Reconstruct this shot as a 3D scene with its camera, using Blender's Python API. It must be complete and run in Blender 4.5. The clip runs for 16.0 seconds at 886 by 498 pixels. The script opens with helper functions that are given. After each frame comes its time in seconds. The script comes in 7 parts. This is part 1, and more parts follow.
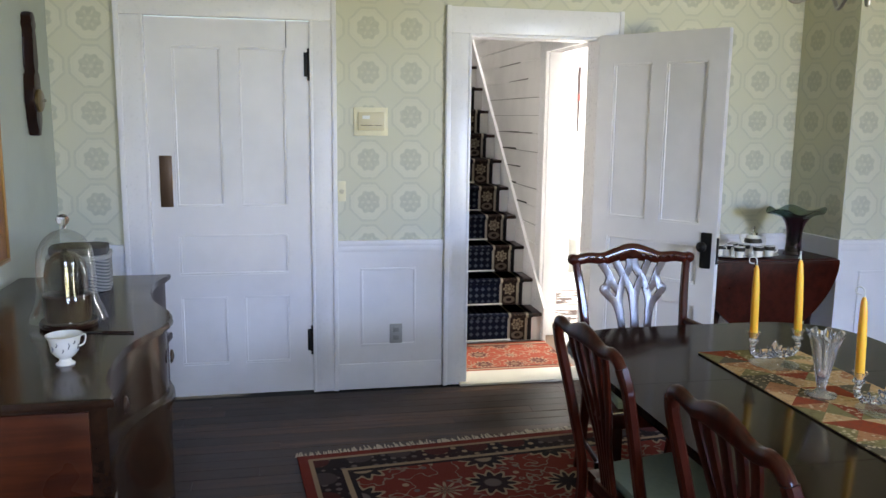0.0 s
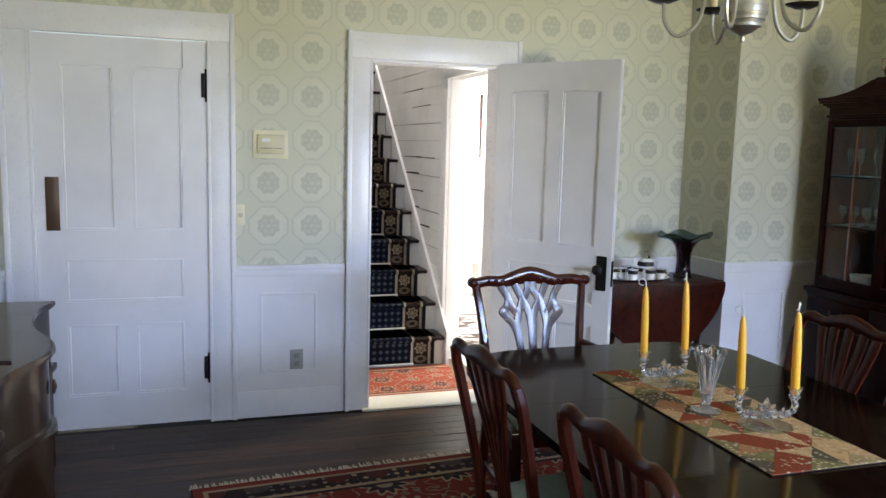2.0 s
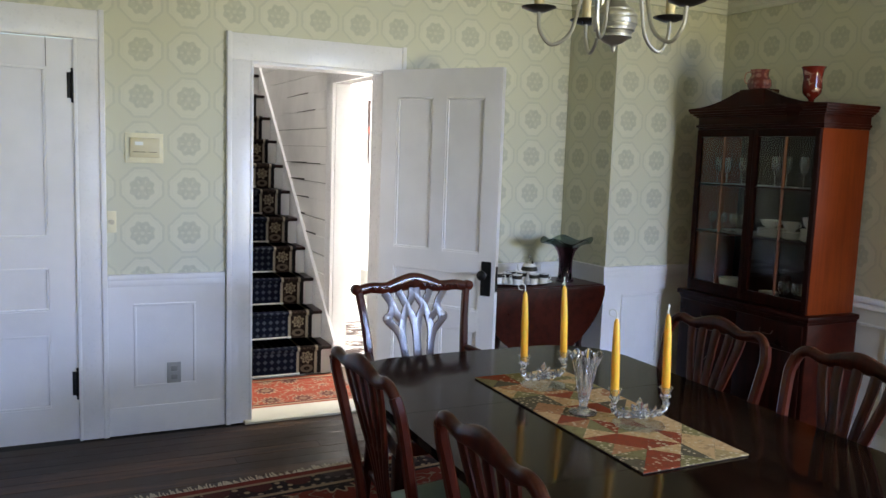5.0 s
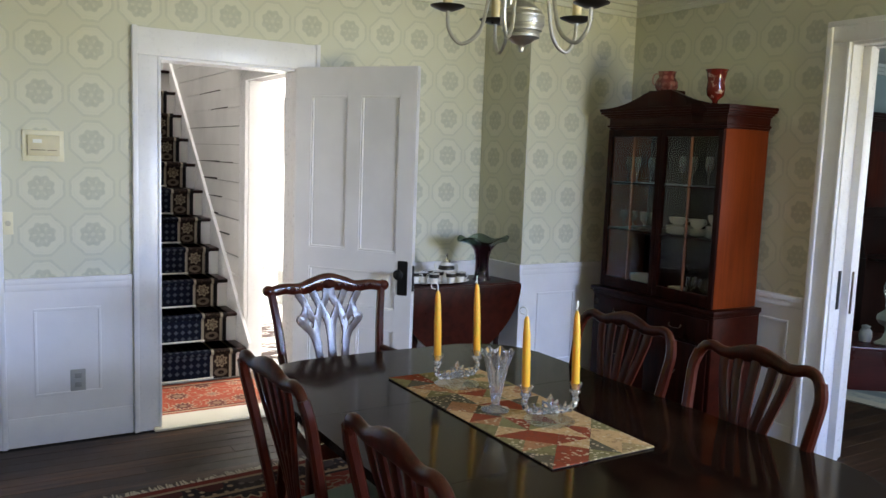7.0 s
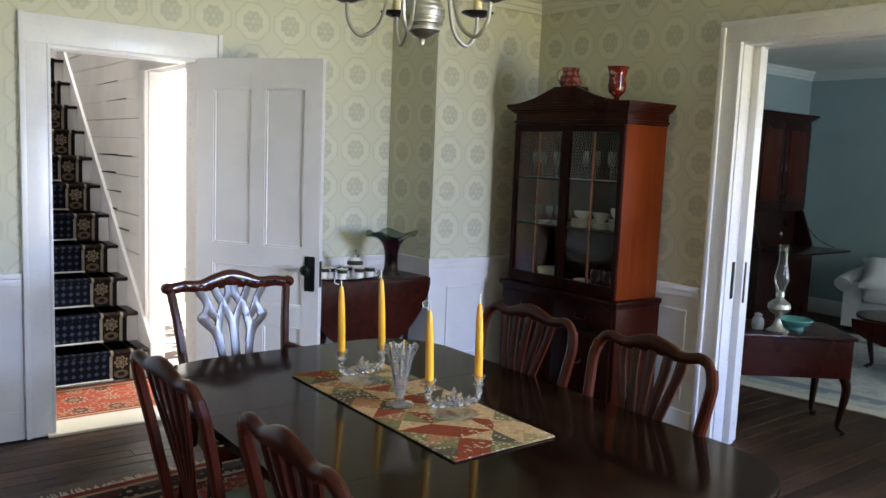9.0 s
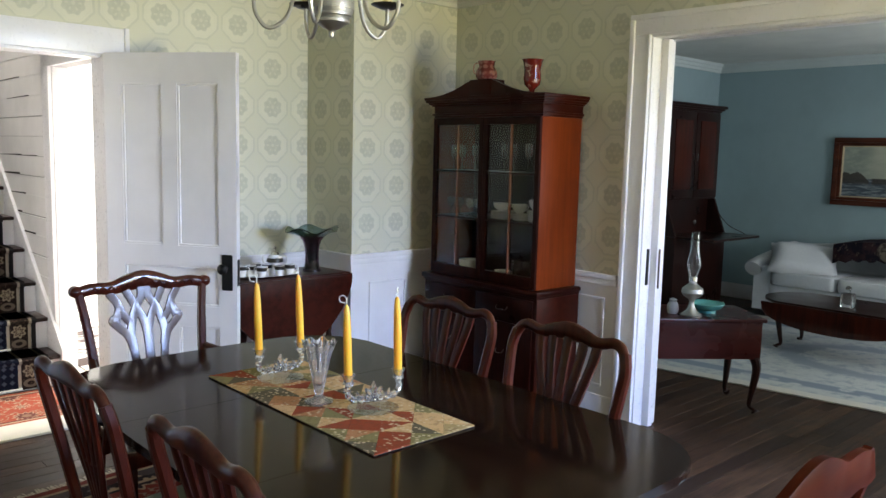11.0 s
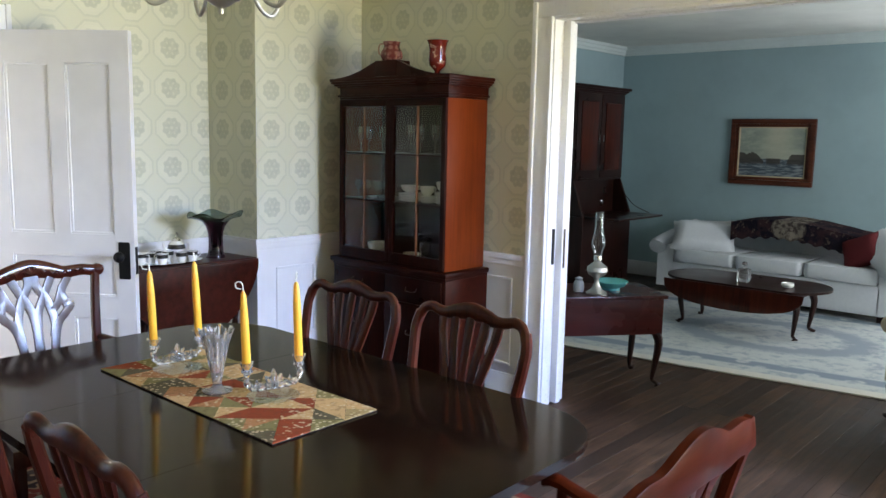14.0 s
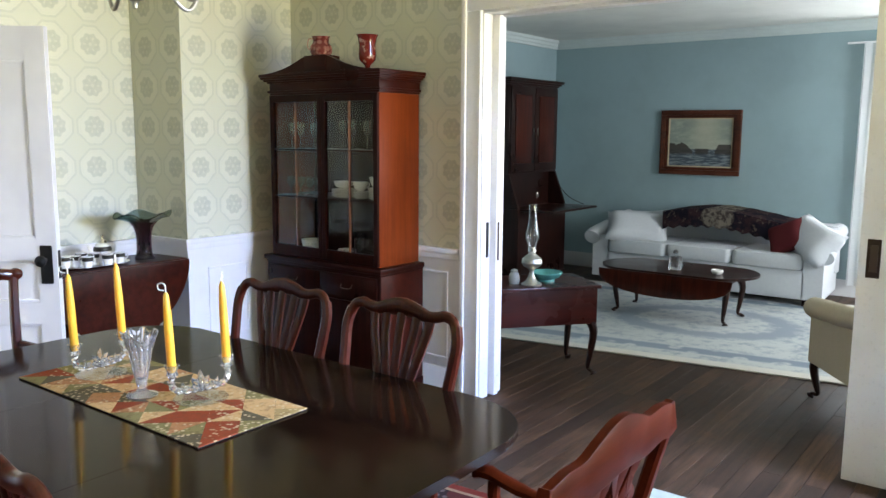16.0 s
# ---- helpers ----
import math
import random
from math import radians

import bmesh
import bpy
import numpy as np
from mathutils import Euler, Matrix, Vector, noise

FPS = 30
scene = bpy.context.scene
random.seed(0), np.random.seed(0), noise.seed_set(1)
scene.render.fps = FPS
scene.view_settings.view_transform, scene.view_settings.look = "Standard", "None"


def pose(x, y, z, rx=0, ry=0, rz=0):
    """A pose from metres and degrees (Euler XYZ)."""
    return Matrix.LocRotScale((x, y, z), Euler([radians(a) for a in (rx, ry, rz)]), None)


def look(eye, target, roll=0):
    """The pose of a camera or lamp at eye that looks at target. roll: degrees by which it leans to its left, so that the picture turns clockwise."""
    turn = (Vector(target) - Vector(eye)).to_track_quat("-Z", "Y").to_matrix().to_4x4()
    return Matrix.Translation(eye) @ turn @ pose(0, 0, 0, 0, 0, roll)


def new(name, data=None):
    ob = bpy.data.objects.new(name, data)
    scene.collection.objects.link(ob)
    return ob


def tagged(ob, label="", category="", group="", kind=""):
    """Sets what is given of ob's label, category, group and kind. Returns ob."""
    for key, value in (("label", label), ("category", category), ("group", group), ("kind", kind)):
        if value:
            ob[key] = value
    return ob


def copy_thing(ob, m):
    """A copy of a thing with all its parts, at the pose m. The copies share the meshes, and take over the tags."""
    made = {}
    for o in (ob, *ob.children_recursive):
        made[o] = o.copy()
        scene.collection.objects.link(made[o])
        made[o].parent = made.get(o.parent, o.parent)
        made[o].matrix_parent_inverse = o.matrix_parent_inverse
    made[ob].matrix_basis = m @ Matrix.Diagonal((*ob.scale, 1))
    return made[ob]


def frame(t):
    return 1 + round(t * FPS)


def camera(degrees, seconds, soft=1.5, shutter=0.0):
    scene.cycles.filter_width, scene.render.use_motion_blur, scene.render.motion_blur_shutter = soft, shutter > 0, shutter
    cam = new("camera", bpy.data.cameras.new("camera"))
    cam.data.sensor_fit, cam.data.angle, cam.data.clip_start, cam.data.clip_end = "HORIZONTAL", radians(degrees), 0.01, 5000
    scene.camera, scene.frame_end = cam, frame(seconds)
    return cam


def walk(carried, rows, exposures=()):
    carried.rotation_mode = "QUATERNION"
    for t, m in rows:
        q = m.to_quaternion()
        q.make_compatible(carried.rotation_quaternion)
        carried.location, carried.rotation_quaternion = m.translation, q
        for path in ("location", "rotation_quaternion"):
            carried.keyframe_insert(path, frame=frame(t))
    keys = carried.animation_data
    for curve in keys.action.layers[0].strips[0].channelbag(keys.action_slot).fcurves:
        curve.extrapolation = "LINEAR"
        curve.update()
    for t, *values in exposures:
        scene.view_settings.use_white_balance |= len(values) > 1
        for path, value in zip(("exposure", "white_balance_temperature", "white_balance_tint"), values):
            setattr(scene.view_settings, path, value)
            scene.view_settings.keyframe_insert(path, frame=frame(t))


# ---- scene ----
cam = camera(57.8, 16.0)
PATH = [
    (0, (-0.151, -0.943, 1.535), (0.236, 0.992, 1.212), 0.7),
    (0.5, (-0.153, -0.941, 1.537), (0.267, 0.989, 1.224), 0.8),
    (1, (-0.158, -0.957, 1.535), (0.32, 0.962, 1.237), 1.1),
    (1.5, (-0.139, -0.951, 1.533), (0.4, 0.953, 1.243), 0.9),
    (2, (-0.126, -0.952, 1.53), (0.487, 0.935, 1.273), 1.5),
    (2.5, (-0.125, -0.953, 1.533), (0.527, 0.922, 1.29), 1.5),
    (3, (-0.108, -0.938, 1.53), (0.582, 0.924, 1.294), 1.6),
    (3.5, (-0.096, -0.931, 1.524), (0.637, 0.915, 1.29), 1.7),
    (6, (-0.062, -0.942, 1.528), (0.888, 0.803, 1.3), 2.1),
    (6.5, (-0.05, -0.942, 1.528), (0.944, 0.779, 1.302), 2.1),
    (7, (-0.041, -0.941, 1.527), (0.99, 0.758, 1.299), 2.1),
    (7.5, (-0.035, -0.945, 1.526), (1.045, 0.723, 1.301), 2.2),
    (8, (-0.024, -0.949, 1.524), (1.097, 0.691, 1.294), 2.2),
    (8.5, (-0.014, -0.949, 1.522), (1.143, 0.667, 1.292), 2.3),
    (9, (-0.002, -0.951, 1.524), (1.203, 0.628, 1.292), 2.3),
    (9.2, (0.01, -0.965, 1.517), (1.233, 0.603, 1.299), 2.2),
    (11.5, (0.028, -0.972, 1.518), (1.394, 0.467, 1.267), 1.3),
    (12, (0.035, -0.978, 1.519), (1.42, 0.441, 1.26), 1.3),
    (12.5, (0.048, -0.975, 1.512), (1.458, 0.419, 1.244), 1.3),
    (13, (0.053, -0.981, 1.515), (1.484, 0.39, 1.245), 1.1),
    (13.5, (0.063, -0.987, 1.516), (1.523, 0.352, 1.249), 1.4),
    (14, (0.075, -0.99, 1.515), (1.561, 0.32, 1.239), 1.2),
    (14.5, (0.089, -0.993, 1.514), (1.606, 0.28, 1.237), 1.0),
    (15, (0.097, -1.01, 1.516), (1.654, 0.216, 1.239), 1.0),
    (15.5, (0.099, -1.016, 1.515), (1.664, 0.198, 1.234), 0.8),
    (16, (0.106, -1.017, 1.513), (1.682, 0.18, 1.227), 0.4),
]
EXPOSURES = [(0.0, 0.04), (3.5, -0.09), (7.0, -0.06), (9.0, 0.1), (11.5, 0.33), (13.0, 0.31), (14.5, 0.75), (16.0, 0.92)]
walk(cam, [(t, look(eye, target, roll)) for t, eye, target, roll in PATH], EXPOSURES)

# ---- light ----
world = bpy.data.worlds.new("sky")
scene.world = world
world.use_nodes = True
wn = world.node_tree
sky = wn.nodes.new("ShaderNodeTexSky")
sky.sky_type, sky.sun_disc = "NISHITA", False
sky.sun_elevation, sky.sun_rotation = radians(48), radians(12)
wn.links.new(sky.outputs[0], wn.nodes["Background"].inputs[0])
wn.nodes["Background"].inputs[1].default_value = 0.1
sun = new("sun", bpy.data.lights.new("sun", "SUN"))
sun.data.energy, sun.data.angle, sun.data.color = 3.5, radians(0.5), (1.0, 0.95, 0.86)
sun.matrix_world = look((0.21, 0.95, 1.1), (0, 0, 0))


def window_light(name, at, to, width, height, watts, colour, spread=180):
    """Daylight that comes in through a window opening."""
    data = bpy.data.lights.new(name, "AREA")
    data.shape, data.size, data.size_y, data.energy, data.color = "RECTANGLE", width, height, watts, colour
    data.spread = radians(spread)
    ob = new(name, data)
    ob.matrix_world = look(at, to)
    return ob


SKYLIGHT, LAWN = (0.435, 0.585, 1.0), (1.0, 0.915, 0.52)
# two windows behind the dining table: sky from above, sunlit lawn from below
for wx, share in ((0.35, 0.56), (3.15, 1.55)):
    window_light("sky_light", (wx, -2.62, 1.75), (wx - 0.95, 0.6, -0.5), 1.0, 0.75, 64 * share, SKYLIGHT, 92)
    window_light("lawn_light", (wx, -2.62, 1.0), (wx - 0.95, 0.6, 3.0), 1.0, 0.7, 26.5 * share, LAWN, 94)
# parlour windows
window_light("sky_light", (6.2, -2.62, 1.45), (6.2, 1.0, 1.0), 1.6, 1.5, 74, (0.88, 0.94, 1.0))
window_light("sky_light", (8.32, -0.4, 1.45), (4.5, 0.6, 0.8), 1.1, 1.5, 43, (0.92, 0.95, 1.0))
# bright side room and stair hall
window_light("sky_light", (4.5, 5.4, 1.5), (2.2, 5.6, 1.0), 1.6, 1.6, 330, (1.0, 0.98, 0.95))
window_light("landing_light", (1.25, 5.9, 5.0), (1.2, 5.2, 0.5), 0.7, 0.9, 75, (1.0, 0.97, 0.92))


# ---- materials ----
class Nodes:
    """A small helper to write node trees."""

    def __init__(self, name, rough=0.5, metal=0.0, spec=0.5):
        self.mat = bpy.data.materials.new(name)
        self.mat.use_nodes = True
        self.t = self.mat.node_tree
        self.b = self.t.nodes["Principled BSDF"]
        self.b.inputs["Roughness"].default_value = rough
        self.b.inputs["Metallic"].default_value = metal
        self.b.inputs["Specular IOR Level"].default_value = spec

    def put(self, socket, v):
        if isinstance(v, bpy.types.NodeSocket):
            self.t.links.new(v, socket)
        else:
            socket.default_value = v

    def m(self, op, a, b=0.0, c=0.0):
        n = self.t.nodes.new("ShaderNodeMath")
        n.operation = op
        for s, v in zip(n.inputs, (a, b, c)):
            self.put(s, v)
        return n.outputs[0]

    def step(self, a, lo, hi):
        n = self.t.nodes.new("ShaderNodeMapRange")
        n.interpolation_type = "SMOOTHSTEP"
        for s, v in zip(n.inputs, (a, lo, hi, 0.0, 1.0)):
            self.put(s, v)
        return n.outputs[0]

    def mix(self, f, a, b):
        n = self.t.nodes.new("ShaderNodeMix")
        n.data_type = "RGBA"
        self.put(n.inputs[0], f)
        for s, v in ((n.inputs[6], a), (n.inputs[7], b)):
            self.put(s, v if isinstance(v, bpy.types.NodeSocket) else (*v, 1.0))
        return n.outputs[2]

    def coords(self, kind="Object", scale=(1, 1, 1), loc=(0, 0, 0)):
        c = self.t.nodes.new("ShaderNodeTexCoord")
        g = self.t.nodes.new("ShaderNodeMapping")
        self.t.links.new(c.outputs[kind], g.inputs[0])
        g.inputs["Scale"].default_value, g.inputs["Location"].default_value = scale, loc
        return g.outputs[0]

    def world(self, scale=(1, 1, 1), shift=None):
        c = self.t.nodes.new("ShaderNodeNewGeometry")
        g = self.t.nodes.new("ShaderNodeMapping")
        self.t.links.new(c.outputs["Position"], g.inputs[0])
        g.inputs["Scale"].default_value = scale
        if shift is not None:
            self.t.links.new(shift, g.inputs["Location"])
        return g.outputs[0]

    def xyz(self, v):
        n = self.t.nodes.new("ShaderNodeSeparateXYZ")
        self.t.links.new(v, n.inputs[0])
        return n.outputs

    def noise(self, v, scale, detail=3.0, rough=0.6, colour=False):
        n = self.t.nodes.new("ShaderNodeTexNoise")
        self.t.links.new(v, n.inputs["Vector"])
        n.inputs["Scale"].default_value, n.inputs["Detail"].default_value, n.inputs["Roughness"].default_value = scale, detail, rough
        return n.outputs[1 if colour else 0]

    def voronoi(self, v, scale, random_=1.0, out="Distance"):
        n = self.t.nodes.new("ShaderNodeTexVoronoi")
        self.t.links.new(v, n.inputs["Vector"])
        n.inputs["Scale"].default_value, n.inputs["Randomness"].default_value = scale, random_
        return n.outputs[out]

    def random(self):
        return self.t.nodes.new("ShaderNodeObjectInfo").outputs["Random"]

    def bump(self, h, strength, distance=0.01):
        n = self.t.nodes.new("ShaderNodeBump")
        self.t.links.new(h, n.inputs["Height"])
        n.inputs["Strength"].default_value, n.inputs["Distance"].default_value = strength, distance
        self.t.links.new(n.outputs[0], self.b.inputs["Normal"])

    def done(self, colour, rough=None):
        self.put(self.b.inputs["Base Color"], colour if isinstance(colour, bpy.types.NodeSocket) else (*colour, 1.0))
        if rough is not None:
            self.put(self.b.inputs["Roughness"], rough)
        return self.mat


def paint(name, colour, rough=0.45, worn=0.06):
    n = Nodes(name, rough)
    v = n.world()
    big, fine = n.noise(v, 1.7, 4), n.noise(v, 60, 2)
    dull = tuple(c * (1 - worn * 2.2) for c in colour)
    n.bump(fine, 0.12, 0.002)
    return n.done(n.mix(n.step(big, 0.35, 0.75), colour, dull), n.m("MULTIPLY_ADD", fine, 0.2, rough - 0.1))


def wood(name, light, dark, axis=2, rough=0.25, size=1.0, coat=0.0, spec=0.2, relief=0.08, coat_rough=0.08):
    n = Nodes(name, rough, 0.0, spec)
    s = [26 * size] * 3
    s[axis] = 1.6 * size
    v = n.coords("Object", s)
    grain, blotch = n.noise(v, 1.0, 6, 0.7), n.noise(n.coords("Object"), 3.0, 3)
    f = n.m("MULTIPLY_ADD", blotch, 0.5, n.m("MULTIPLY", grain, 0.7))
    n.b.inputs["Coat Weight"].default_value, n.b.inputs["Coat Roughness"].default_value = coat, coat_rough
    n.bump(grain, relief, 0.002)
    return n.done(n.mix(n.step(f, 0.38, 0.78), dark, light), n.m("MULTIPLY_ADD", blotch, 0.22, rough - 0.1))


def plain(name, colour, rough=0.5, metal=0.0, vary=0.12, scale=18):
    n = Nodes(name, rough, metal)
    f = n.noise(n.coords("Object"), scale, 4)
    return n.done(n.mix(f, tuple(c * (1 - vary) for c in colour), tuple(min(1, c * (1 + vary)) for c in colour)), n.m("MULTIPLY_ADD", f, 0.16, rough - 0.08))


def glass(name, tint=(1, 1, 1), rough=0.0, ior=1.48):
    n = Nodes(name, rough)
    n.b.inputs["Transmission Weight"].default_value, n.b.inputs["IOR"].default_value = 1.0, ior
    return n.done(tint)


def thin_glass(name, blend, tint, base=0.04, rough=0.02):
    """A thin sheet: lets the view through unbent, with a gloss that grows at grazing angles."""
    mat = bpy.data.materials.new(name)
    mat.use_nodes = True
    t = mat.node_tree
    t.nodes.remove(t.nodes["Principled BSDF"])
    clear, gloss = t.nodes.new("ShaderNodeBsdfTransparent"), t.nodes.new("ShaderNodeBsdfGlossy")
    fres, mixer = t.nodes.new("ShaderNodeLayerWeight"), t.nodes.new("ShaderNodeMixShader")
    clear.inputs[0].default_value = (*tint, 1.0)
    gloss.inputs["Roughness"].default_value = rough
    fres.inputs[0].default_value = blend
    amount = t.nodes.new("ShaderNodeMath")
    amount.operation = "MULTIPLY_ADD"
    amount.inputs[1].default_value, amount.inputs[2].default_value = 0.55, base
    t.links.new(fres.outputs["Facing"], amount.inputs[0])
    t.links.new(amount.outputs[0], mixer.inputs[0])
    t.links.new(clear.outputs[0], mixer.inputs[1])
    t.links.new(gloss.outputs[0], mixer.inputs[2])
    t.links.new(mixer.outputs[0], t.nodes["Material Output"].inputs[0])
    return mat


def cloth(name, colour, second, scale=90, rough=0.9):
    n = Nodes(name, rough, 0, 0.2)
    v = n.coords("Object")
    weave, blotch = n.noise(v, scale, 2), n.noise(v, 5, 4)
    n.bump(weave, 0.35, 0.004)
    return n.done(n.mix(n.m("MULTIPLY_ADD", weave, 0.5, n.m("MULTIPLY", blotch, 0.5)), colour, second))


def wallpaper(name, tx, ty, phase=0.543):
    """Octagon trellis with a flower medallion in each, 0.231 m repeat."""
    n = Nodes(name, 0.62, 0, 0.35)
    p = n.xyz(n.world())
    along = n.m("MULTIPLY_ADD", p[0], tx, n.m("MULTIPLY", p[1], ty))
    P = 0.2335
    u = n.m("SUBTRACT", n.m("FLOORED_MODULO", n.m("ADD", along, -phase + P / 2 + 40 * P), P), P / 2)
    v = n.m("SUBTRACT", n.m("FLOORED_MODULO", n.m("ADD", p[2], -1.07 + P / 2 + 20 * P), P), P / 2)
    au, av = n.m("ABSOLUTE", u), n.m("ABSOLUTE", v)
    octo = n.m("MAXIMUM", n.m("MAXIMUM", au, av), n.m("MULTIPLY", n.m("ADD", au, av), 0.735))
    r = n.m("SQRT", n.m("ADD", n.m("MULTIPLY", u, u), n.m("MULTIPLY", v, v)))
    ang = n.m("ARCTAN2", v, u)
    petal = n.m("MULTIPLY_ADD", n.m("COSINE", n.m("MULTIPLY", ang, 8.0)), 0.0045, r)
    wob = n.noise(n.world(), 34, 3)
    soft = n.m("MULTIPLY_ADD", wob, 0.012, -0.006)
    line = n.m("SUBTRACT", 1.0, n.step(n.m("ABSOLUTE", n.m("SUBTRACT", n.m("ADD", octo, soft), 0.103)), 0.003, 0.009))
    line2 = n.m("SUBTRACT", 1.0, n.step(n.m("ABSOLUTE", n.m("SUBTRACT", n.m("ADD", octo, soft), 0.086)), 0.001, 0.005))
    flower = n.m("SUBTRACT", 1.0, n.step(n.m("ADD", petal, soft), 0.055, 0.064))
    dots = n.m("MULTIPLY", n.step(n.m("COSINE", n.m("MULTIPLY", ang, 6.0)), 0.35, 0.9), n.m("SUBTRACT", 1.0, n.step(n.m("ABSOLUTE", n.m("SUBTRACT", r, 0.034)), 0.005, 0.012)))
    eye = n.m("SUBTRACT", 1.0, n.step(r, 0.007, 0.013))
    flower = n.m("MULTIPLY", flower, n.m("SUBTRACT", 1.0, n.m("MULTIPLY", n.m("MAXIMUM", dots, eye), 0.55)))
    outside = n.step(octo, 0.103, 0.112)
    ink = n.m("MAXIMUM", n.m("MULTIPLY", line, 0.52), n.m("MAXIMUM", n.m("MULTIPLY", flower, 0.8), n.m("MULTIPLY", line2, 0.12)))
    ground = n.mix(n.m("MULTIPLY", outside, 0.4), (0.67, 0.655, 0.525), (0.58, 0.575, 0.44))
    aged = n.noise(n.world(), 1.3, 4)
    ground = n.mix(n.m("MULTIPLY", n.step(aged, 0.4, 0.8), 0.25), ground, (0.56, 0.56, 0.43))
    colour = n.mix(n.m("MULTIPLY", ink, n.m("MULTIPLY_ADD", wob, 1.3, 0.3)), ground, (0.48, 0.485, 0.385))
    n.bump(n.noise(n.world(), 140, 2), 0.08, 0.002)
    return n.done(colour)


def persian(name, half_x, half_y, field, navy, cream, accent, border=0.19, cell=3.3):
    """Knotted rug: floral field and a dark border between pale guard stripes."""
    n = Nodes(name, 0.95, 0, 0.1)
    v = n.coords("Object")
    p = n.xyz(v)
    edge = n.m("MINIMUM", n.m("SUBTRACT", half_x, n.m("ABSOLUTE", p[0])), n.m("SUBTRACT", half_y, n.m("ABSOLUTE", p[1])))
    flat = n.coords("Object", (1, 1, 0))
    big = n.voronoi(flat, cell, 0.35)
    cellc = n.xyz(n.voronoi(flat, cell, 0.35, "Color"))
    pos = n.t.nodes.new("ShaderNodeVectorMath")
    pos.operation = "SUBTRACT"
    n.t.links.new(flat, pos.inputs[0])
    n.t.links.new(n.voronoi(flat, cell, 0.35, "Position"), pos.inputs[1])
    q = n.xyz(pos.outputs[0])
    ang = n.m("ARCTAN2", q[1], q[0])
    ray = n.m("MULTIPLY_ADD", n.m("COSINE", n.m("MULTIPLY", ang, 11.0)), 0.055, big)
    col = n.mix(n.m("SUBTRACT", 1.0, n.step(ray, 0.33, 0.37)), field, navy)
    col = n.mix(n.m("SUBTRACT", 1.0, n.step(n.m("ABSOLUTE", n.m("SUBTRACT", ray, 0.34)), 0.02, 0.04)), col, cream)
    col = n.mix(n.m("SUBTRACT", 1.0, n.step(big, 0.17, 0.2)), col, n.mix(n.step(cellc[0], 0.4, 0.5), accent, cream))
    col = n.mix(n.m("SUBTRACT", 1.0, n.step(big, 0.07, 0.09)), col, navy)
    small = n.voronoi(flat, cell * 4.4, 0.9)
    sc = n.xyz(n.voronoi(flat, cell * 4.4, 0.9, "Color"))
    bits = n.m("MULTIPLY", n.m("MULTIPLY", n.m("SUBTRACT", 1.0, n.step(small, 0.2, 0.28)), n.step(sc[1], 0.5, 0.55)), n.step(big, 0.4, 0.44))
    col = n.mix(bits, col, n.mix(n.step(sc[0], 0.5, 0.55), cream, accent))
    vines = n.m("SUBTRACT", 1.0, n.step(n.m("ABSOLUTE", n.m("SUBTRACT", n.noise(flat, 7, 2), 0.5)), 0.006, 0.02))
    col = n.mix(n.m("MULTIPLY", vines, n.step(big, 0.4, 0.44)), col, n.mix(0.5, accent, cream))
    # border
    bsmall = n.voronoi(flat, 21, 0.35)
    bbig = n.voronoi(flat, 5.4, 0.1)
    bc = n.xyz(n.voronoi(flat, 5.4, 0.1, "Color"))
    bcol = n.mix(n.m("SUBTRACT", 1.0, n.step(bsmall, 0.24, 0.34)), navy, n.mix(n.step(bc[1], 0.45, 0.5), cream, accent))
    bcol = n.mix(n.m("SUBTRACT", 1.0, n.step(bbig, 0.3, 0.34)), bcol, n.mix(n.step(bc[0], 0.5, 0.55), n.mix(0.35, navy, field), n.mix(0.35, navy, accent)))
    inb = n.m("SUBTRACT", 1.0, n.step(edge, border - 0.002, border + 0.002))
    col = n.mix(inb, col, bcol)
    for at, w, c in ((border, 0.012, cream), (border + 0.02, 0.009, navy), (0.05, 0.012, cream), (0.0, 0.042, field)):
        on = n.m("SUBTRACT", 1.0, n.step(n.m("ABSOLUTE", n.m("SUBTRACT", edge, at)), w, w + 0.004))
        col = n.mix(on, col, c)
    pile = n.noise(v, 260, 2)
    fade = n.noise(v, 2.2, 4)
    col = n.mix(n.m("MULTIPLY", n.step(fade, 0.4, 0.8), 0.3), col, n.mix(0.5, field, navy))
    n.bump(pile, 0.5, 0.004)
    return n.done(col)


WHITE = paint("white_paint", (0.80, 0.785, 0.795), 0.38)
TRIM = paint("white_trim_paint", (0.83, 0.815, 0.82), 0.3)
CEIL = paint("ceiling_paint", (0.74, 0.75, 0.70), 0.8)
PAPER_X = wallpaper("sage_wallpaper", 1.0, 0.0)
PAPER_Y = wallpaper("sage_wallpaper_side", 0.0, 1.0)
PAPER_D = wallpaper("sage_wallpaper_return", 0.0, -1.0, -3.336)
PAPER_B = wallpaper("sage_wallpaper_breast", 1.0, 0.0, 3.042)
GREYWALL = paint("grey_green_wall", (0.50, 0.54, 0.47), 0.7)
BLUE = paint("blue_wall_paint", (0.31, 0.415, 0.435), 0.65)
HALLWHITE = paint("hall_white_paint", (0.82, 0.80, 0.78), 0.5, 0.08)
MAHOG = wood("mahogany", (0.060, 0.0100, 0.0045), (0.016, 0.0032, 0.0020), 2, 0.34, 1.0, 0.5, 0.06)
MAHOG_H = wood("mahogany_cross", (0.046, 0.0095, 0.005), (0.012, 0.003, 0.0022), 0, 0.36, 1.0, 0.12)
# cabinet side: brighter copy of the mahogany, window light put into the colour
LITWOOD = wood("lit_side_mahogany", (0.165, 0.029, 0.006), (0.10, 0.016, 0.004), 2, 0.34, 0.8, 0.0, 0.06)
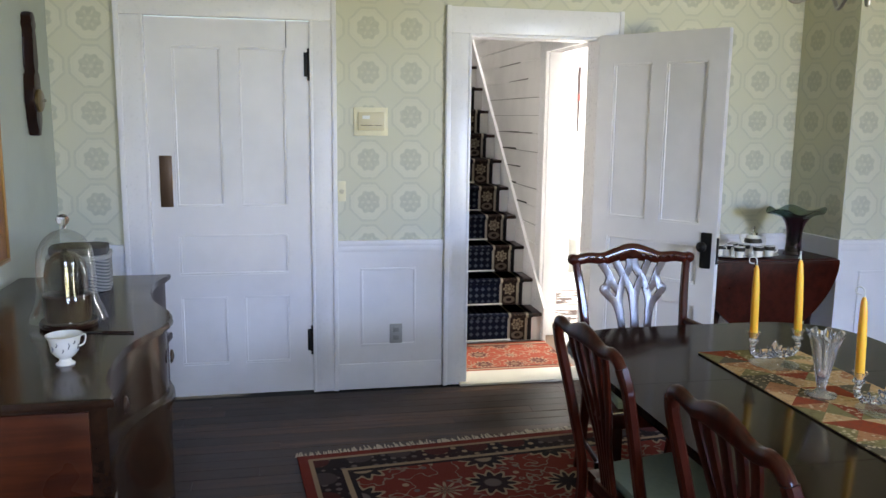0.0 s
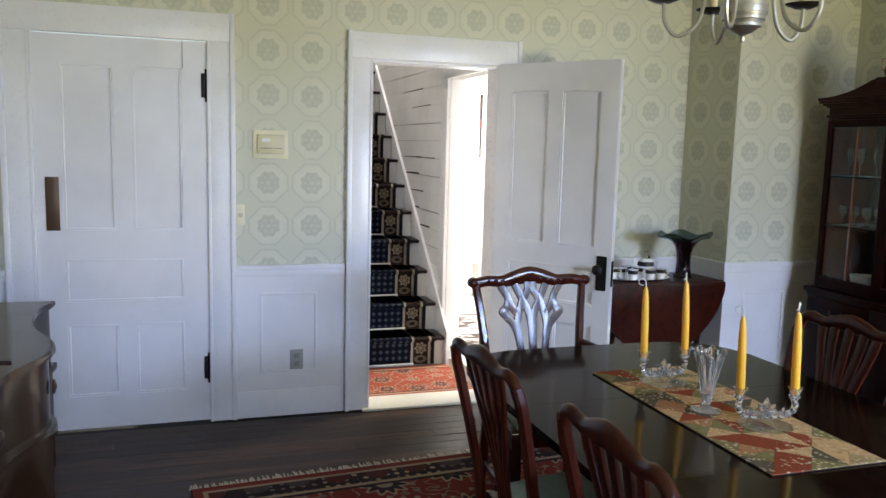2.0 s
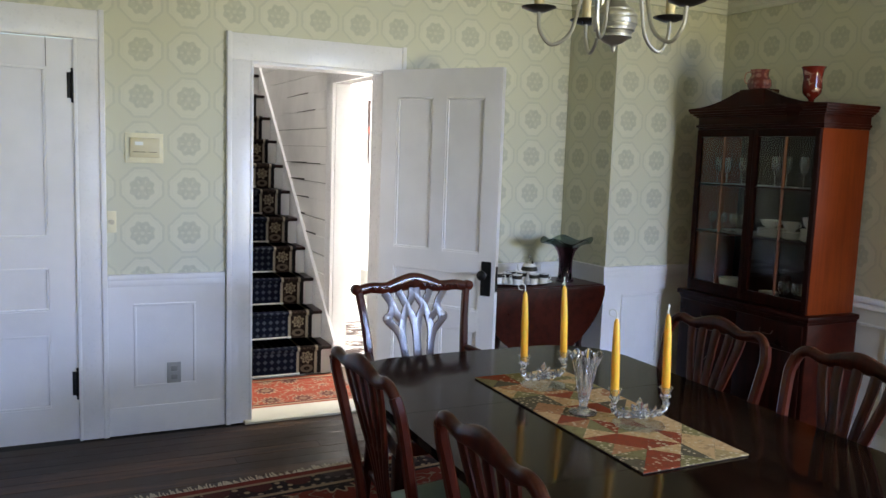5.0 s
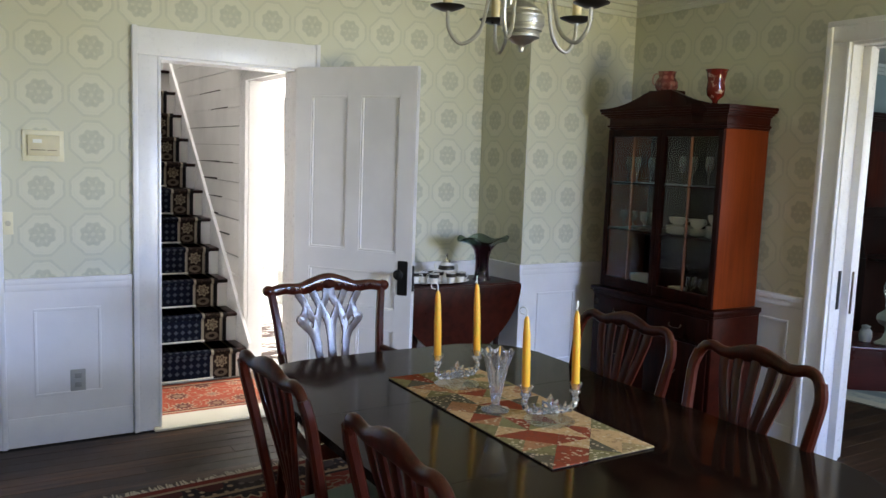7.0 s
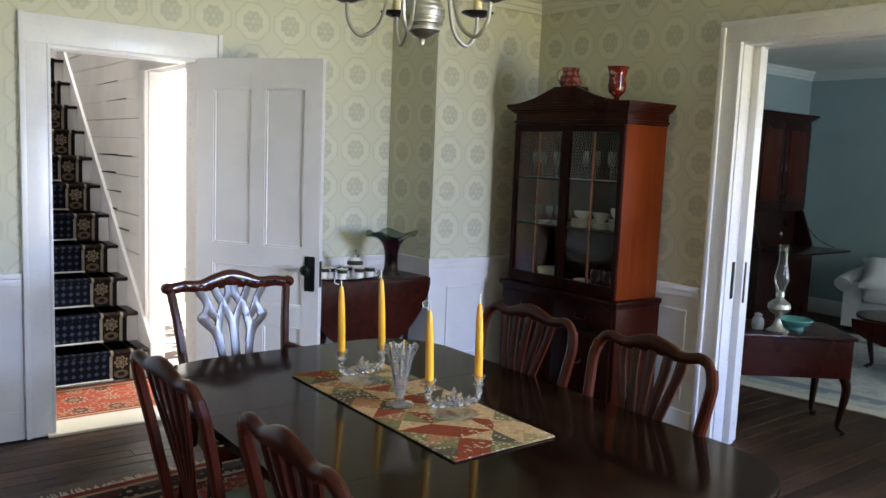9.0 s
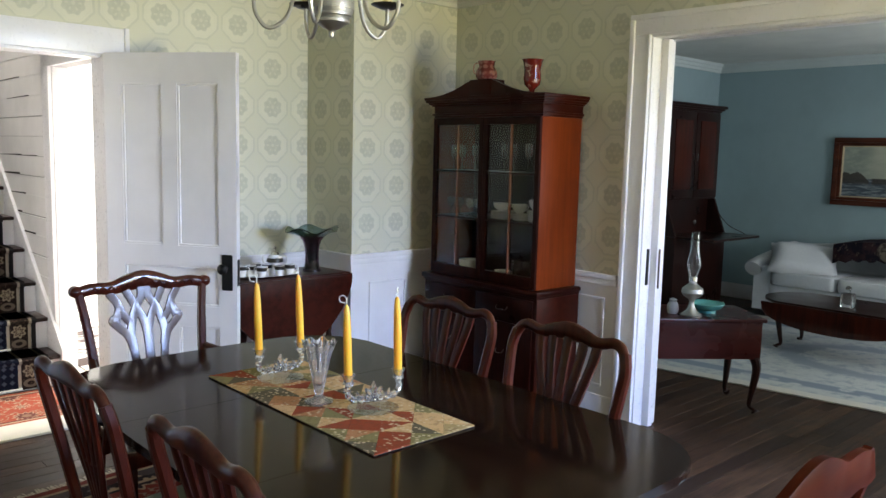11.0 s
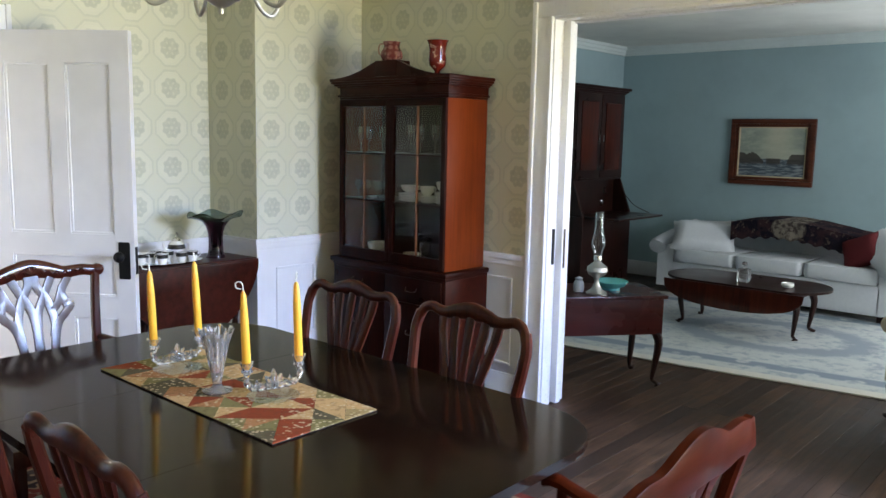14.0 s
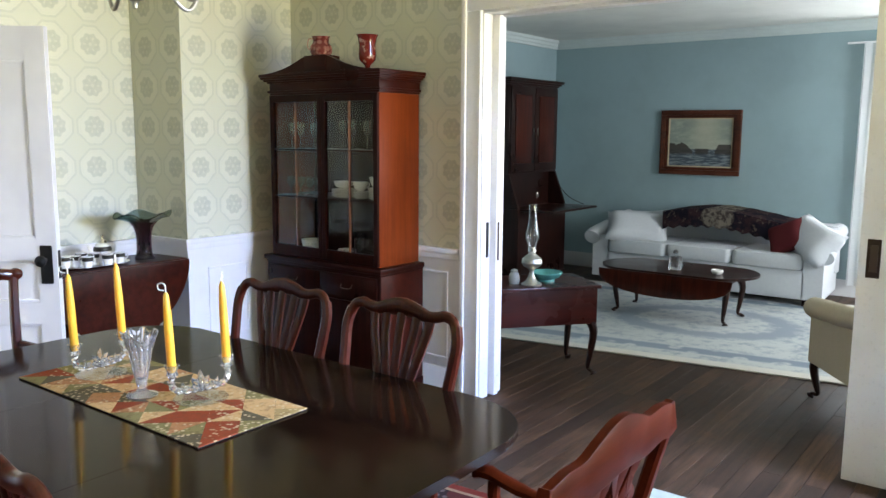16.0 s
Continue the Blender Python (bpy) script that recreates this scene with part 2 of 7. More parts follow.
TABLEWOOD = wood("dark_table_wood", (0.016, 0.007, 0.004), (0.006, 0.003, 0.002), 1, 0.09, 0.8, 0.0, 0.115, 0.02)
WALNUT = wood("sideboard_wood", (0.030, 0.013, 0.0065), (0.011, 0.005, 0.003), 1, 0.18, 0.8, 0.25, 0.15)
DARKWOOD = wood("near_black_wood", (0.022, 0.006, 0.004), (0.008, 0.003, 0.0024), 2, 0.3, 1.0, 0.1)
BLACKIRON = plain("black_iron", (0.012, 0.012, 0.013), 0.45, 0.6)
BRONZE = plain("dark_bronze", (0.055, 0.035, 0.025), 0.38, 0.8)
PEWTER = plain("pewter", (0.50, 0.49, 0.45), 0.42, 1.0)
SILVER = plain("silver", (0.75, 0.74, 0.72), 0.16, 1.0)
GILT = plain("gilt_wood", (0.36, 0.2, 0.06), 0.35, 0.6)
IVORY = plain("ivory_plastic", (0.76, 0.71, 0.50), 0.4)
GREYPLATE = plain("grey_outlet_plate", (0.36, 0.36, 0.35), 0.45)
WAX = plain("yellow_beeswax", (0.80, 0.42, 0.035), 0.42, 0, 0.08)
WAX.node_tree.nodes["Principled BSDF"].inputs["Subsurface Weight"].default_value = 0.25
WICK = plain("white_wick", (0.8, 0.79, 0.74), 0.8)
CLEAR = glass("clear_glass")
CRYSTAL = glass("cut_crystal", (0.98, 0.98, 0.99), 0.0, 1.5)
CRYSTAL.node_tree.nodes["Principled BSDF"].inputs["Transmission Weight"].default_value = 0.94
PANE = thin_glass("cabinet_pane", 0.06, (0.93, 0.94, 0.93), 0.012)
DOME = thin_glass("thin_dome_glass", 0.16, (0.96, 0.97, 0.97), 0.07)
STEM = thin_glass("thin_stemware_glass", 0.45, (0.90, 0.92, 0.92), 0.24, 0.16)
CHINA = plain("white_china", (0.80, 0.78, 0.74), 0.18, 0, 0.03)
DARKBAND = plain("black_gold_band", (0.02, 0.018, 0.014), 0.3)
TEAL = plain("teal_glaze", (0.10, 0.36, 0.35), 0.22)
SEAT = cloth("pale_green_seat_cloth", (0.36, 0.42, 0.33), (0.22, 0.28, 0.24), 60)
# cabinet front: darkened copy of the mahogany, its shade put into the colour
SHADEWOOD = wood("shaded_cabinet_front", (0.023, 0.0038, 0.0019), (0.007, 0.0016, 0.0010), 2, 0.30, 1.0, 0.0, 0.07)
PLATE_BROWN = plain("brown_push_plate", (0.10, 0.06, 0.035), 0.35, 0.5)


# ---- shapes ----
def box(bm, x0, x1, y0, y1, z0, z1, bevel=0.0, seg=2):
    g = bmesh.ops.create_cube(bm, size=1.0)
    vs = g["verts"]
    bmesh.ops.scale(bm, vec=(abs(x1 - x0), abs(y1 - y0), abs(z1 - z0)), verts=vs)
    bmesh.ops.translate(bm, vec=((x0 + x1) / 2, (y0 + y1) / 2, (z0 + z1) / 2), verts=vs)
    if bevel > 0:
        edges = list({e for v in vs for e in v.link_edges})
        bmesh.ops.bevel(bm, geom=edges, offset=bevel, segments=seg, affect="EDGES", profile=0.6)
    return bm


def lathe(bm, profile, seg=24, at=(0, 0, 0), wave=None):
    """Turned shape from (radius, height) pairs; wave(angle, i) scales the radius."""
    rings = []
    for i, (r, z) in enumerate(profile):
        ring = []
        for k in range(seg):
            a = 2 * math.pi * k / seg
            q = r * (wave(a, i) if wave else 1.0)
            ring.append(bm.verts.new((at[0] + q * math.cos(a), at[1] + q * math.sin(a), at[2] + z)))
        rings.append(ring)
    for a, b in zip(rings, rings[1:]):
        for k in range(seg):
            bm.faces.new((a[k], a[(k + 1) % seg], b[(k + 1) % seg], b[k]))
    if profile[0][0] > 1e-4:
        bm.faces.new(rings[0][::-1])
    if profile[-1][0] > 1e-4:
        bm.faces.new(rings[-1])
    return bm


def smooth_path(pts, n=6):
    """Catmull-Rom through the points."""
    P = [Vector(p) for p in pts]
    P = [P[0] * 2 - P[1]] + P + [P[-1] * 2 - P[-2]]
    out = []
    for i in range(1, len(P) - 2):
        a, b, c, d = P[i - 1:i + 3]
        for k in range(n):
            t = k / n
            out.append(0.5 * ((2 * b) + (c - a) * t + (2 * a - 5 * b + 4 * c - d) * t * t + (3 * b - a - 3 * c + d) * t ** 3))
    out.append(P[-2])
    return out


def bar(bm, pts, w, d, n=(0, 1, 0), seg=8, square=0.75):
    """A rod along pts: width w across, depth d along the normal n; w and d may be lists."""
    pts = [Vector(p) for p in pts]
    n = Vector(n).normalized()
    W = w if isinstance(w, (list, tuple)) else [w] * len(pts)
    D = d if isinstance(d, (list, tuple)) else [d] * len(pts)
    L = len(pts) - 1
    rings = []
    for i, p in enumerate(pts):
        t = (pts[min(i + 1, L)] - pts[max(i - 1, 0)]).normalized()
        s = t.cross(n)
        s = s.normalized() if s.length > 1e-4 else Vector((1, 0, 0))
        q = s.cross(t).normalized()
        f = i / max(L, 1)
        wi = W[min(int(f * (len(W) - 1)), len(W) - 1)] if len(W) != len(pts) else W[i]
        di = D[min(int(f * (len(D) - 1)), len(D) - 1)] if len(D) != len(pts) else D[i]
        ring = []
        for k in range(seg):
            a = 2 * math.pi * (k + 0.5) / seg
            c, e = math.cos(a), math.sin(a)
            c, e = math.copysign(abs(c) ** square, c), math.copysign(abs(e) ** square, e)
            ring.append(bm.verts.new(p + s * (c * wi / 2) + q * (e * di / 2)))
        rings.append(ring)
    for a, b in zip(rings, rings[1:]):
        for k in range(seg):
            bm.faces.new((a[k], a[(k + 1) % seg], b[(k + 1) % seg], b[k]))
    bm.faces.new(rings[0][::-1])
    bm.faces.new(rings[-1])
    return bm


def slab(bm, outline, z0, z1, bevel=0.0, axes=(0, 1, 2)):
    """A plate of the given outline; axes say which world axes outline u, v and the thickness lie along."""
    def place(u, v, w):
        c = [0, 0, 0]
        c[axes[0]], c[axes[1]], c[axes[2]] = u, v, w
        return c
    low = [bm.verts.new(place(u, v, z0)) for u, v in outline]
    top = [bm.verts.new(place(u, v, z1)) for u, v in outline]
    L = len(outline)
    faces = [bm.faces.new(low[::-1]), bm.faces.new(top)]
    for k in range(L):
        faces.append(bm.faces.new((low[k], low[(k + 1) % L], top[(k + 1) % L], top[k])))
    if bevel > 0:
        rim = [e for f in faces[:2] for e in f.edges]
        bmesh.ops.bevel(bm, geom=rim, offset=bevel, segments=2, affect="EDGES", profile=0.6)
    bmesh.ops.recalc_face_normals(bm, faces=bm.faces[:])
    return bm


def rounded(x0, x1, y0, y1, r, n=6, bow=0.0):
    """Outline of a rounded rectangle, its short ends bowed outwards."""
    out = []
    for cx, cy, a0 in ((x1 - r, y1 - r, 0), (x0 + r, y1 - r, 90), (x0 + r, y0 + r, 180), (x1 - r, y0 + r, 270)):
        for k in range(n + 1):
            a = radians(a0 + 90 * k / n)
            out.append((cx + r * math.cos(a), cy + r * math.sin(a)))
    if bow:
        xm, h = (x0 + x1) / 2, (x1 - x0) / 2
        dense = []
        for k, p in enumerate(out):
            q = out[(k + 1) % len(out)]
            steps = 6 if abs(q[0] - p[0]) > h * 0.5 else 1
            dense += [(p[0] + (q[0] - p[0]) * s / steps, p[1] + (q[1] - p[1]) * s / steps) for s in range(steps)]
        ym = (y0 + y1) / 2
        out = [(x, y + math.copysign(bow, y - ym) * (1 - ((x - xm) / h) ** 2)) for x, y in dense]
    return out


def part(name, bm, material, parent=None, label="", smooth=38):
    me = bpy.data.meshes.new(name)
    bmesh.ops.recalc_face_normals(bm, faces=bm.faces[:])
    bm.to_mesh(me)
    bm.free()
    if smooth:
        me.polygons.foreach_set("use_smooth", [True] * len(me.polygons))
        me.set_sharp_from_angle(angle=radians(smooth))
    me.materials.append(material)
    ob = new(name, me)
    if parent is not None:
        ob.parent = parent
    if label:
        tagged(ob, label)
    return ob


def B():
    return bmesh.new()


def thing(name, label, category, m=None, group=""):
    ob = new(name)
    ob.empty_display_size = 0.1
    if m is not None:
        ob.matrix_basis = m
    return tagged(ob, label, category, group)


def structure(name, bm, material, label="", category=""):
    return tagged(part(name, bm, material, None, "", 30), label, category, "", "structure")


# ---- the shell ----
NY, WX, EX, FX, SY, PY = 3.47, -1.29, 3.77, 8.40, -2.70, 3.664   # dining back wall, left wall, right wall, parlour end wall, near wall, parlour side wall
RAIL, CORNICE, CEILING = 0.855, 2.465, 2.56

# back wall with the two doorways
bm = B()
for a, b, z0, z1 in ((WX - 0.14, -0.85, 0, CEILING), (-0.85, 0.015, 2.045, CEILING), (0.015, 0.87, 0, CEILING), (0.87, 1.615, 1.99, CEILING), (1.615, 2.899, 0, CEILING)):
    box(bm, a, b, NY, NY + 0.14, z0, z1)
wall_north = structure("wall_north", bm, PAPER_X, "sage green medallion wallpaper on the dining room wall", "wall")
BX, BY = 2.93, 3.02   # outer corner of the chimney breast
bm = B()
slab(bm, [(2.90, 3.468), (BX, BY), (3.79, BY), (3.79, 3.61), (2.90, 3.61)], 0, CEILING)
wall_chimney = structure("wall_chimney", bm, PAPER_B, "papered chimney breast beside the china cabinet", "wall")
me = wall_chimney.data
me.materials.append(PAPER_D)
for f in me.polygons:
    if f.normal.x < -0.7:
        f.material_index = 1
structure("wall_west", box(B(), WX - 0.14, WX, SY, NY, 0, CEILING), GREYWALL, "plain grey green wall", "wall")
bm = B()
for y0, y1, z0, z1 in ((1.50, BY, 0, CEILING), (-0.60, 1.50, 2.165, CEILING), (SY, -0.60, 0, CEILING)):
    box(bm, EX, EX + 0.07, y0, y1, z0, z1)
wall_east = structure("wall_east", bm, PAPER_Y, "sage green medallion wallpaper beside the wide opening", "wall")
bm = B()
for y0, y1, z0, z1 in ((1.50, PY, 0, CEILING), (-0.60, 1.50, 2.165, CEILING), (SY, -0.60, 0, CEILING)):
    box(bm, EX + 0.14, EX + 0.21, y0, y1, z0, z1)
structure("wall_parlour_west", bm, BLUE, "blue painted parlour wall", "wall")
# near wall with windows in dining room and parlour
bm = B()
spans = ((WX - 0.14, -0.2), (0.9, 2.6), (3.7, 5.3), (7.1, FX + 0.14))
for a, b in spans:
    box(bm, a, b, SY - 0.14, SY, 0, CEILING)
for a, b in ((-0.2, 0.9), (2.6, 3.7), (5.3, 7.1)):
    box(bm, a, b, SY - 0.14, SY, 0, 0.55)
    box(bm, a, b, SY - 0.14, SY, 2.2, CEILING)
structure("wall_south", bm, GREYWALL, "plain wall with tall windows", "wall")
bm = B()
box(bm, FX, FX + 0.14, SY, -0.95, 0, CEILING)
box(bm, FX, FX + 0.14, 0.25, PY, 0, CEILING)
box(bm, FX, FX + 0.14, -0.95, 0.25, 0, 0.55)
box(bm, FX, FX + 0.14, -0.95, 0.25, 2.2, CEILING)
structure("wall_parlour_east", bm, BLUE, "dusty blue painted parlour wall", "wall")
structure("wall_parlour_north", box(B(), EX + 0.21, FX, PY, PY + 0.14, 0, CEILING), BLUE, "blue painted parlour wall", "wall")
structure("ceiling", box(B(), WX - 0.14, FX + 0.14, SY - 0.14, PY + 0.14, CEILING, CEILING + 0.12), CEIL, "off-white plaster ceiling", "ceiling")
# hall, stairwell and side room behind the back wall
bm = B()
box(bm, 0.62, 0.74, 3.61, 8.6, 0, 5.2)
box(bm, 0.62, 1.74, 8.5, 8.62, 0, 5.2)
structure("wall_hall_west", bm, HALLWHITE, "white stairwell wall", "wall")
bm = B()
box(bm, 1.64, 1.74, 4.42, 8.5, 0, 5.2)
box(bm, 1.64, 1.74, 3.61, 4.42, 1.985, 5.2)
structure("wall_hall_east", bm, paint("board_gap_grey", (0.30, 0.28, 0.27), 0.8), "boarded wall beside the stairs", "wall")
bm = B()
box(bm, 1.742, 4.6, 7.3, 7.42, 0, 2.6)
structure("wall_side_room_north", bm, HALLWHITE, "white side room wall with a window", "wall")
bm = B()
for y0, y1, z0, z1 in ((3.612, 4.5, 0, 2.6), (6.3, 7.42, 0, 2.6), (4.5, 6.3, 0, 0.5), (4.5, 6.3, 2.3, 2.6)):
    box(bm, 4.6, 4.72, y0, y1, z0, z1)
structure("wall_side_room_east", bm, HALLWHITE, "white side room wall", "wall")
structure("wall_side_room_south", box(B(), 1.742, 4.6, 3.612, 3.69, 0, 2.6), HALLWHITE, "white side room wall", "wall")
structure("ceiling_side_room", box(B(), 1.742, 4.72, 3.612, 7.42, 2.6, 2.7), CEIL, "white side room ceiling", "ceiling")
structure("ceiling_hall", box(B(), 0.62, 1.74, 3.61, 4.9, 2.62, 2.72), CEIL, "white hall ceiling", "ceiling")
structure("ceiling_landing", box(B(), 0.62, 1.74, 3.61, 8.62, 5.2, 5.3), CEIL, "white ceiling over the stairs", "ceiling")
structure("wall_hall_upper", box(B(), 0.74, 1.64, 3.61, 3.7, 2.72, 5.2), HALLWHITE, "white wall over the hall", "wall")

# floors
n = Nodes("old_floor_boards", 0.5, 0.0, 0.22)
rnd = n.random()
shift = n.t.nodes.new("ShaderNodeCombineXYZ")
n.put(shift.inputs[0], n.m("MULTIPLY", rnd, 37.0))
n.put(shift.inputs[1], n.m("MULTIPLY", rnd, 91.0))
v = n.world((2.0, 30.0, 1.0), shift.outputs[0])
grain, scuff = n.noise(v, 1.0, 6, 0.72), n.noise(n.world(), 5.5, 5, 0.7)
col = n.mix(n.step(grain, 0.3, 0.75), (0.018, 0.010, 0.006), (0.095, 0.050, 0.029))
col = n.mix(n.m("MULTIPLY", n.step(scuff, 0.46, 0.72), 0.55), col, (0.135, 0.075, 0.045))
col = n.mix(n.m("MULTIPLY", n.step(rnd, 0.1, 0.9), 0.72), col, (0.020, 0.012, 0.009))
n.bump(grain, 0.22, 0.003)
BOARDS = n.done(col, n.m("MULTIPLY_ADD", scuff, 0.3, 0.3))
GAPDARK = plain("dark_floor_gap", (0.012, 0.009, 0.007), 0.9)
floor = structure("floor", box(B(), WX - 0.14, FX + 0.14, SY - 0.14, PY + 0.14, -0.15, -0.012), GAPDARK, "dark stained old board floor", "floor")
HALLFLOOR = wood("hall_floor_wood", (0.13, 0.08, 0.05), (0.06, 0.036, 0.024), 0, 0.4)
structure("floor_hall", box(B(), 0.62, 1.74, 3.612, 8.5, -0.15, 0.0), HALLFLOOR, "wooden hall floor", "floor")
structure("floor_side_room", box(B(), 1.742, 4.72, 3.612, 7.42, -0.15, 0.0), paint("pale_floor_paint", (0.60, 0.57, 0.53), 0.5), "pale painted side room floor", "floor")
n = Nodes("lawn_grass", 0.9)
g = n.noise(n.world(), 3.0, 6)
LAWNMAT = n.done(n.mix(g, (0.05, 0.10, 0.02), (0.10, 0.17, 0.035)))
structure("ground", box(B(), -400, 400, -400, 400, -0.9, -0.55), LAWNMAT, "sunlit green lawn", "ground")

# door and opening trim
def casing(name, x0, x1, top, w, y, parent_label):
    """Casing round a doorway in the back wall: two legs and a head with a raised outer bead."""
    bm = B()
    box(bm, x0 - w, x0, y, NY, 0, top, 0.004)
    box(bm, x1, x1 + w, y, NY, 0, top, 0.004)
    box(bm, x0 - w, x1 + w, y - 0.003, NY, top, top + w + 0.015, 0.004)
    box(bm, x0 - w - 0.012, x0 - w + 0.014, y - 0.012, NY, 0, top + w + 0.02, 0.004)
    box(bm, x1 + w - 0.014, x1 + w + 0.012, y - 0.012, NY, 0, top + w + 0.02, 0.004)
    box(bm, x0 - 0.012, x0 + 0.004, y - 0.006, NY, 0, top, 0.003)
    box(bm, x1 - 0.004, x1 + 0.012, y - 0.006, NY, 0, top, 0.003)
    return structure(name, bm, TRIM, parent_label, "door frame")


casing("door_frame_1", -0.835, 0.0, 2.03, 0.125, NY - 0.024, "white painted casing round the closed door")
bm = B()
casing("door_frame_2", 0.87, 1.615, 1.99, 0.125, NY - 0.024, "white painted casing round the open doorway")
for a, b in ((0.858, 0.8745), (1.6105, 1.628)):
    box(bm, a, b, NY - 0.004, NY + 0.15, 0, 1.992, 0.002)
box(bm, 0.87, 1.615, NY - 0.004, NY + 0.15, 1.975, 1.992, 0.002)
structure("door_jamb_2", bm, TRIM, "white doorway lining", "door frame")
structure("threshold", slab(B(), [(0.83, 3.40), (1.66, 3.40), (1.66, 3.63), (0.83, 3.63)], 0.001, 0.016, 0.005), paint("cream_threshold_paint", (0.62, 0.58, 0.48), 0.5), "worn cream painted threshold", "threshold")

# wide opening to the parlour: casing, lining and head
bm = B()
box(bm, EX - 0.022, EX, -0.712, 1.612, 2.1655, 2.262, 0.004)
box(bm, EX - 0.034, EX, -0.726, 1.626, 2.245, 2.272, 0.004)
opening = structure("opening_casing", bm, TRIM, "white casing round the wide opening", "door frame")
for y0, y1 in ((1.512, 1.612), (-0.712, -0.612)):
    bm = B()
    box(bm, EX - 0.02, EX, y0, y1, 0, 2.165, 0.004)
    o = y1 if y1 > 0 else y0
    box(bm, EX - 0.034, EX, o - 0.014, o + 0.014, 0, 2.244, 0.004)
    i = y0 if y1 > 0 else y1
    box(bm, EX - 0.026, EX, i - 0.008, i + 0.006, 0, 2.165, 0.003)
    part("casing_leg", bm, TRIM, opening)
bm = B()
for s, y in ((1, 1.5), (-1, -0.6)):
    box(bm, EX - 0.004, EX + 0.081, y - s * 0.005, y + s * 0.016, 0, 2.165, 0.003)
    box(bm, EX + 0.129, EX + 0.214, y - s * 0.005, y + s * 0.016, 0, 2.165, 0.003)
box(bm, EX - 0.004, EX + 0.075, -0.6, 1.5, 2.15, 2.168, 0.003)
box(bm, EX + 0.135, EX + 0.214, -0.6, 1.5, 2.15, 2.168, 0.003)
structure("opening_lining", bm, TRIM, "white lining with a pocket door slot", "door frame")


# wainscot, chair rail, cornice
def wainscot(name, along, a, b, face, depth, panels, RAIL=RAIL):
    """White boarding up to the chair rail. along 'x': on a wall facing -y; along 'y': facing -x."""
    bm = B()
    def put(u0, u1, d0, d1, z0, z1, bev=0.003):
        nonlocal bm
        if along == "x":
            box(bm, u0, u1, face - d1, face - d0, z0, z1, bev)
        else:
            box(bm, face - d1, face - d0, u0, u1, z0, z1, bev)
    put(a, b, -0.002, depth, 0, RAIL - 0.02, 0)
    put(a, b, 0, depth + 0.016, RAIL - 0.028, RAIL + 0.002, 0.005)
    put(a, b, 0, depth + 0.008, RAIL - 0.062, RAIL - 0.026, 0.004)
    put(a, b, 0, depth + 0.007, 0.0, 0.15, 0.003)
    wall = structure(name, bm, WHITE, "white painted wainscot with raised panels", "wainscot")
    for u0, u1, z0, z1 in panels:
        bm = B()
        w = 0.014
        for q in ((u0, u1, z0, z0 + w), (u0, u1, z1 - w, z1), (u0, u0 + w, z0 + w, z1 - w), (u1 - w, u1, z0 + w, z1 - w)):
            put(q[0], q[1], 0, depth + 0.007, q[2], q[3], 0.002)
        part("panel_moulding", bm, WHITE, wall)
    return wall


wainscot("wainscot_1", "x", 0.138, 0.728, NY, 0.010, [(0.262, 0.575, 0.25, 0.70)])
wainscot("wainscot_2", "x", 1.77, 2.888, NY, 0.010, [(1.9, 2.3, 0.25, 0.70), (2.42, 2.82, 0.25, 0.7)])
wainscot("wainscot_3", "x", WX, -0.974, NY, 0.010, [])
wainscot("wainscot_4", "x", BX, EX - 0.012, BY, 0.010, [(3.06, 3.36, 0.25, 0.70)], 0.88)
wainscot("wainscot_5", "y", 1.642, BY - 0.012, EX, 0.010, [(1.72, 2.02, 0.2, 0.72)])
bm = B()
for z0, z1, d in ((0.0, 0.862, 0.010), (0.852, 0.882, 0.026), (0.818, 0.854, 0.018), (0, 0.15, 0.017)):
    slab(bm, [(2.90, 3.46), (BX, BY), (BX, BY - d), (BX - d, BY - d), (2.90 - d, 3.46)], z0, z1)
structure("wainscot_6", bm, WHITE, "white painted wainscot on the chimney side", "wainscot")


def cornice(name, pts, mat):
    """Stepped crown moulding along a wall line; pts are inner corners, in order."""
    bm = B()
    for (x0, y0), (x1, y1) in zip(pts, pts[1:]):
        d = Vector((x1 - x0, y1 - y0, 0)).normalized()
        nrm = Vector((d.y, -d.x, 0))
        for off, z0, z1 in ((0.022, CORNICE, CORNICE + 0.03), (0.04, CORNICE + 0.028, CORNICE + 0.066), (0.065, CORNICE + 0.064, CEILING - 0.001)):
            a, b = Vector((x0, y0, 0)) - d * 0.0, Vector((x1, y1, 0))
            q = [a - nrm * 0.002, b - nrm * 0.002, b + nrm * off, a + nrm * off]
            slab(bm, [(p.x, p.y) for p in q], z0, z1)
    return structure(name, bm, mat, "painted crown moulding", "cornice")


cornice("cornice_dining", [(WX, NY), (2.90, NY), (BX, BY), (EX, BY), (EX, SY)], paint("cream_cornice", (0.70, 0.70, 0.61), 0.5))
cornice("cornice_west", [(WX, SY), (WX, NY)], paint("cream_cornice_west", (0.70, 0.70, 0.61), 0.5))
cornice("cornice_parlour", [(EX + 0.21, PY), (FX, PY), (FX, SY)], paint("pale_blue_cornice", (0.62, 0.68, 0.66), 0.5))
bm = B()
box(bm, FX - 0.018, FX, 0.3, PY - 0.018, 0, 0.16, 0.004)
box(bm, EX + 0.212, FX - 0.02, PY - 0.018, PY, 0, 0.16, 0.004)
structure("baseboard", bm, TRIM, "white parlour baseboard", "baseboard")


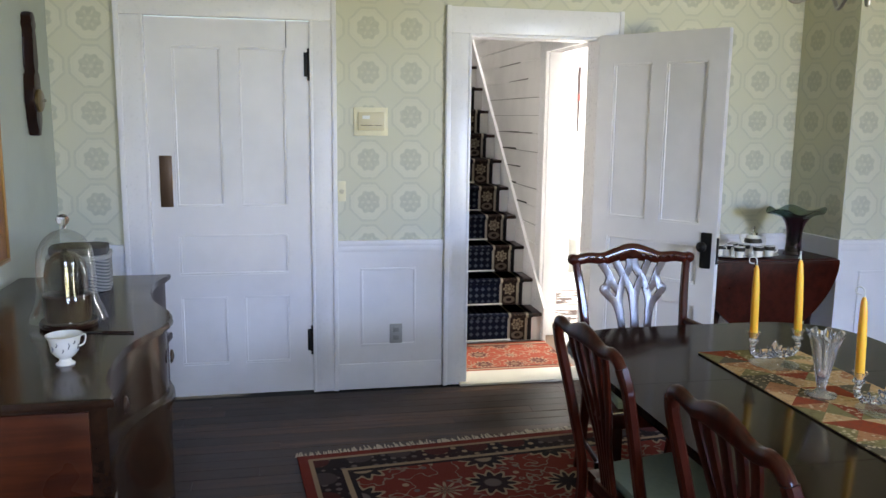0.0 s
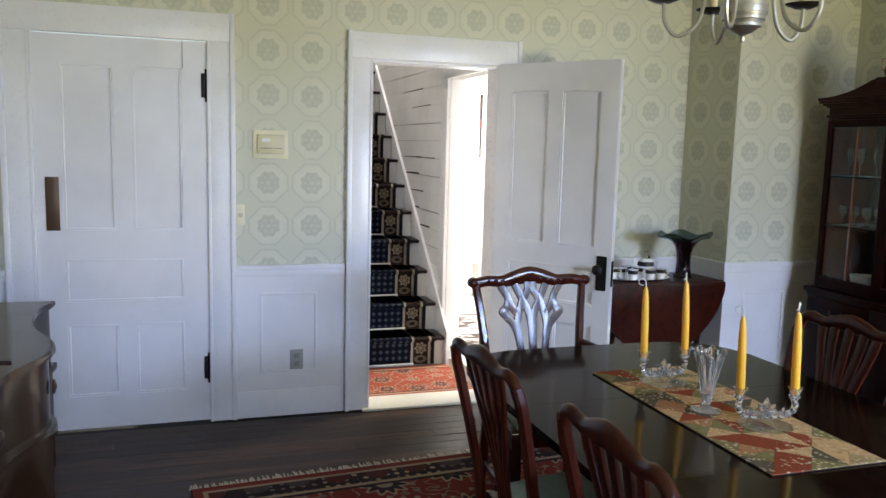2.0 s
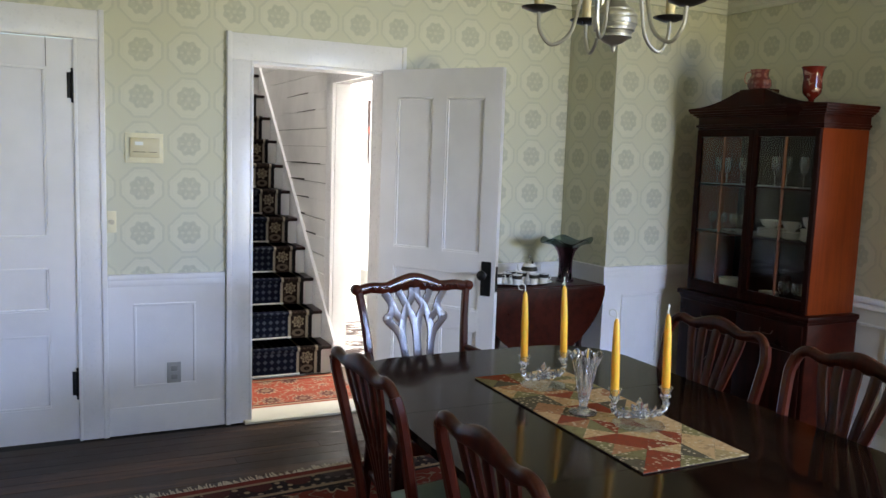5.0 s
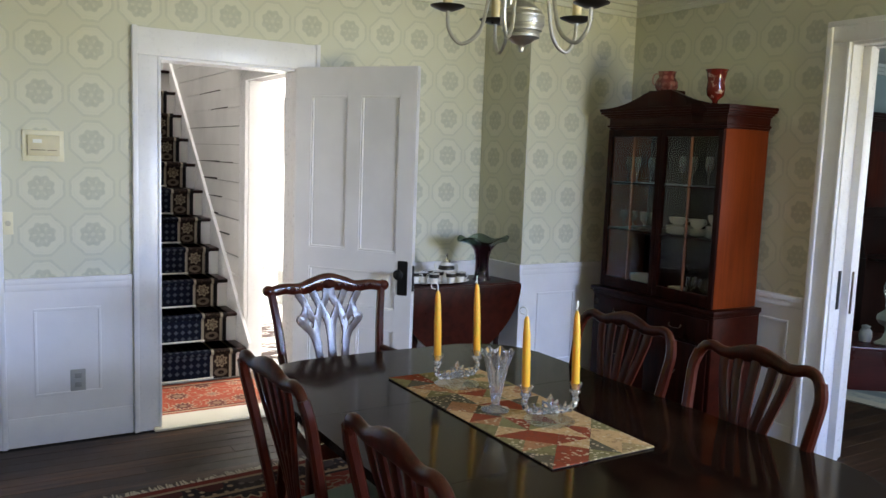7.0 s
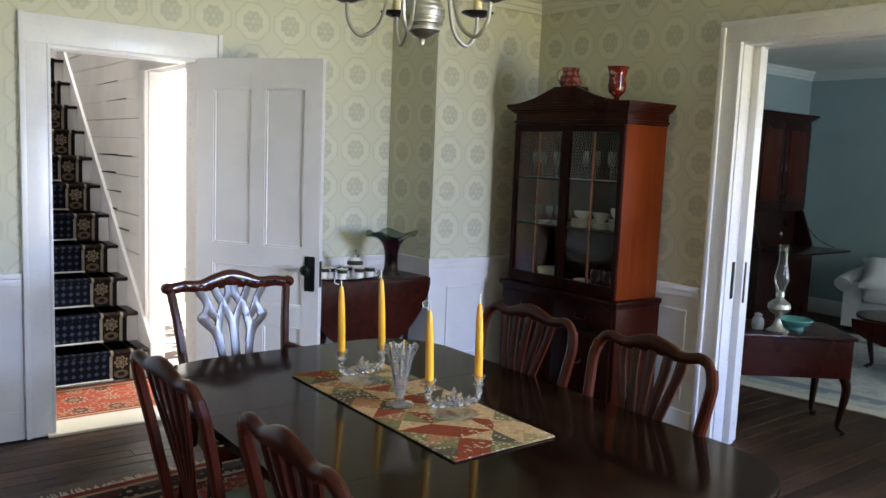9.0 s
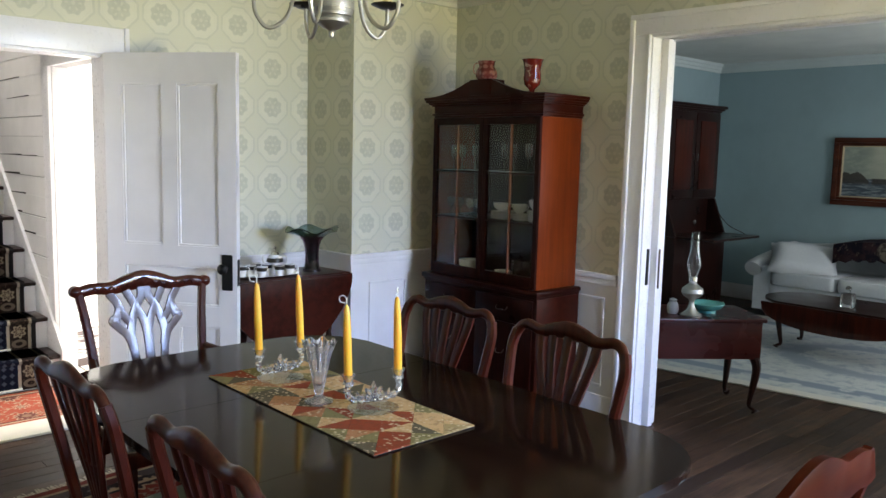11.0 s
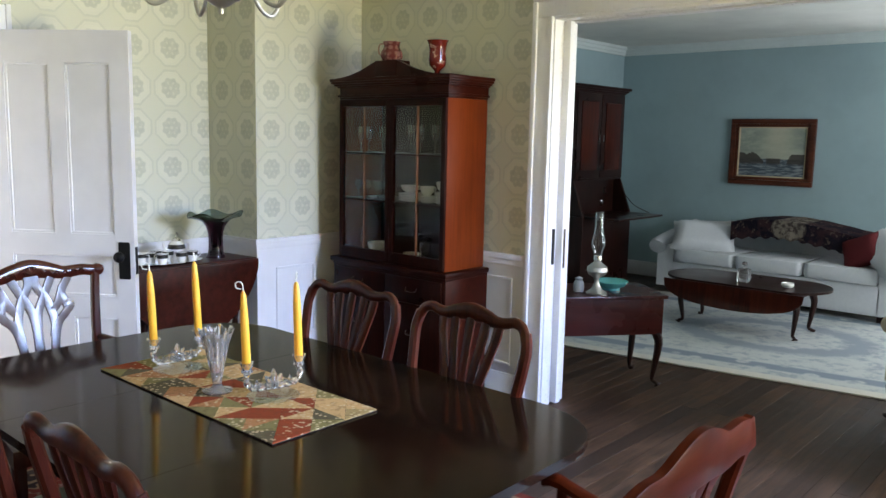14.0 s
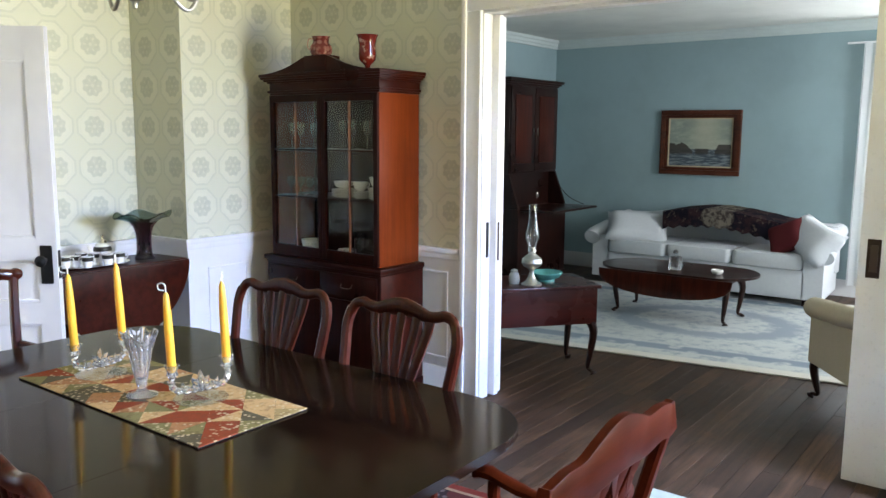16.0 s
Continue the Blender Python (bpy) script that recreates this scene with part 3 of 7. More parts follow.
# windows (behind the camera, in the parlour and the side room)
def window(name, x0, x1, z0, z1, y, turn=0, at=(0, 0)):
    w = thing(name, "white painted sash window", "window")
    tagged(w, kind="structure")
    bm = B()
    for q in ((x0, x0 + 0.05, z0, z1), (x1 - 0.05, x1, z0, z1), (x0, x1, z0, z0 + 0.05), (x0, x1, z1 - 0.05, z1), (x0, x1, (z0 + z1) / 2 - 0.025, (z0 + z1) / 2 + 0.025), ((x0 + x1) / 2 - 0.014, (x0 + x1) / 2 + 0.014, z0, z1)):
        box(bm, q[0], q[1], y - 0.02, y + 0.02, q[2], q[3], 0.003)
    part("window_frame", bm, TRIM, w)
    part("window_sill", box(B(), x0 - 0.06, x1 + 0.06, y - 0.06, y + 0.1, z0 - 0.035, z0 - 0.002, 0.005), TRIM, w)
    pane = part("pane", box(B(), x0 + 0.03, x1 - 0.03, y - 0.003, y + 0.003, z0 + 0.03, z1 - 0.03), CLEAR, w)
    pane.visible_shadow = False
    w.matrix_basis = pose(at[0], at[1], 0, 0, 0, turn)
    return w


window("window_1", -0.2, 0.9, 0.55, 2.2, SY - 0.07)
window("window_2", 2.6, 3.7, 0.55, 2.2, SY - 0.07)
window("window_3", 5.3, 7.1, 0.55, 2.2, SY - 0.07)
window("window_4", -0.6, 0.6, 0.55, 2.2, 0.0, 90, (FX + 0.07, -0.35))
window("window_5", -0.9, 0.9, 0.5, 2.3, 0.0, 90, (4.66, 5.4))


# doors
def panel_door(name, label, width, height, panels, m, thick=0.036):
    """Panelled door in local x 0..width, face at y = 0 towards -y; panels are (x0, x1, z0, z1)."""
    d = thing(name, label, "door", m)
    bm = B()
    box(bm, 0, width, 0.013, thick - 0.013, 0.006, height, 0)
    # stiles and rails: everything that is not a panel
    xs = sorted({0, width, *[p[0] for p in panels], *[p[1] for p in panels]})
    zs = sorted({0.006, height, *[p[2] for p in panels], *[p[3] for p in panels]})
    for xa, xb in zip(xs, xs[1:]):
        for za, zb in zip(zs, zs[1:]):
            xm, zm = (xa + xb) / 2, (za + zb) / 2
            if not any(p[0] < xm < p[1] and p[2] < zm < p[3] for p in panels):
                box(bm, xa, xb, 0, thick, za, zb)
    part("door_body", bm, WHITE, d, "", 0)
    for x0, x1, z0, z1 in panels:
        bm = B()
        w = 0.012
        for q in ((x0, x1, z0, z0 + w), (x0, x1, z1 - w, z1), (x0, x0 + w, z0 + w, z1 - w), (x1 - w, x1, z0 + w, z1 - w)):
            box(bm, q[0], q[1], 0.004, 0.015, q[2], q[3], 0.003)
            box(bm, q[0], q[1], thick - 0.015, thick - 0.004, q[2], q[3], 0.003)
        part("panel_moulding", bm, TRIM, d)
    return d


d1 = panel_door("door_1", "closed white five-panel door with black hinges", 0.826, 2.02, [(0.13, 0.37, 1.05, 1.88), (0.46, 0.70, 1.05, 1.88), (0.13, 0.70, 0.68, 0.90), (0.13, 0.37, 0.18, 0.56), (0.46, 0.70, 0.18, 0.56)], pose(-0.8305, NY - 0.012, 0.003))
tagged(d1, kind="structure")
part("push_plate", box(B(), 0.048, 0.112, -0.005, 0.0, 1.05, 1.32, 0.002), PLATE_BROWN, d1, "brown metal push plate")
for hz in (0.30, 1.80):
    bm = B()
    lathe(bm, [(0.0, -0.085), (0.009, -0.08), (0.006, -0.068), (0.010, -0.064), (0.010, 0.064), (0.006, 0.068), (0.009, 0.08), (0.0, 0.085)], 10, (0.823, -0.008, hz))
    box(bm, 0.797, 0.823, -0.004, 0.0, hz - 0.062, hz + 0.062, 0.001)
    part("hinge", bm, BLACKIRON, d1, "black iron hinge")
part("seam_strip", box(B(), 0.705, 0.708, -0.0015, 0.0, 1.885, 2.02), GAPDARK, d1, "dark joint line")

LEAF_TURN = -54.5
d2 = panel_door("door_2", "open white five-panel door swung into the room", 0.755, 1.986, [(0.10, 0.335, 0.98, 1.83), (0.42, 0.655, 0.98, 1.83), (0.10, 0.655, 0.66, 0.87), (0.10, 0.335, 0.18, 0.55), (0.42, 0.655, 0.18, 0.55)], pose(1.612, NY - 0.03, 0.012, 0, 0, LEAF_TURN))
tagged(d2, kind="structure")
bm = B()
slab(bm, rounded(0.672, 0.732, 0.755, 0.945, 0.006, 2), -0.006, 0.0, 0.002, (0, 2, 1))
lock = part("lock_plate", bm, BLACKIRON, d2, "black iron knob plate")
knob = B()
lathe(knob, [(0.0, -0.018), (0.016, -0.016), (0.027, -0.005), (0.028, 0.005), (0.016, 0.016), (0.0, 0.018)], 18)
bmesh.ops.rotate(knob, cent=(0, 0, 0), matrix=Matrix.Rotation(radians(90), 3, "X"), verts=knob.verts[:])
bmesh.ops.translate(knob, vec=(0.702, -0.058, 0.875), verts=knob.verts[:])
part("door_knob", knob, BLACKIRON, lock, "round black door knob")
part("shank", bar(B(), [(0.702, -0.004, 0.875), (0.702, -0.045, 0.875)], 0.016, 0.016, (0, 0, 1), 10, 1), BLACKIRON, lock)
part("latch_plate", box(B(), 0.7545, 0.757, 0.006, 0.03, 0.78, 0.92), BLACKIRON, d2, "black latch plate")

# pocket doors, mostly slid away
for tag_, y0, y1, py in (("pocket_door_1", 1.455, 2.3, 1.458), ("pocket_door_2", -1.3, -0.385, -0.425)):
    pd = thing(tag_, "white pocket door slid into the wall", "door")
    tagged(pd, kind="structure")
    part("door_body", box(B(), EX + 0.084, EX + 0.126, y0, y1, 0.012, 2.15, 0.003), TRIM, pd)
    if y0 > 0:
        part("edge_pull", box(B(), EX + 0.097, EX + 0.113, 1.452, 1.456, 0.80, 1.02, 0.001), BRONZE, pd, "bronze edge pull")
        part("latch_plate", box(B(), EX + 0.04, EX + 0.062, 1.490, 1.4945, 0.82, 1.02, 0.001), BLACKIRON, pd, "dark latch plate")
    else:
        part("flush_pull", box(B(), EX + 0.081, EX + 0.087, -0.468, -0.415, 0.92, 1.085, 0.002), BRONZE, pd, "bronze flush pull")
        part("pull_cup", box(B(), EX + 0.079, EX + 0.082, -0.458, -0.428, 0.945, 1.06, 0.001), plain("pull_cup_brown", (0.10, 0.07, 0.05), 0.35, 0.7), pd, "brown recessed cup")

# wall fittings
t = thing("thermostat", "ivory plastic thermostat on the papered wall", "thermostat", pose(0.229, NY, 1.433))
part("base_plate", box(B(), 0, 0.185, -0.012, 0, 0.0, 0.152, 0.004), IVORY, t)
part("cover", box(B(), 0.022, 0.165, -0.030, -0.012, 0.028, 0.128, 0.005), plain("thermostat_tan", (0.62, 0.55, 0.34), 0.4), t, "tan cover")
part("display", box(B(), 0.045, 0.085, -0.032, -0.0295, 0.09, 0.108), plain("pale_display", (0.75, 0.75, 0.68), 0.25), t, "pale display window")
part("label_bar", box(B(), 0.036, 0.10, -0.0315, -0.0295, 0.054, 0.058), plain("label_brown", (0.12, 0.10, 0.06), 0.5), t, "dark row of lettering")
part("label_bar", box(B(), 0.11, 0.15, -0.0315, -0.0295, 0.054, 0.058), plain("label_brown_2", (0.2, 0.17, 0.1), 0.5), t, "dark row of lettering")
t = thing("light_switch", "ivory rotary light switch by the door casing", "switch", pose(0.139, NY, 1.075))
part("plate", box(B(), 0, 0.045, -0.007, 0, 0, 0.11, 0.002), IVORY, t)
dial = B()
lathe(dial, [(0.013, 0), (0.013, 0.012), (0.0, 0.013)], 16)
bmesh.ops.rotate(dial, cent=(0, 0, 0), matrix=Matrix.Rotation(radians(90), 3, "X"), verts=dial.verts[:])
bmesh.ops.translate(dial, vec=(0.022, -0.006, 0.055), verts=dial.verts[:])
part("dial", dial, plain("ivory_dial", (0.55, 0.5, 0.36), 0.4), t)
t = thing("wall_outlet", "grey outlet plate on the wainscot panel", "outlet", pose(0.425, NY - 0.010, 0.262))
part("plate", box(B(), 0, 0.072, -0.006, 0, 0, 0.114, 0.002), GREYPLATE, t)
for oz in (0.034, 0.08):
    part("socket", box(B(), 0.02, 0.052, -0.008, -0.005, oz - 0.014, oz + 0.014, 0.003), plain("grey_socket", (0.27, 0.27, 0.26), 0.5), t)

# staircase
st = thing("staircase", "steep white stairs with dark treads going up", "staircase")
RISE, RUN, FOOT = 0.2, 0.23, 4.27
RISERMAT = paint("white_riser_paint", (0.72, 0.70, 0.68), 0.5)
for k in range(13):
    y = FOOT + k * RUN
    part("riser", box(B(), 0.742, 1.60, y + 0.02, y + 0.045, k * RISE, (k + 1) * RISE - 0.026), RISERMAT, st)
    part("tread", box(B(), 0.742, 1.60, y - 0.01, y + RUN + 0.045, (k + 1) * RISE - 0.026, (k + 1) * RISE, 0.008), DARKWOOD, st, "dark wooden tread")
bm = B()
slab(bm, [(FOOT - 0.03, 0.0), (FOOT + 0.1, 0.0), (FOOT + 13 * RUN, 12.6 * RISE), (FOOT + 13 * RUN, 14.25 * RISE), (FOOT - 0.03, 0.235)], 1.602, 1.622, 0, (1, 2, 0))
part("stringer", bm, TRIM, st, "white skirting board")
n = Nodes("stair_carpet_field", 0.95, 0, 0.1)
v = n.world()
p = n.xyz(v)
step_u = n.m("ABSOLUTE", n.m("SUBTRACT", n.m("FLOORED_MODULO", n.m("ADD", p[0], 5.0), 0.045), 0.0225))
along = n.m("ADD", p[1], p[2])
step_v = n.m("ABSOLUTE", n.m("SUBTRACT", n.m("FLOORED_MODULO", n.m("ADD", along, 5.0), 0.045), 0.0225))
spot = n.m("SUBTRACT", 1.0, n.step(n.m("ADD", step_u, step_v), 0.010, 0.020))
n.bump(n.noise(v, 160, 2), 0.2, 0.001)
CARPET = n.done(n.mix(spot, (0.009, 0.011, 0.022), (0.075, 0.085, 0.105)))
n = Nodes("stair_carpet_border", 0.95, 0, 0.1)
v = n.world()
p = n.xyz(v)
e = n.m("ABSOLUTE", n.m("SUBTRACT", p[0], 1.427))
side = n.m("SUBTRACT", p[0], 1.427)
up = n.m("SUBTRACT", n.m("FLOORED_MODULO", p[2], RISE), 0.125)
ring = n.m("SQRT", n.m("ADD", n.m("MULTIPLY", side, side), n.m("MULTIPLY", up, up)))
turn = n.m("ARCTAN2", up, side)
rose = n.m("MULTIPLY_ADD", n.m("COSINE", n.m("MULTIPLY", turn, 7.0)), 0.007, ring)
low = n.m("ADD", up, 0.078)
leaf = n.m("SQRT", n.m("ADD", n.m("POWER", n.m("MULTIPLY", side, 0.8), 2.0), n.m("POWER", n.m("MULTIPLY", low, 1.3), 2.0)))
fine = n.voronoi(n.world(), 55, 1.0)
col = n.mix(n.m("MULTIPLY", n.m("SUBTRACT", 1.0, n.step(fine, 0.25, 0.4)), 0.6), (0.030, 0.020, 0.017), (0.13, 0.085, 0.06))
col = n.mix(n.m("SUBTRACT", 1.0, n.step(n.m("ABSOLUTE", n.m("SUBTRACT", leaf, 0.026)), 0.007, 0.012)), col, (0.20, 0.15, 0.11))
col = n.mix(n.m("SUBTRACT", 1.0, n.step(rose, 0.036, 0.042)), col, (0.36, 0.29, 0.20))
col = n.mix(n.m("SUBTRACT", 1.0, n.step(n.m("ABSOLUTE", n.m("SUBTRACT", rose, 0.02)), 0.003, 0.007)), col, (0.07, 0.045, 0.035))
col = n.mix(n.m("SUBTRACT", 1.0, n.step(n.m("ABSOLUTE", n.m("SUBTRACT", e, 0.062)), 0.007, 0.010)), col, (0.46, 0.40, 0.31))
n.bump(n.noise(v, 160, 2), 0.2, 0.001)
CARPET_EDGE = n.done(col)


def drape(x0, x1, lift):
    """Carpet lying over nose, tread and riser of every step."""
    bm = B()
    prof = []
    for k in range(13):
        y, z = FOOT + k * RUN, (k + 1) * RISE
        prof += [(y + 0.015 - lift, k * RISE + lift), (y + 0.012 - lift, z - 0.035), (y - 0.012 - lift, z - 0.022), (y - 0.014 - lift, z - 0.004), (y - 0.002, z + lift), (y + RUN - lift, z + lift)]
    low = [bm.verts.new((x0, a, b)) for a, b in prof]
    top = [bm.verts.new((x1, a, b)) for a, b in prof]
    for k in range(len(prof) - 1):
        bm.faces.new((low[k], top[k], top[k + 1], low[k + 1]))
    bmesh.ops.solidify(bm, geom=bm.faces[:], thickness=0.006)
    return bm


runner = thing("stair_runner", "navy patterned stair carpet with a floral border", "carpet")
part("field", drape(0.80, 1.356, 0.008), CARPET, runner, "navy carpet field with small spots", 0)
part("border", drape(1.357, 1.499, 0.008), CARPET_EDGE, runner, "cream and brown floral border", 0)
part("selvedge", drape(1.500, 1.527, 0.008), plain("carpet_selvedge", (0.014, 0.012, 0.014), 0.95), runner, "black carpet edge", 0)
ROD = plain("cream_rod_metal", (0.72, 0.68, 0.58), 0.35)
for k in range(13):
    y, z = FOOT + k * RUN, k * RISE
    part("stair_rod", bar(B(), [(0.79, y - 0.004, z + 0.019), (1.375, y - 0.004, z + 0.019)], 0.012, 0.012, (0, 0, 1), 6, 1), ROD, runner, "thin cream stair rod")

# opening from the hall to the bright side room
bm = B()
box(bm, 1.616, 1.64, 4.40, 4.53, 0, 2.0, 0.004)
box(bm, 1.616, 1.64, 3.62, 4.53, 1.985, 2.11, 0.004)
box(bm, 1.64, 1.745, 4.395, 4.42, 0, 1.99, 0.003)
structure("door_frame_3", bm, TRIM, "white casing of the side room doorway", "door frame")


# ---- dining room: table and what stands on it ----
TOP = 0.75
t = thing("dining_table", "dark polished mahogany dining table with rounded corners", "table")
outline = rounded(0.81, 1.972, 0.028, 1.83, 0.24, 8, 0.02)
for y0, y1, w in ((-0.1, 0.615, 0), (0.617, 1.213, 1), (1.215, 2.0, 2)):
    bm = B()
    slab(bm, outline, TOP - 0.026, TOP, 0.007)
    for y, inner in ((y0, False), (y1, True)):
        geom = bm.verts[:] + bm.edges[:] + bm.faces[:]
        cut = bmesh.ops.bisect_plane(bm, geom=geom, plane_co=(0, y, 0), plane_no=(0, 1 if inner else -1, 0), clear_outer=True)
        rim = [e for e in cut["geom_cut"] if isinstance(e, bmesh.types.BMEdge)]
        if rim:
            bmesh.ops.edgeloop_fill(bm, edges=rim)
    part("tabletop_section", bm, TABLEWOOD, t, "", 10)
for a, b, c, d in ((1.02, 1.78, 0.2, 0.222), (1.02, 1.78, 1.61, 1.632), (1.02, 1.042, 0.222, 1.61), (1.758, 1.78, 0.222, 1.61)):
    part("apron", box(B(), a, b, c, d, TOP - 0.1, TOP - 0.026, 0.003), DARKWOOD, t)
for cy in (0.5, 1.33):
    bm = B()
    lathe(bm, [(0.05, 0.25), (0.07, 0.28), (0.05, 0.32), (0.045, 0.4), (0.075, 0.5), (0.06, 0.58), (0.045, 0.62), (0.09, 0.66), (0.09, TOP - 0.03)], 20, (1.4, cy, 0))
    ped = part("pedestal", bm, DARKWOOD, t)
    for k in range(4):
        a = radians(45 + 90 * k)
        u = Vector((math.cos(a), math.sin(a), 0))
        pts = smooth_path([Vector((1.4, cy, 0.3)) + u * 0.03, Vector((1.4, cy, 0.27)) + u * 0.14, Vector((1.4, cy, 0.13)) + u * 0.27, Vector((1.4, cy, 0.026)) + u * 0.38], 4)
        part("leg", bar(B(), pts, 0.04, 0.05, (0, 0, 1)), DARKWOOD, ped)

# patchwork runner
n = Nodes("runner_patch", 0.92, 0, 0.1)
r = n.random()
flor = n.voronoi(n.world(), 62, 1.0)
blot = n.noise(n.world(), 45, 4)
base = n.mix(n.step(r, 0.19, 0.20), (0.24, 0.050, 0.02), (0.50, 0.32, 0.15))
base = n.mix(n.step(r, 0.56, 0.57), base, (0.20, 0.17, 0.07))
base = n.mix(n.step(r, 0.74, 0.75), base, (0.36, 0.17, 0.075))
base = n.mix(n.step(r, 0.86, 0.87), base, (0.10, 0.085, 0.05))
petal = n.m("MULTIPLY", n.m("SUBTRACT", 1.0, n.step(flor, 0.18, 0.42)), n.step(n.m("FRACT", n.m("MULTIPLY", r, 7.0)), 0.3, 0.35))
base = n.mix(n.m("MULTIPLY", n.step(blot, 0.5, 0.62), 0.35), base, (0.09, 0.05, 0.025))
base = n.mix(n.m("MULTIPLY", petal, 0.75), base, (0.60, 0.47, 0.29))
n.bump(n.noise(n.world(), 350, 2), 0.4, 0.002)
PATCH = n.done(base)
rn = thing("table_runner", "patchwork table runner of red, green and cream triangles", "table runner", pose(1.226, 0.574, TOP))
RL, RW = 0.908, 0.358
part("backing", slab(B(), [(0.001, 0.001), (RW - 0.001, 0.001), (RW - 0.001, RL - 0.001), (0.001, RL - 0.001)], 0.0006, 0.0036, 0.001), plain("runner_brown_backing", (0.035, 0.02, 0.014), 0.9), rn, "dark brown backing")
cols, rows_ = 3, 7
cw, cl = RW / cols, RL / rows_
corners = [(0, 0), (cw, 0), (cw, cl), (0, cl)]
tri = []
for k in range(4):
    pts = [corners[k], corners[(k + 1) % 4], (cw / 2, cl / 2)]
    c = (sum(p[0] for p in pts) / 3, sum(p[1] for p in pts) / 3)
    inset = [(p[0] + (c[0] - p[0]) * 0.012, p[1] + (c[1] - p[1]) * 0.012) for p in pts]
    o = part("patch", slab(B(), inset, 0.0034, 0.0056), PATCH, rn, "", 0)
    tri.append(o.data)
    bpy.data.objects.remove(o)
for i in range(cols):
    for j in range(rows_):
        for mesh in tri:
            o = new("patch", mesh)
            o.parent = rn
            o.location = (i * cw, j * cl, random.uniform(0.0, 0.0005))


# glass candle holders, candles and vase
def candle_holder(m):
    h = thing("candle_holder", "clear pressed glass two-arm candle holder on the runner", "candle holder", m, "candle holders on the table")
    bm = B()
    lathe(bm, [(0.0, 0.0), (0.074, 0.0), (0.077, 0.003), (0.06, 0.008), (0.02, 0.014), (0.012, 0.025), (0.012, 0.034), (0.0, 0.036)], 28)
    part("foot", bm, DOME, h, "wide clear glass foot")
    for s in (-1, 1):
        pts = smooth_path([(0, 0, 0.03), (s * 0.03, 0, 0.03), (s * 0.066, 0, 0.034), (s * 0.084, 0, 0.055), (s * 0.081, 0, 0.078)], 5)
        arm = part("arm", bar(B(), pts, [0.019 + 0.004 * math.cos(k * 1.9) for k in range(len(pts))], [0.019 + 0.004 * math.cos(k * 1.9) for k in range(len(pts))], (0, 1, 0), 8, 1), CRYSTAL, h, "", 20)
        bm = B()
        lathe(bm, [(0.0, 0.072), (0.013, 0.081), (0.017, 0.084), (0.012, 0.092), (0.016, 0.104), (0.021, 0.112), (0.0165, 0.112), (0.0125, 0.104), (0.0125, 0.092), (0.0, 0.09)], 32, (s * 0.081, 0, 0), lambda a, i: 1 + 0.09 * math.cos(8 * a) * (i not in (7, 8)))
        part("cup", bm, CRYSTAL, arm)
        bm = B()
        for k in range(3):
            q = radians(-50 + 55 * k)
            bar(bm, [(s * 0.05, 0, 0.03), (s * (0.05 + 0.012 * math.sin(q)), 0, 0.03 + 0.014 * math.cos(q)), (s * (0.05 + 0.026 * math.sin(q)), 0, 0.03 + 0.026 * math.cos(q))], [0.006, 0.011, 0.003], [0.02, 0.016, 0.004], (0, 1, 0), 6, 1)
        part("leaf_scroll", bm, CRYSTAL, arm, "", 20)
    bm = B()
    for a, ln in ((0, 0.05), (40, 0.04), (-40, 0.04), (75, 0.028), (-75, 0.028)):
        q = radians(a)
        tip = Vector((math.sin(q) * ln, 0, 0.032 + math.cos(q) * ln))
        bar(bm, [(0, 0, 0.03), (tip.x * 0.6, 0, 0.03 + (tip.z - 0.03) * 0.6), tip], [0.012, 0.022, 0.006], [0.02, 0.02, 0.006], (0, 1, 0), 6, 1)
    part("shell_crest", bm, CRYSTAL, h, "", 20)
    return h


def candle(m, curl, height):
    c = thing("candle", "yellow beeswax taper candle with a curled wick", "candle", m, "taper candles")
    bm = B()
    lathe(bm, [(0.0102, 0), (0.0122, 0.006), (0.0122, height * 0.5), (0.0108, height * 0.75), (0.008, height * 0.94), (0.004, height - 0.002), (0.0, height)], 16)
    part("taper", bm, WAX, c)
    pts = smooth_path([(0, 0, height - 0.004), (0, 0, height + 0.006)] + [(0.012 * curl * (1 - math.cos(a)), 0.002 * a, height + 0.013 + 0.012 * math.sin(a)) for a in (0.4, 1.4, 2.6, 3.8, 5.0)], 4)
    part("wick", bar(B(), pts, 0.0034, 0.0034, (0, 1, 0), 6, 1), WICK, c)
    return c


for cx, cy, ang, ht in ((1.402, 1.315, 2, 0.245), (1.452, 0.872, -13, 0.235)):
    m = pose(cx, cy, TOP + 0.0063, 0, 0, ang)
    candle_holder(m)
    for s in (-1, 1):
        tilt = random.uniform(-1.2, 1.2)
        candle(m @ pose(s * 0.081, 0, 0.0925, tilt, -2.3, 0) @ pose(0, 0, 0, 0, 0, 40 * s), s, ht + 0.006 * s)
v = thing("crystal_vase", "cut crystal trumpet vase on the runner", "vase", pose(1.36, 1.022, TOP + 0.0063))
bm = B()
facet = lambda a, i: 1 + (0.06 * math.cos(12 * a + i * 0.9) if 4 < i < 12 else 0.0)
lathe(bm, [(0.0, 0.0), (0.043, 0.0), (0.044, 0.005), (0.02, 0.012), (0.012, 0.022), (0.014, 0.035), (0.019, 0.06), (0.026, 0.1), (0.034, 0.14), (0.044, 0.172), (0.052, 0.186), (0.048, 0.185), (0.040, 0.168), (0.030, 0.138), (0.022, 0.1), (0.014, 0.06), (0.0, 0.05)], 72, (0, 0, 0), facet)
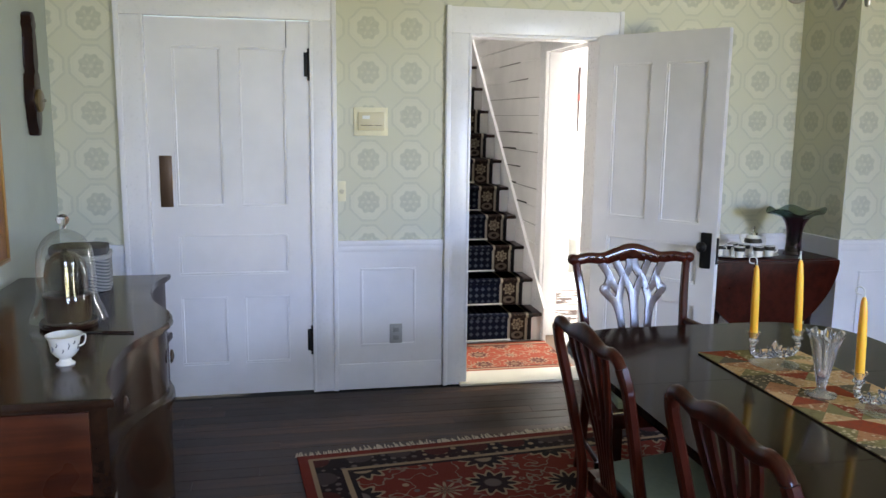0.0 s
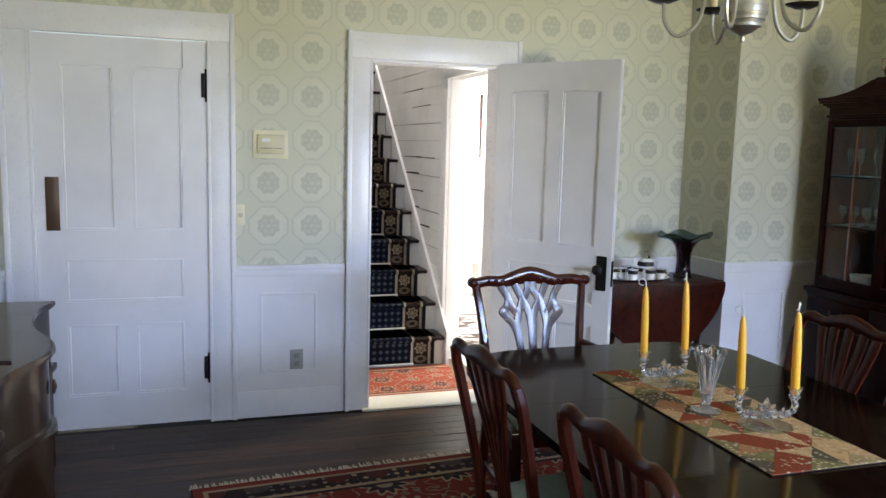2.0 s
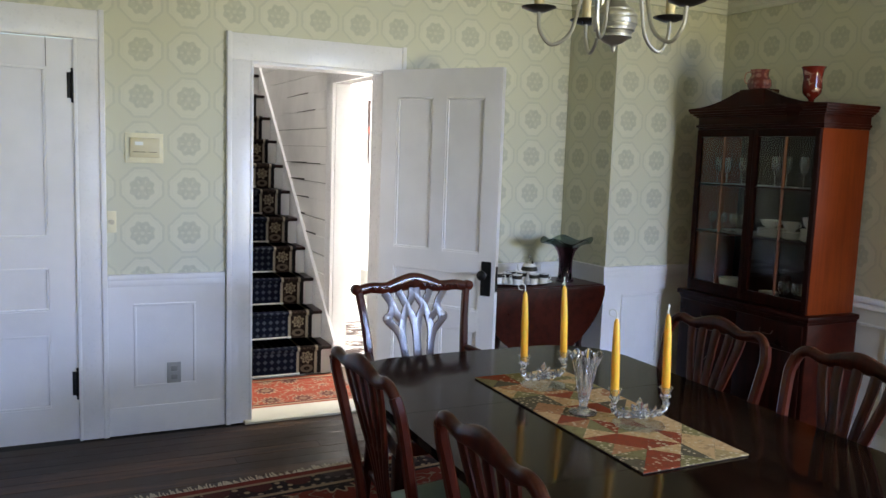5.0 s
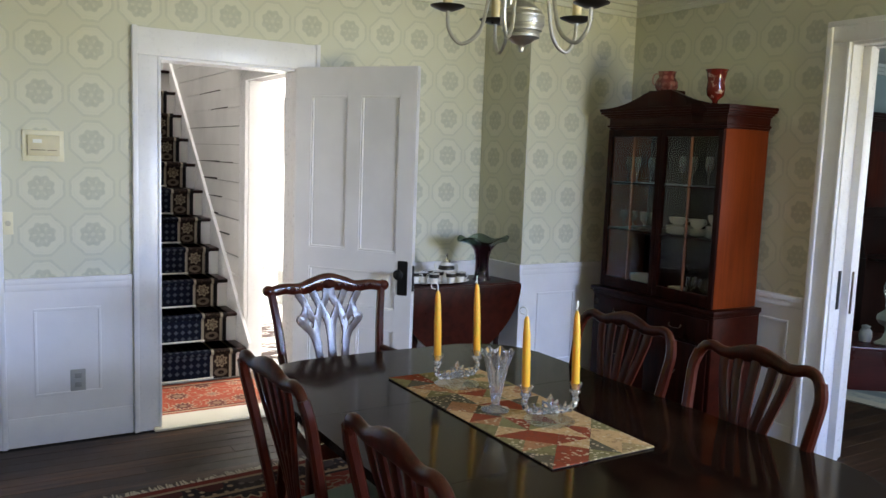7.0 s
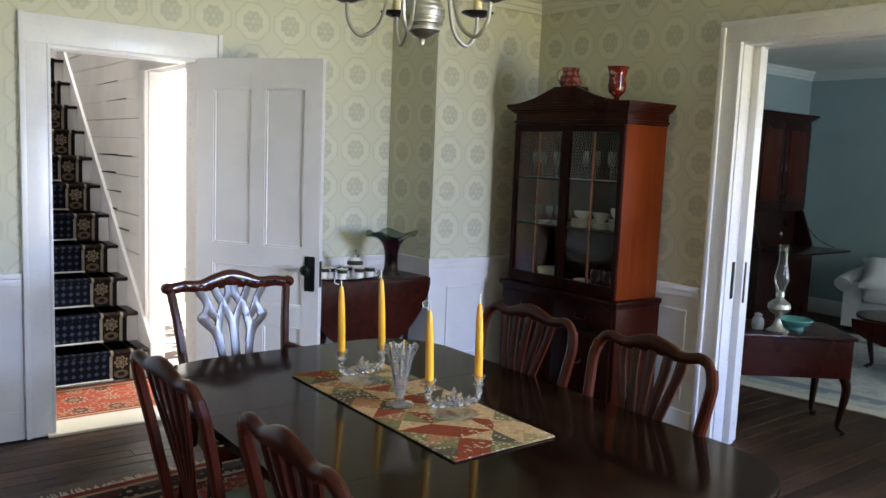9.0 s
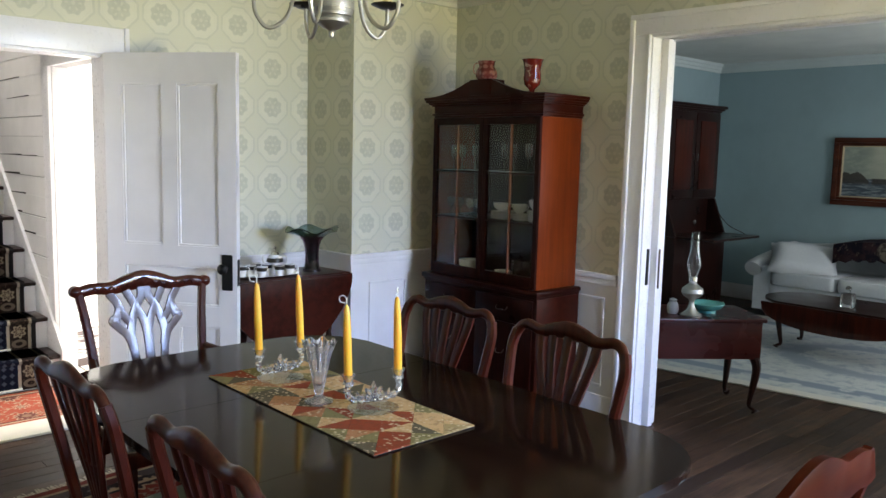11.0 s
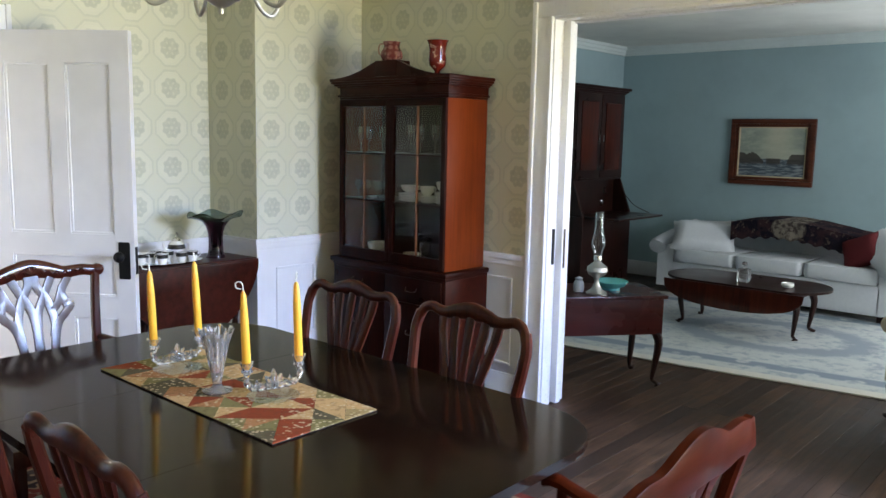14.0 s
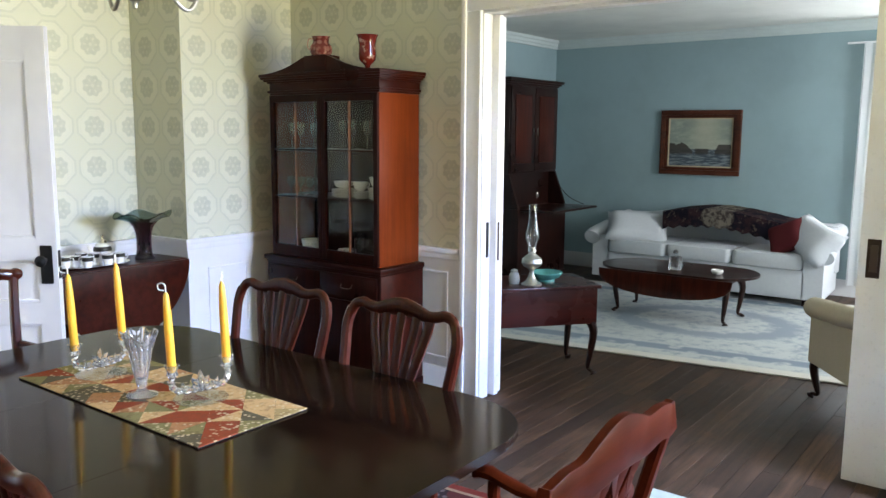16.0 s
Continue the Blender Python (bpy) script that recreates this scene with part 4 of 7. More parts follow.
for vtx in bm.verts:
    if vtx.co.z > 0.16:
        vtx.co.z += 0.007 * math.cos(8 * math.atan2(vtx.co.y, vtx.co.x)) * (vtx.co.z - 0.16) / 0.03
part("body", bm, CRYSTAL, v, "", 20)


# ---- chairs ----
SPLAT = wood("polished_splat", (0.046, 0.0095, 0.005), (0.012, 0.003, 0.0022), 2, 0.40, 1.0, 0.6, 0.4, 0.02, 0.22)
NEARWOOD = wood("worn_red_mahogany", (0.060, 0.0085, 0.0022), (0.024, 0.0034, 0.0011), 0, 0.4, 0.8, 0.0, 0.03)

def chair_base(c, wf, wb, d, seat_mat, wood_):
    """Seat rails, front legs and drop-in seat; the front is +y."""
    bm = B()
    slab(bm, [(-wf, d), (wf, d), (wb, -d + 0.02), (-wb, -d + 0.02)], 0.385, 0.452, 0.006)
    part("seat_frame", bm, wood_, c)
    bm = B()
    slab(bm, [(-wf + 0.03, d - 0.03), (wf - 0.03, d - 0.03), (wb - 0.025, -d + 0.045), (-wb + 0.025, -d + 0.045)], 0.45, 0.485, 0.014)
    part("seat", bm, seat_mat, c, "pale green upholstered seat")
    for s in (-1, 1):
        part("leg", box(B(), s * (wf - 0.022) - 0.021, s * (wf - 0.022) + 0.021, d - 0.045, d - 0.003, 0.0, 0.39, 0.004), wood_, c)
    bm = B()
    for s in (-1, 1):
        bar(bm, [(s * (wf - 0.025), d - 0.03, 0.15), (s * (wb - 0.01), -d + 0.0, 0.15)], 0.018, 0.028, (0, 0, 1), 8, 0.6)
    bar(bm, [(-wf * 0.93, 0.02, 0.15), (wf * 0.93, 0.02, 0.15)], 0.018, 0.028, (0, 0, 1), 8, 0.6)
    part("stretcher", bm, wood_, c)


def back_y(z):
    """How far back the chair's back stands at a height."""
    return -0.205 - 0.10 * max(0.0, (z - 0.45) / 0.5) ** 1.2


def in_back(pts, k=5):
    return smooth_path([(u, back_y(z), z) for u, z in pts], k)


def side_chair(m):
    c = thing("side_chair", "mahogany side chair with a fanned splat back", "chair", m, "chairs round the table")
    chair_base(c, 0.25, 0.20, 0.205, SEAT, MAHOG)
    for s in (-1, 1):
        pts = smooth_path([(s * 0.195, -0.265, 0.0), (s * 0.197, -0.225, 0.22), (s * 0.20, -0.205, 0.45), (s * 0.212, back_y(0.65), 0.65), (s * 0.226, back_y(0.80), 0.80), (s * 0.230, back_y(0.865), 0.865), (s * 0.218, back_y(0.915), 0.912)], 5)
        part("leg", bar(B(), pts, 0.036, 0.030, (0, 1, 0), 8, 0.7), MAHOG, c)
    top = [(0.0, 0.943), (0.06, 0.936), (0.105, 0.926), (0.14, 0.929), (0.172, 0.936), (0.203, 0.926), (0.222, 0.896)]
    pts = in_back([(-u, z) for u, z in top[:0:-1]] + top, 4)
    ws = [0.033 + 0.026 * math.exp(-(p.x / 0.085) ** 2) for p in pts]
    part("crest_rail", bar(B(), pts, ws, 0.026, (0, 1, 0), 10, 0.8), MAHOG, c, "", 60)
    for s, top, mid in ((-1, 0.115, 0.066), (-1, 0.062, 0.034), (0, 0.0, 0.0), (1, 0.062, 0.034), (1, 0.115, 0.066)):
        part("splat_rib", bar(B(), in_back([(s * top * 1.02, 0.932), (s * top * 0.93, 0.86), (s * mid, 0.72), (s * mid * 0.55, 0.62), (s * mid * 0.5, 0.50), (s * mid * 0.7, 0.455)]), [0.036, 0.033, 0.030, 0.027, 0.025, 0.026], 0.015, (0, 1, 0), 8, 0.7), MAHOG, c)
    part("splat_tie", bar(B(), in_back([(-0.05, 0.715), (0.0, 0.705), (0.05, 0.715)]), 0.018, 0.013), MAHOG, c)
    part("splat_shoe", box(B(), -0.075, 0.075, -0.225, -0.19, 0.45, 0.485, 0.005), MAHOG, c)
    return c


def armchair(m, frame_wood=MAHOG, crest_wood=MAHOG, splat_wood=SPLAT, deep=0.046, flat=False):
    c = thing("armchair", "carved mahogany armchair with a pierced splat back", "armchair", m, "chairs round the table")
    chair_base(c, 0.285, 0.225, 0.225, SEAT, frame_wood)
    for s in (-1, 1):
        pts = smooth_path([(s * 0.215, -0.285, 0.0), (s * 0.215, -0.24, 0.22), (s * 0.216, -0.215, 0.45), (s * 0.222, back_y(0.62), 0.62), (s * 0.238, back_y(0.80), 0.80), (s * 0.256, back_y(0.93), 0.93)], 5)
        part("leg", bar(B(), pts, [0.042, 0.04, 0.038, 0.036, 0.034, 0.032], 0.03, (0, 1, 0), 8, 0.7), frame_wood, c)
        pts = smooth_path([(s * 0.235, back_y(0.68) + 0.01, 0.672), (s * 0.268, -0.10, 0.664), (s * 0.295, 0.06, 0.668), (s * 0.302, 0.155, 0.685), (s * 0.30, 0.195, 0.68)], 5)
        arm = part("arm", bar(B(), pts, [0.030, 0.034, 0.044, 0.05, 0.042], [0.028, 0.026, 0.026, 0.03, 0.034], (0, 0, 1)), frame_wood, c)
        part("arm_support", bar(B(), smooth_path([(s * 0.287, 0.04, 0.40), (s * 0.287, 0.07, 0.52), (s * 0.30, 0.135, 0.61), (s * 0.30, 0.14, 0.672)], 5), 0.03, 0.032, (1, 0, 0)), frame_wood, arm)
    bm = B()
    pts = in_back([(-0.272, 0.945), (-0.25, 0.940), (-0.20, 0.948), (-0.13, 0.944), (-0.07, 0.958), (0.0, 0.970), (0.07, 0.958), (0.13, 0.944), (0.20, 0.948), (0.25, 0.940), (0.272, 0.945)], 4)
    ws = [deep + 0.030 * math.exp(-((i / (len(pts) - 1) - 0.5) / 0.16) ** 2) for i in range(len(pts))]
    bar(bm, pts, ws, 0.022 if flat else 0.03, (0, 1, 0), 10, 0.2 if flat else 0.75)
    crest = part("crest_rail", bm, crest_wood, c)
    for s in () if flat else (-1, 1):
        bm = B()
        lathe(bm, [(0.0, -0.022), (0.014, -0.02), (0.023, -0.012), (0.023, 0.012), (0.014, 0.02), (0.0, 0.022)], 14)
        bmesh.ops.rotate(bm, cent=(0, 0, 0), matrix=Matrix.Rotation(radians(90), 3, "X"), verts=bm.verts[:])
        bmesh.ops.translate(bm, vec=(s * 0.268, back_y(0.942), 0.942), verts=bm.verts[:])
        part("scroll", bm, frame_wood, crest)
    # carving on the front of the crest
    for f in () if flat else (1,):
        for k in range(-6, 7):
            if k == 0:
                continue
            u = k * 0.033
            z = 0.962 - 0.016 * min(1, abs(u) / 0.1)
            yy = back_y(z) + f * 0.0145
            bm = B()
            bar(bm, smooth_path([(u - 0.012, yy, z - 0.010), (u, yy + f * 0.003, z + 0.007), (u + 0.013, yy, z - 0.004)], 3), 0.007, 0.007, (0, 1, 0), 6, 1)
            part("carved_leaf", bm, frame_wood, crest)
        for a in range(7):
            q = radians(-60 + 20 * a)
            bm = B()
            bar(bm, [(0, back_y(0.955) + f * 0.0145, 0.948), (0.032 * math.sin(q), back_y(0.96) + f * 0.016, 0.948 + 0.034 * math.cos(q))], [0.006, 0.009], 0.007, (0, 1, 0), 6, 1)
            part("carved_leaf", bm, frame_wood, crest)
    ribs = []
    for s in (-1, 1):
        ribs += [[(s * 0.142, 0.925), (s * 0.108, 0.868), (s * 0.125, 0.815), (s * 0.118, 0.79), (s * 0.085, 0.755), (s * 0.066, 0.70), (s * 0.054, 0.60), (s * 0.05, 0.455)],
                 [(s * 0.075, 0.93), (s * 0.042, 0.865), (s * 0.012, 0.80), (s * 0.002, 0.72), (s * 0.004, 0.60), (s * 0.005, 0.455)],
                 [(s * 0.012, 0.94), (s * 0.016, 0.90), (s * 0.046, 0.85), (s * 0.062, 0.80), (s * 0.07, 0.75), (s * 0.062, 0.70)],
                 [(s * 0.108, 0.868), (s * 0.09, 0.83), (s * 0.065, 0.80)]]
    for s in (-1, 1):
        ribs.append([(s * 0.118, 0.83), (s * 0.138, 0.815), (s * 0.124, 0.795)])
    for r_ in ribs:
        part("splat_rib", bar(B(), in_back(r_), 0.032, 0.012, (0, 1, 0), 12, 0.14), splat_wood, c, "", 14)
    part("splat_shoe", box(B(), -0.09, 0.09, -0.235, -0.195, 0.45, 0.49, 0.005), frame_wood, c)
    return c


TALL = Matrix.Diagonal((1.0, 1.0, 1.012, 1.0))
first = side_chair(pose(0.955, 1.085, 0, 0, 0, -88) @ TALL)
for x, y, turn_ in ((0.972, 0.395, -91), (1.718, 1.15, 91), (1.718, 0.60, 89)):
    copy_thing(first, pose(x, y, 0, 0, 0, turn_) @ TALL)
armchair(pose(1.328, 1.965, 0, 0, 0, 180))
armchair(pose(1.375, -0.135, 0, 0, 0, 1), NEARWOOD, NEARWOOD, NEARWOOD, 0.072, True)


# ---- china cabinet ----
# one mahogany cabinet: side toned as lit, front as shaded, cornice between
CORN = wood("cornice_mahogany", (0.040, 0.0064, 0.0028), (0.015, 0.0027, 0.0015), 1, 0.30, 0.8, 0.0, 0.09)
# upright glazing bars: paler than the cabinet wood, their highlight painted into the colour
MUNTIN = wood("highlit_polished_bar", (0.22, 0.09, 0.05), (0.12, 0.045, 0.025), 2, 0.22, 1.0, 0.8, 0.5)
cab = thing("china_cabinet", "tall mahogany china cabinet with glazed doors", "cabinet")
CX0, CX1, CY0, CY1 = 3.40, 3.742, 1.925, 2.797
bm = B()
box(bm, CX0 - 0.03, CX1, CY0 - 0.03, CY1 + 0.03, 0.06, 0.735, 0.004)
part("base", bm, SHADEWOOD, cab)
part("base_side", box(B(), CX0 - 0.028, CX1 - 0.002, CY0 - 0.034, CY0 - 0.029, 0.08, 0.72, 0.001), CORN, cab, "mahogany base side toned redder than the shaded front")
part("plinth", box(B(), CX0 - 0.04, CX1, CY0 - 0.04, CY1 + 0.04, 0.0, 0.075, 0.006), SHADEWOOD, cab)
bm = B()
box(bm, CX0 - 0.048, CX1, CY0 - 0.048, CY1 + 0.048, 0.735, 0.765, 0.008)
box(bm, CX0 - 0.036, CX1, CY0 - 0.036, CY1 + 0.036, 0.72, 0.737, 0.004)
part("waist_moulding", bm, SHADEWOOD, cab)
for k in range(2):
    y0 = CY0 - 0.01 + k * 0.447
    dr = part("drawer_front", box(B(), CX0 - 0.042, CX0 - 0.029, y0, y0 + 0.445, 0.58, 0.71, 0.005), SHADEWOOD, cab)
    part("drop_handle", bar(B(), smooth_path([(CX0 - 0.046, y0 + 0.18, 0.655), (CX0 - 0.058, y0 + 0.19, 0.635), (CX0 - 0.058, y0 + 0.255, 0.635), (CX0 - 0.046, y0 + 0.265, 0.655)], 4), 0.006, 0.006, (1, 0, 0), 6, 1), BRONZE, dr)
    dr = part("cupboard_door", box(B(), CX0 - 0.042, CX0 - 0.029, y0, y0 + 0.445, 0.1, 0.56, 0.005), SHADEWOOD, cab)
    part("drop_handle", bar(B(), smooth_path([(CX0 - 0.046, y0 + 0.2, 0.40), (CX0 - 0.058, y0 + 0.21, 0.38), (CX0 - 0.058, y0 + 0.25, 0.38), (CX0 - 0.046, y0 + 0.26, 0.40)], 4), 0.006, 0.006, (1, 0, 0), 6, 1), BRONZE, dr)
ZB, ZT = 0.765, 1.73
part("side_panel", box(B(), CX0, CX1, CY0, CY0 + 0.022, ZB, ZT, 0.002), LITWOOD, cab, "mahogany side panel toned bright red as if lit")
part("side_panel", box(B(), CX0, CX1, CY1 - 0.022, CY1, ZB, ZT, 0.002), LITWOOD, cab, "mahogany side panel toned bright red as if lit")
part("back_panel", box(B(), CX1 - 0.014, CX1, CY0 + 0.022, CY1 - 0.022, ZB, ZT), DARKWOOD, cab)
part("top_panel", box(B(), CX0, CX1, CY0, CY1, ZT, ZT + 0.02), DARKWOOD, cab)
SHELVES = (ZB, 1.135, 1.415)
for z in SHELVES[1:]:
    part("shelf", box(B(), CX0 + 0.03, CX1 - 0.015, CY0 + 0.023, CY1 - 0.023, z - 0.014, z, 0.002), DARKWOOD, cab)
for k in range(2):
    y0 = CY0 + 0.002 + k * 0.435
    y1 = y0 + 0.433
    dr = part("glazed_door", B(), SHADEWOOD, cab)
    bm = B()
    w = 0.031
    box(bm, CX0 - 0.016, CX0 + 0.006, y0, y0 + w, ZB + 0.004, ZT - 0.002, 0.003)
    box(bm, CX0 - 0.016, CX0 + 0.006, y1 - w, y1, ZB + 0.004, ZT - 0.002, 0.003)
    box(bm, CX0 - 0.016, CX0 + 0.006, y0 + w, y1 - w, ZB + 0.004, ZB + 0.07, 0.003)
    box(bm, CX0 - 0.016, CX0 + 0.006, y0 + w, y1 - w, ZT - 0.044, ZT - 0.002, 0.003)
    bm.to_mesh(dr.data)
    bm.free()
    ym = (y0 + y1) / 2
    part("muntin", box(B(), CX0 - 0.013, CX0 + 0.001, ym - 0.005, ym + 0.005, ZB + 0.07, ZT - 0.044, 0.002), MUNTIN, dr, "polished glazing bar with a pale highlight painted in")
    for z in (1.132, 1.412):
        part("muntin", box(B(), CX0 - 0.0125, CX0 + 0.0005, y0 + w, y1 - w, z - 0.007, z + 0.003, 0.002), SHADEWOOD, dr)
    pane = part("pane", box(B(), CX0 - 0.004, CX0 - 0.001, y0 + w - 0.004, y1 - w + 0.004, ZB + 0.046, ZT - 0.04), PANE, dr, "clear glass pane")
    pane.visible_shadow = False
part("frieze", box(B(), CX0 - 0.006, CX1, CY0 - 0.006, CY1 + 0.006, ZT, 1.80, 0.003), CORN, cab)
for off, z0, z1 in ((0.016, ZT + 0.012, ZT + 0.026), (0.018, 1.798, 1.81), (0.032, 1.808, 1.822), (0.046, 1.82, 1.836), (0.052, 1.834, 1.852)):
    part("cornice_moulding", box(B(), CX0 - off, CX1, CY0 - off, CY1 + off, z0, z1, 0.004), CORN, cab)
# swan-arched pediment on the front edge
ym = (CY0 + CY1) / 2
arch = []
for k in range(25):
    s = 1 - 2 * k / 24
    a = abs(s)
    arch.append((ym + s * 0.47, 1.852 + (0.088 if a < 0.2 else 0.088 * max(0.0, 1 - (a - 0.2) / 0.8) ** 2.0)))
part("pediment", slab(B(), [(CY0 - 0.045, 1.848)] + arch[::-1] + [(CY1 + 0.045, 1.848)], CX0 - 0.05, CX0 - 0.022, 0.002, (1, 2, 0)), CORN, cab)
part("pediment_block", box(B(), CX0 - 0.056, CX0 + 0.06, ym - 0.085, ym + 0.085, 1.852, 1.942, 0.003), CORN, cab)


def goblet(m, h=0.15, r=0.03):
    g = thing("stem_glass", "clear stem glass on a cabinet shelf", "glass", m, "glasses in the cabinet")
    bm = B()
    lathe(bm, [(0.0, 0.0), (r * 0.95, 0.0), (r * 0.95, 0.003), (0.005, 0.008), (0.004, h * 0.42), (r * 0.6, h * 0.5), (r, h * 0.68), (r * 0.9, h)], 18)
    for f in [f for f in bm.faces if len(f.verts) > 4]:
        bm.faces.remove(f)
    part("bowl_and_stem", bm, STEM, g)
    return g


def plate_stack(m, n_, r=0.075):
    """Plates piled on one another, each a thing."""
    for k in range(n_):
        p_ = thing("china_plate", "white china plate in a stack", "plate", m @ pose(0, 0, k * 0.009), "stacked china plates")
        bm = B()
        lathe(bm, [(0.0, 0.0), (r * 0.6, 0.0), (r, 0.011), (r, 0.014), (r * 0.62, 0.004), (0.0, 0.004)], 24)
        part("plate_body", bm, CHINA, p_)


def tea_cup(m, label, mat=CHINA, r=0.038, h=0.06, band=False, group="", name="tea_cup", foot=0.5):
    c = thing(name, label, "cup", m, group)
    bm = B()
    lathe(bm, [(0.0, 0.0), (r * foot, 0.0), (r * foot * 0.94, 0.006), (r * 0.8, h * 0.35), (r * 0.95, h * 0.75), (r, h), (r * 0.93, h), (r * 0.88, h * 0.75), (r * 0.7, h * 0.35), (0.0, 0.012)], 24)
    part("cup_body", bm, mat, c)
    if band:
        bm = B()
        lathe(bm, [(r * 0.945, h * 0.60), (r * 0.985, h * 0.62), (r * 1.02, h * 0.93), (r * 0.98, h * 0.95)], 24)
        part("rim_band", bm, DARKBAND, c, "black and gold rim band")
    part("handle", bar(B(), smooth_path([(r * 0.9, 0, h * 0.8), (r * 1.5, 0, h * 0.85), (r * 1.6, 0, h * 0.5), (r * 0.85, 0, h * 0.3)], 5), 0.005, 0.007, (0, 1, 0), 6, 1), mat, c)
    return c


for k in range(4):
    goblet(pose(3.47 + 0.02 * (k % 2), 2.00 + k * 0.095, SHELVES[2]), 0.165, 0.026)
    goblet(pose(3.47 + 0.02 * (k % 2), 2.43 + k * 0.095, SHELVES[2]), 0.155, 0.024)
for k in range(4):
    goblet(pose(3.48, 2.47 + k * 0.085, SHELVES[1]), 0.11, 0.027)
plate_stack(pose(3.50, 2.29, SHELVES[1]), 5, 0.075)
plate_stack(pose(3.50, 2.15, SHELVES[1]), 4, 0.05)
tea_cup(pose(3.49, 2.15, SHELVES[1] + 0.042), "white china cup on stacked saucers", r=0.045, h=0.055)
plate_stack(pose(3.50, 2.03, SHELVES[1]), 7, 0.055)
tea_cup(pose(3.49, 2.03, SHELVES[1] + 0.069), "white patterned cup on stacked plates", r=0.04, h=0.06)
tea_cup(pose(3.49, 2.29, SHELVES[1] + 0.051), "white china bowl on stacked plates", r=0.055, h=0.045)
tea_cup(pose(3.50, 2.56, ZB), "large white china bowl", r=0.07, h=0.10)
tea_cup(pose(3.50, 2.28, ZB), "white china cup on the lowest shelf", r=0.05, h=0.065)
for k in range(3):
    goblet(pose(3.50, 1.99 + k * 0.09, ZB), 0.14, 0.034)

# red glass pitcher and vase on top of the cabinet
n = Nodes("ruby_overlay_glass", 0.12)
pt = n.voronoi(n.coords("Object"), 32, 0.5)
RUBY = n.done(n.mix(n.m("SUBTRACT", 1.0, n.step(pt, 0.35, 0.6)), (0.15, 0.018, 0.013), (0.34, 0.14, 0.11)))
RUBY.node_tree.nodes["Principled BSDF"].inputs["Transmission Weight"].default_value = 0.25
pit = thing("glass_pitcher", "pink and red glass pitcher on the cabinet pediment", "pitcher", pose(3.41, 2.375, 1.942, 0, 0, 100))
bm = B()
lathe(bm, [(0.0, 0), (0.05, 0), (0.062, 0.02), (0.06, 0.05), (0.044, 0.075), (0.046, 0.10), (0.052, 0.108), (0.047, 0.108), (0.04, 0.08), (0.0, 0.01)], 28, (0, 0, 0), lambda a, i: 1 + 0.04 * math.cos(7 * a))
part("pitcher_body", bm, RUBY, pit)
part("handle", bar(B(), smooth_path([(0.044, 0, 0.10), (0.085, 0, 0.095), (0.09, 0, 0.05), (0.058, 0, 0.03)], 5), 0.009, 0.009, (0, 1, 0), 8, 1), glass("pink_glass", (0.9, 0.55, 0.5), 0.05), pit, "clear pink handle")
n = Nodes("ruby_painted_glass", 0.12)
pt = n.noise(n.coords("Object"), 26, 4)
RUBY2 = n.done(n.mix(n.step(pt, 0.56, 0.64), (0.14, 0.013, 0.007), (0.42, 0.24, 0.18)))
vs = thing("ruby_vase", "ruby red glass vase with pale flowers", "vase", pose(3.50, 2.10, 1.852))
bm = B()
lathe(bm, [(0.0, 0), (0.036, 0), (0.036, 0.006), (0.014, 0.018), (0.016, 0.032), (0.045, 0.06), (0.05, 0.09), (0.046, 0.14), (0.054, 0.185), (0.062, 0.198), (0.057, 0.198), (0.042, 0.15), (0.04, 0.09), (0.0, 0.045)], 32)
part("vase_body", bm, RUBY2, vs)


# ---- chandelier ----
ch = thing("chandelier", "pewter chandelier with candle arms over the table", "chandelier", pose(1.40, 1.03, 0))
bm = B()
lathe(bm, [(0.0, 1.842), (0.008, 1.846), (0.010, 1.858), (0.014, 1.864), (0.030, 1.870), (0.052, 1.884), (0.058, 1.892), (0.062, 1.905), (0.072, 1.915), (0.076, 1.935), (0.07, 1.955), (0.052, 1.972), (0.038, 1.982), (0.032, 1.992), (0.036, 2.004), (0.056, 2.012), (0.058, 2.03), (0.05, 2.055), (0.04, 2.07), (0.032, 2.13), (0.02, 2.18), (0.014, 2.23), (0.0, 2.24)], 32)
bmesh.ops.scale(bm, vec=(0.86, 0.86, 1), verts=bm.verts[:])
part("baluster", bm, PEWTER, ch)
for z, r_ in ((1.889, 0.050), (1.908, 0.0565), (1.926, 0.063), (1.946, 0.0625), (1.962, 0.053), (2.02, 0.049)):
    bm = B()
    lathe(bm, [(r_ - 0.006, z - 0.006), (r_ + 0.003, z - 0.0035), (r_ + 0.003, z + 0.0035), (r_ - 0.006, z + 0.006)], 32)
    for f in [f for f in bm.faces if len(f.verts) > 4]:
        bm.faces.remove(f)
    part("ring", bm, PEWTER, ch)
part("rod", bar(B(), [(0, 0, 2.22), (0, 0, CEILING)], 0.012, 0.012, (0, 1, 0), 8, 1), PEWTER, ch)
bm = B()
lathe(bm, [(0.0, CEILING - 0.03), (0.03, CEILING - 0.028), (0.06, CEILING - 0.008), (0.062, CEILING)], 24)
part("ceiling_canopy", bm, PEWTER, ch)
PANMAT = plain("dark_drip_pan", (0.05, 0.045, 0.04), 0.3, 0.8)
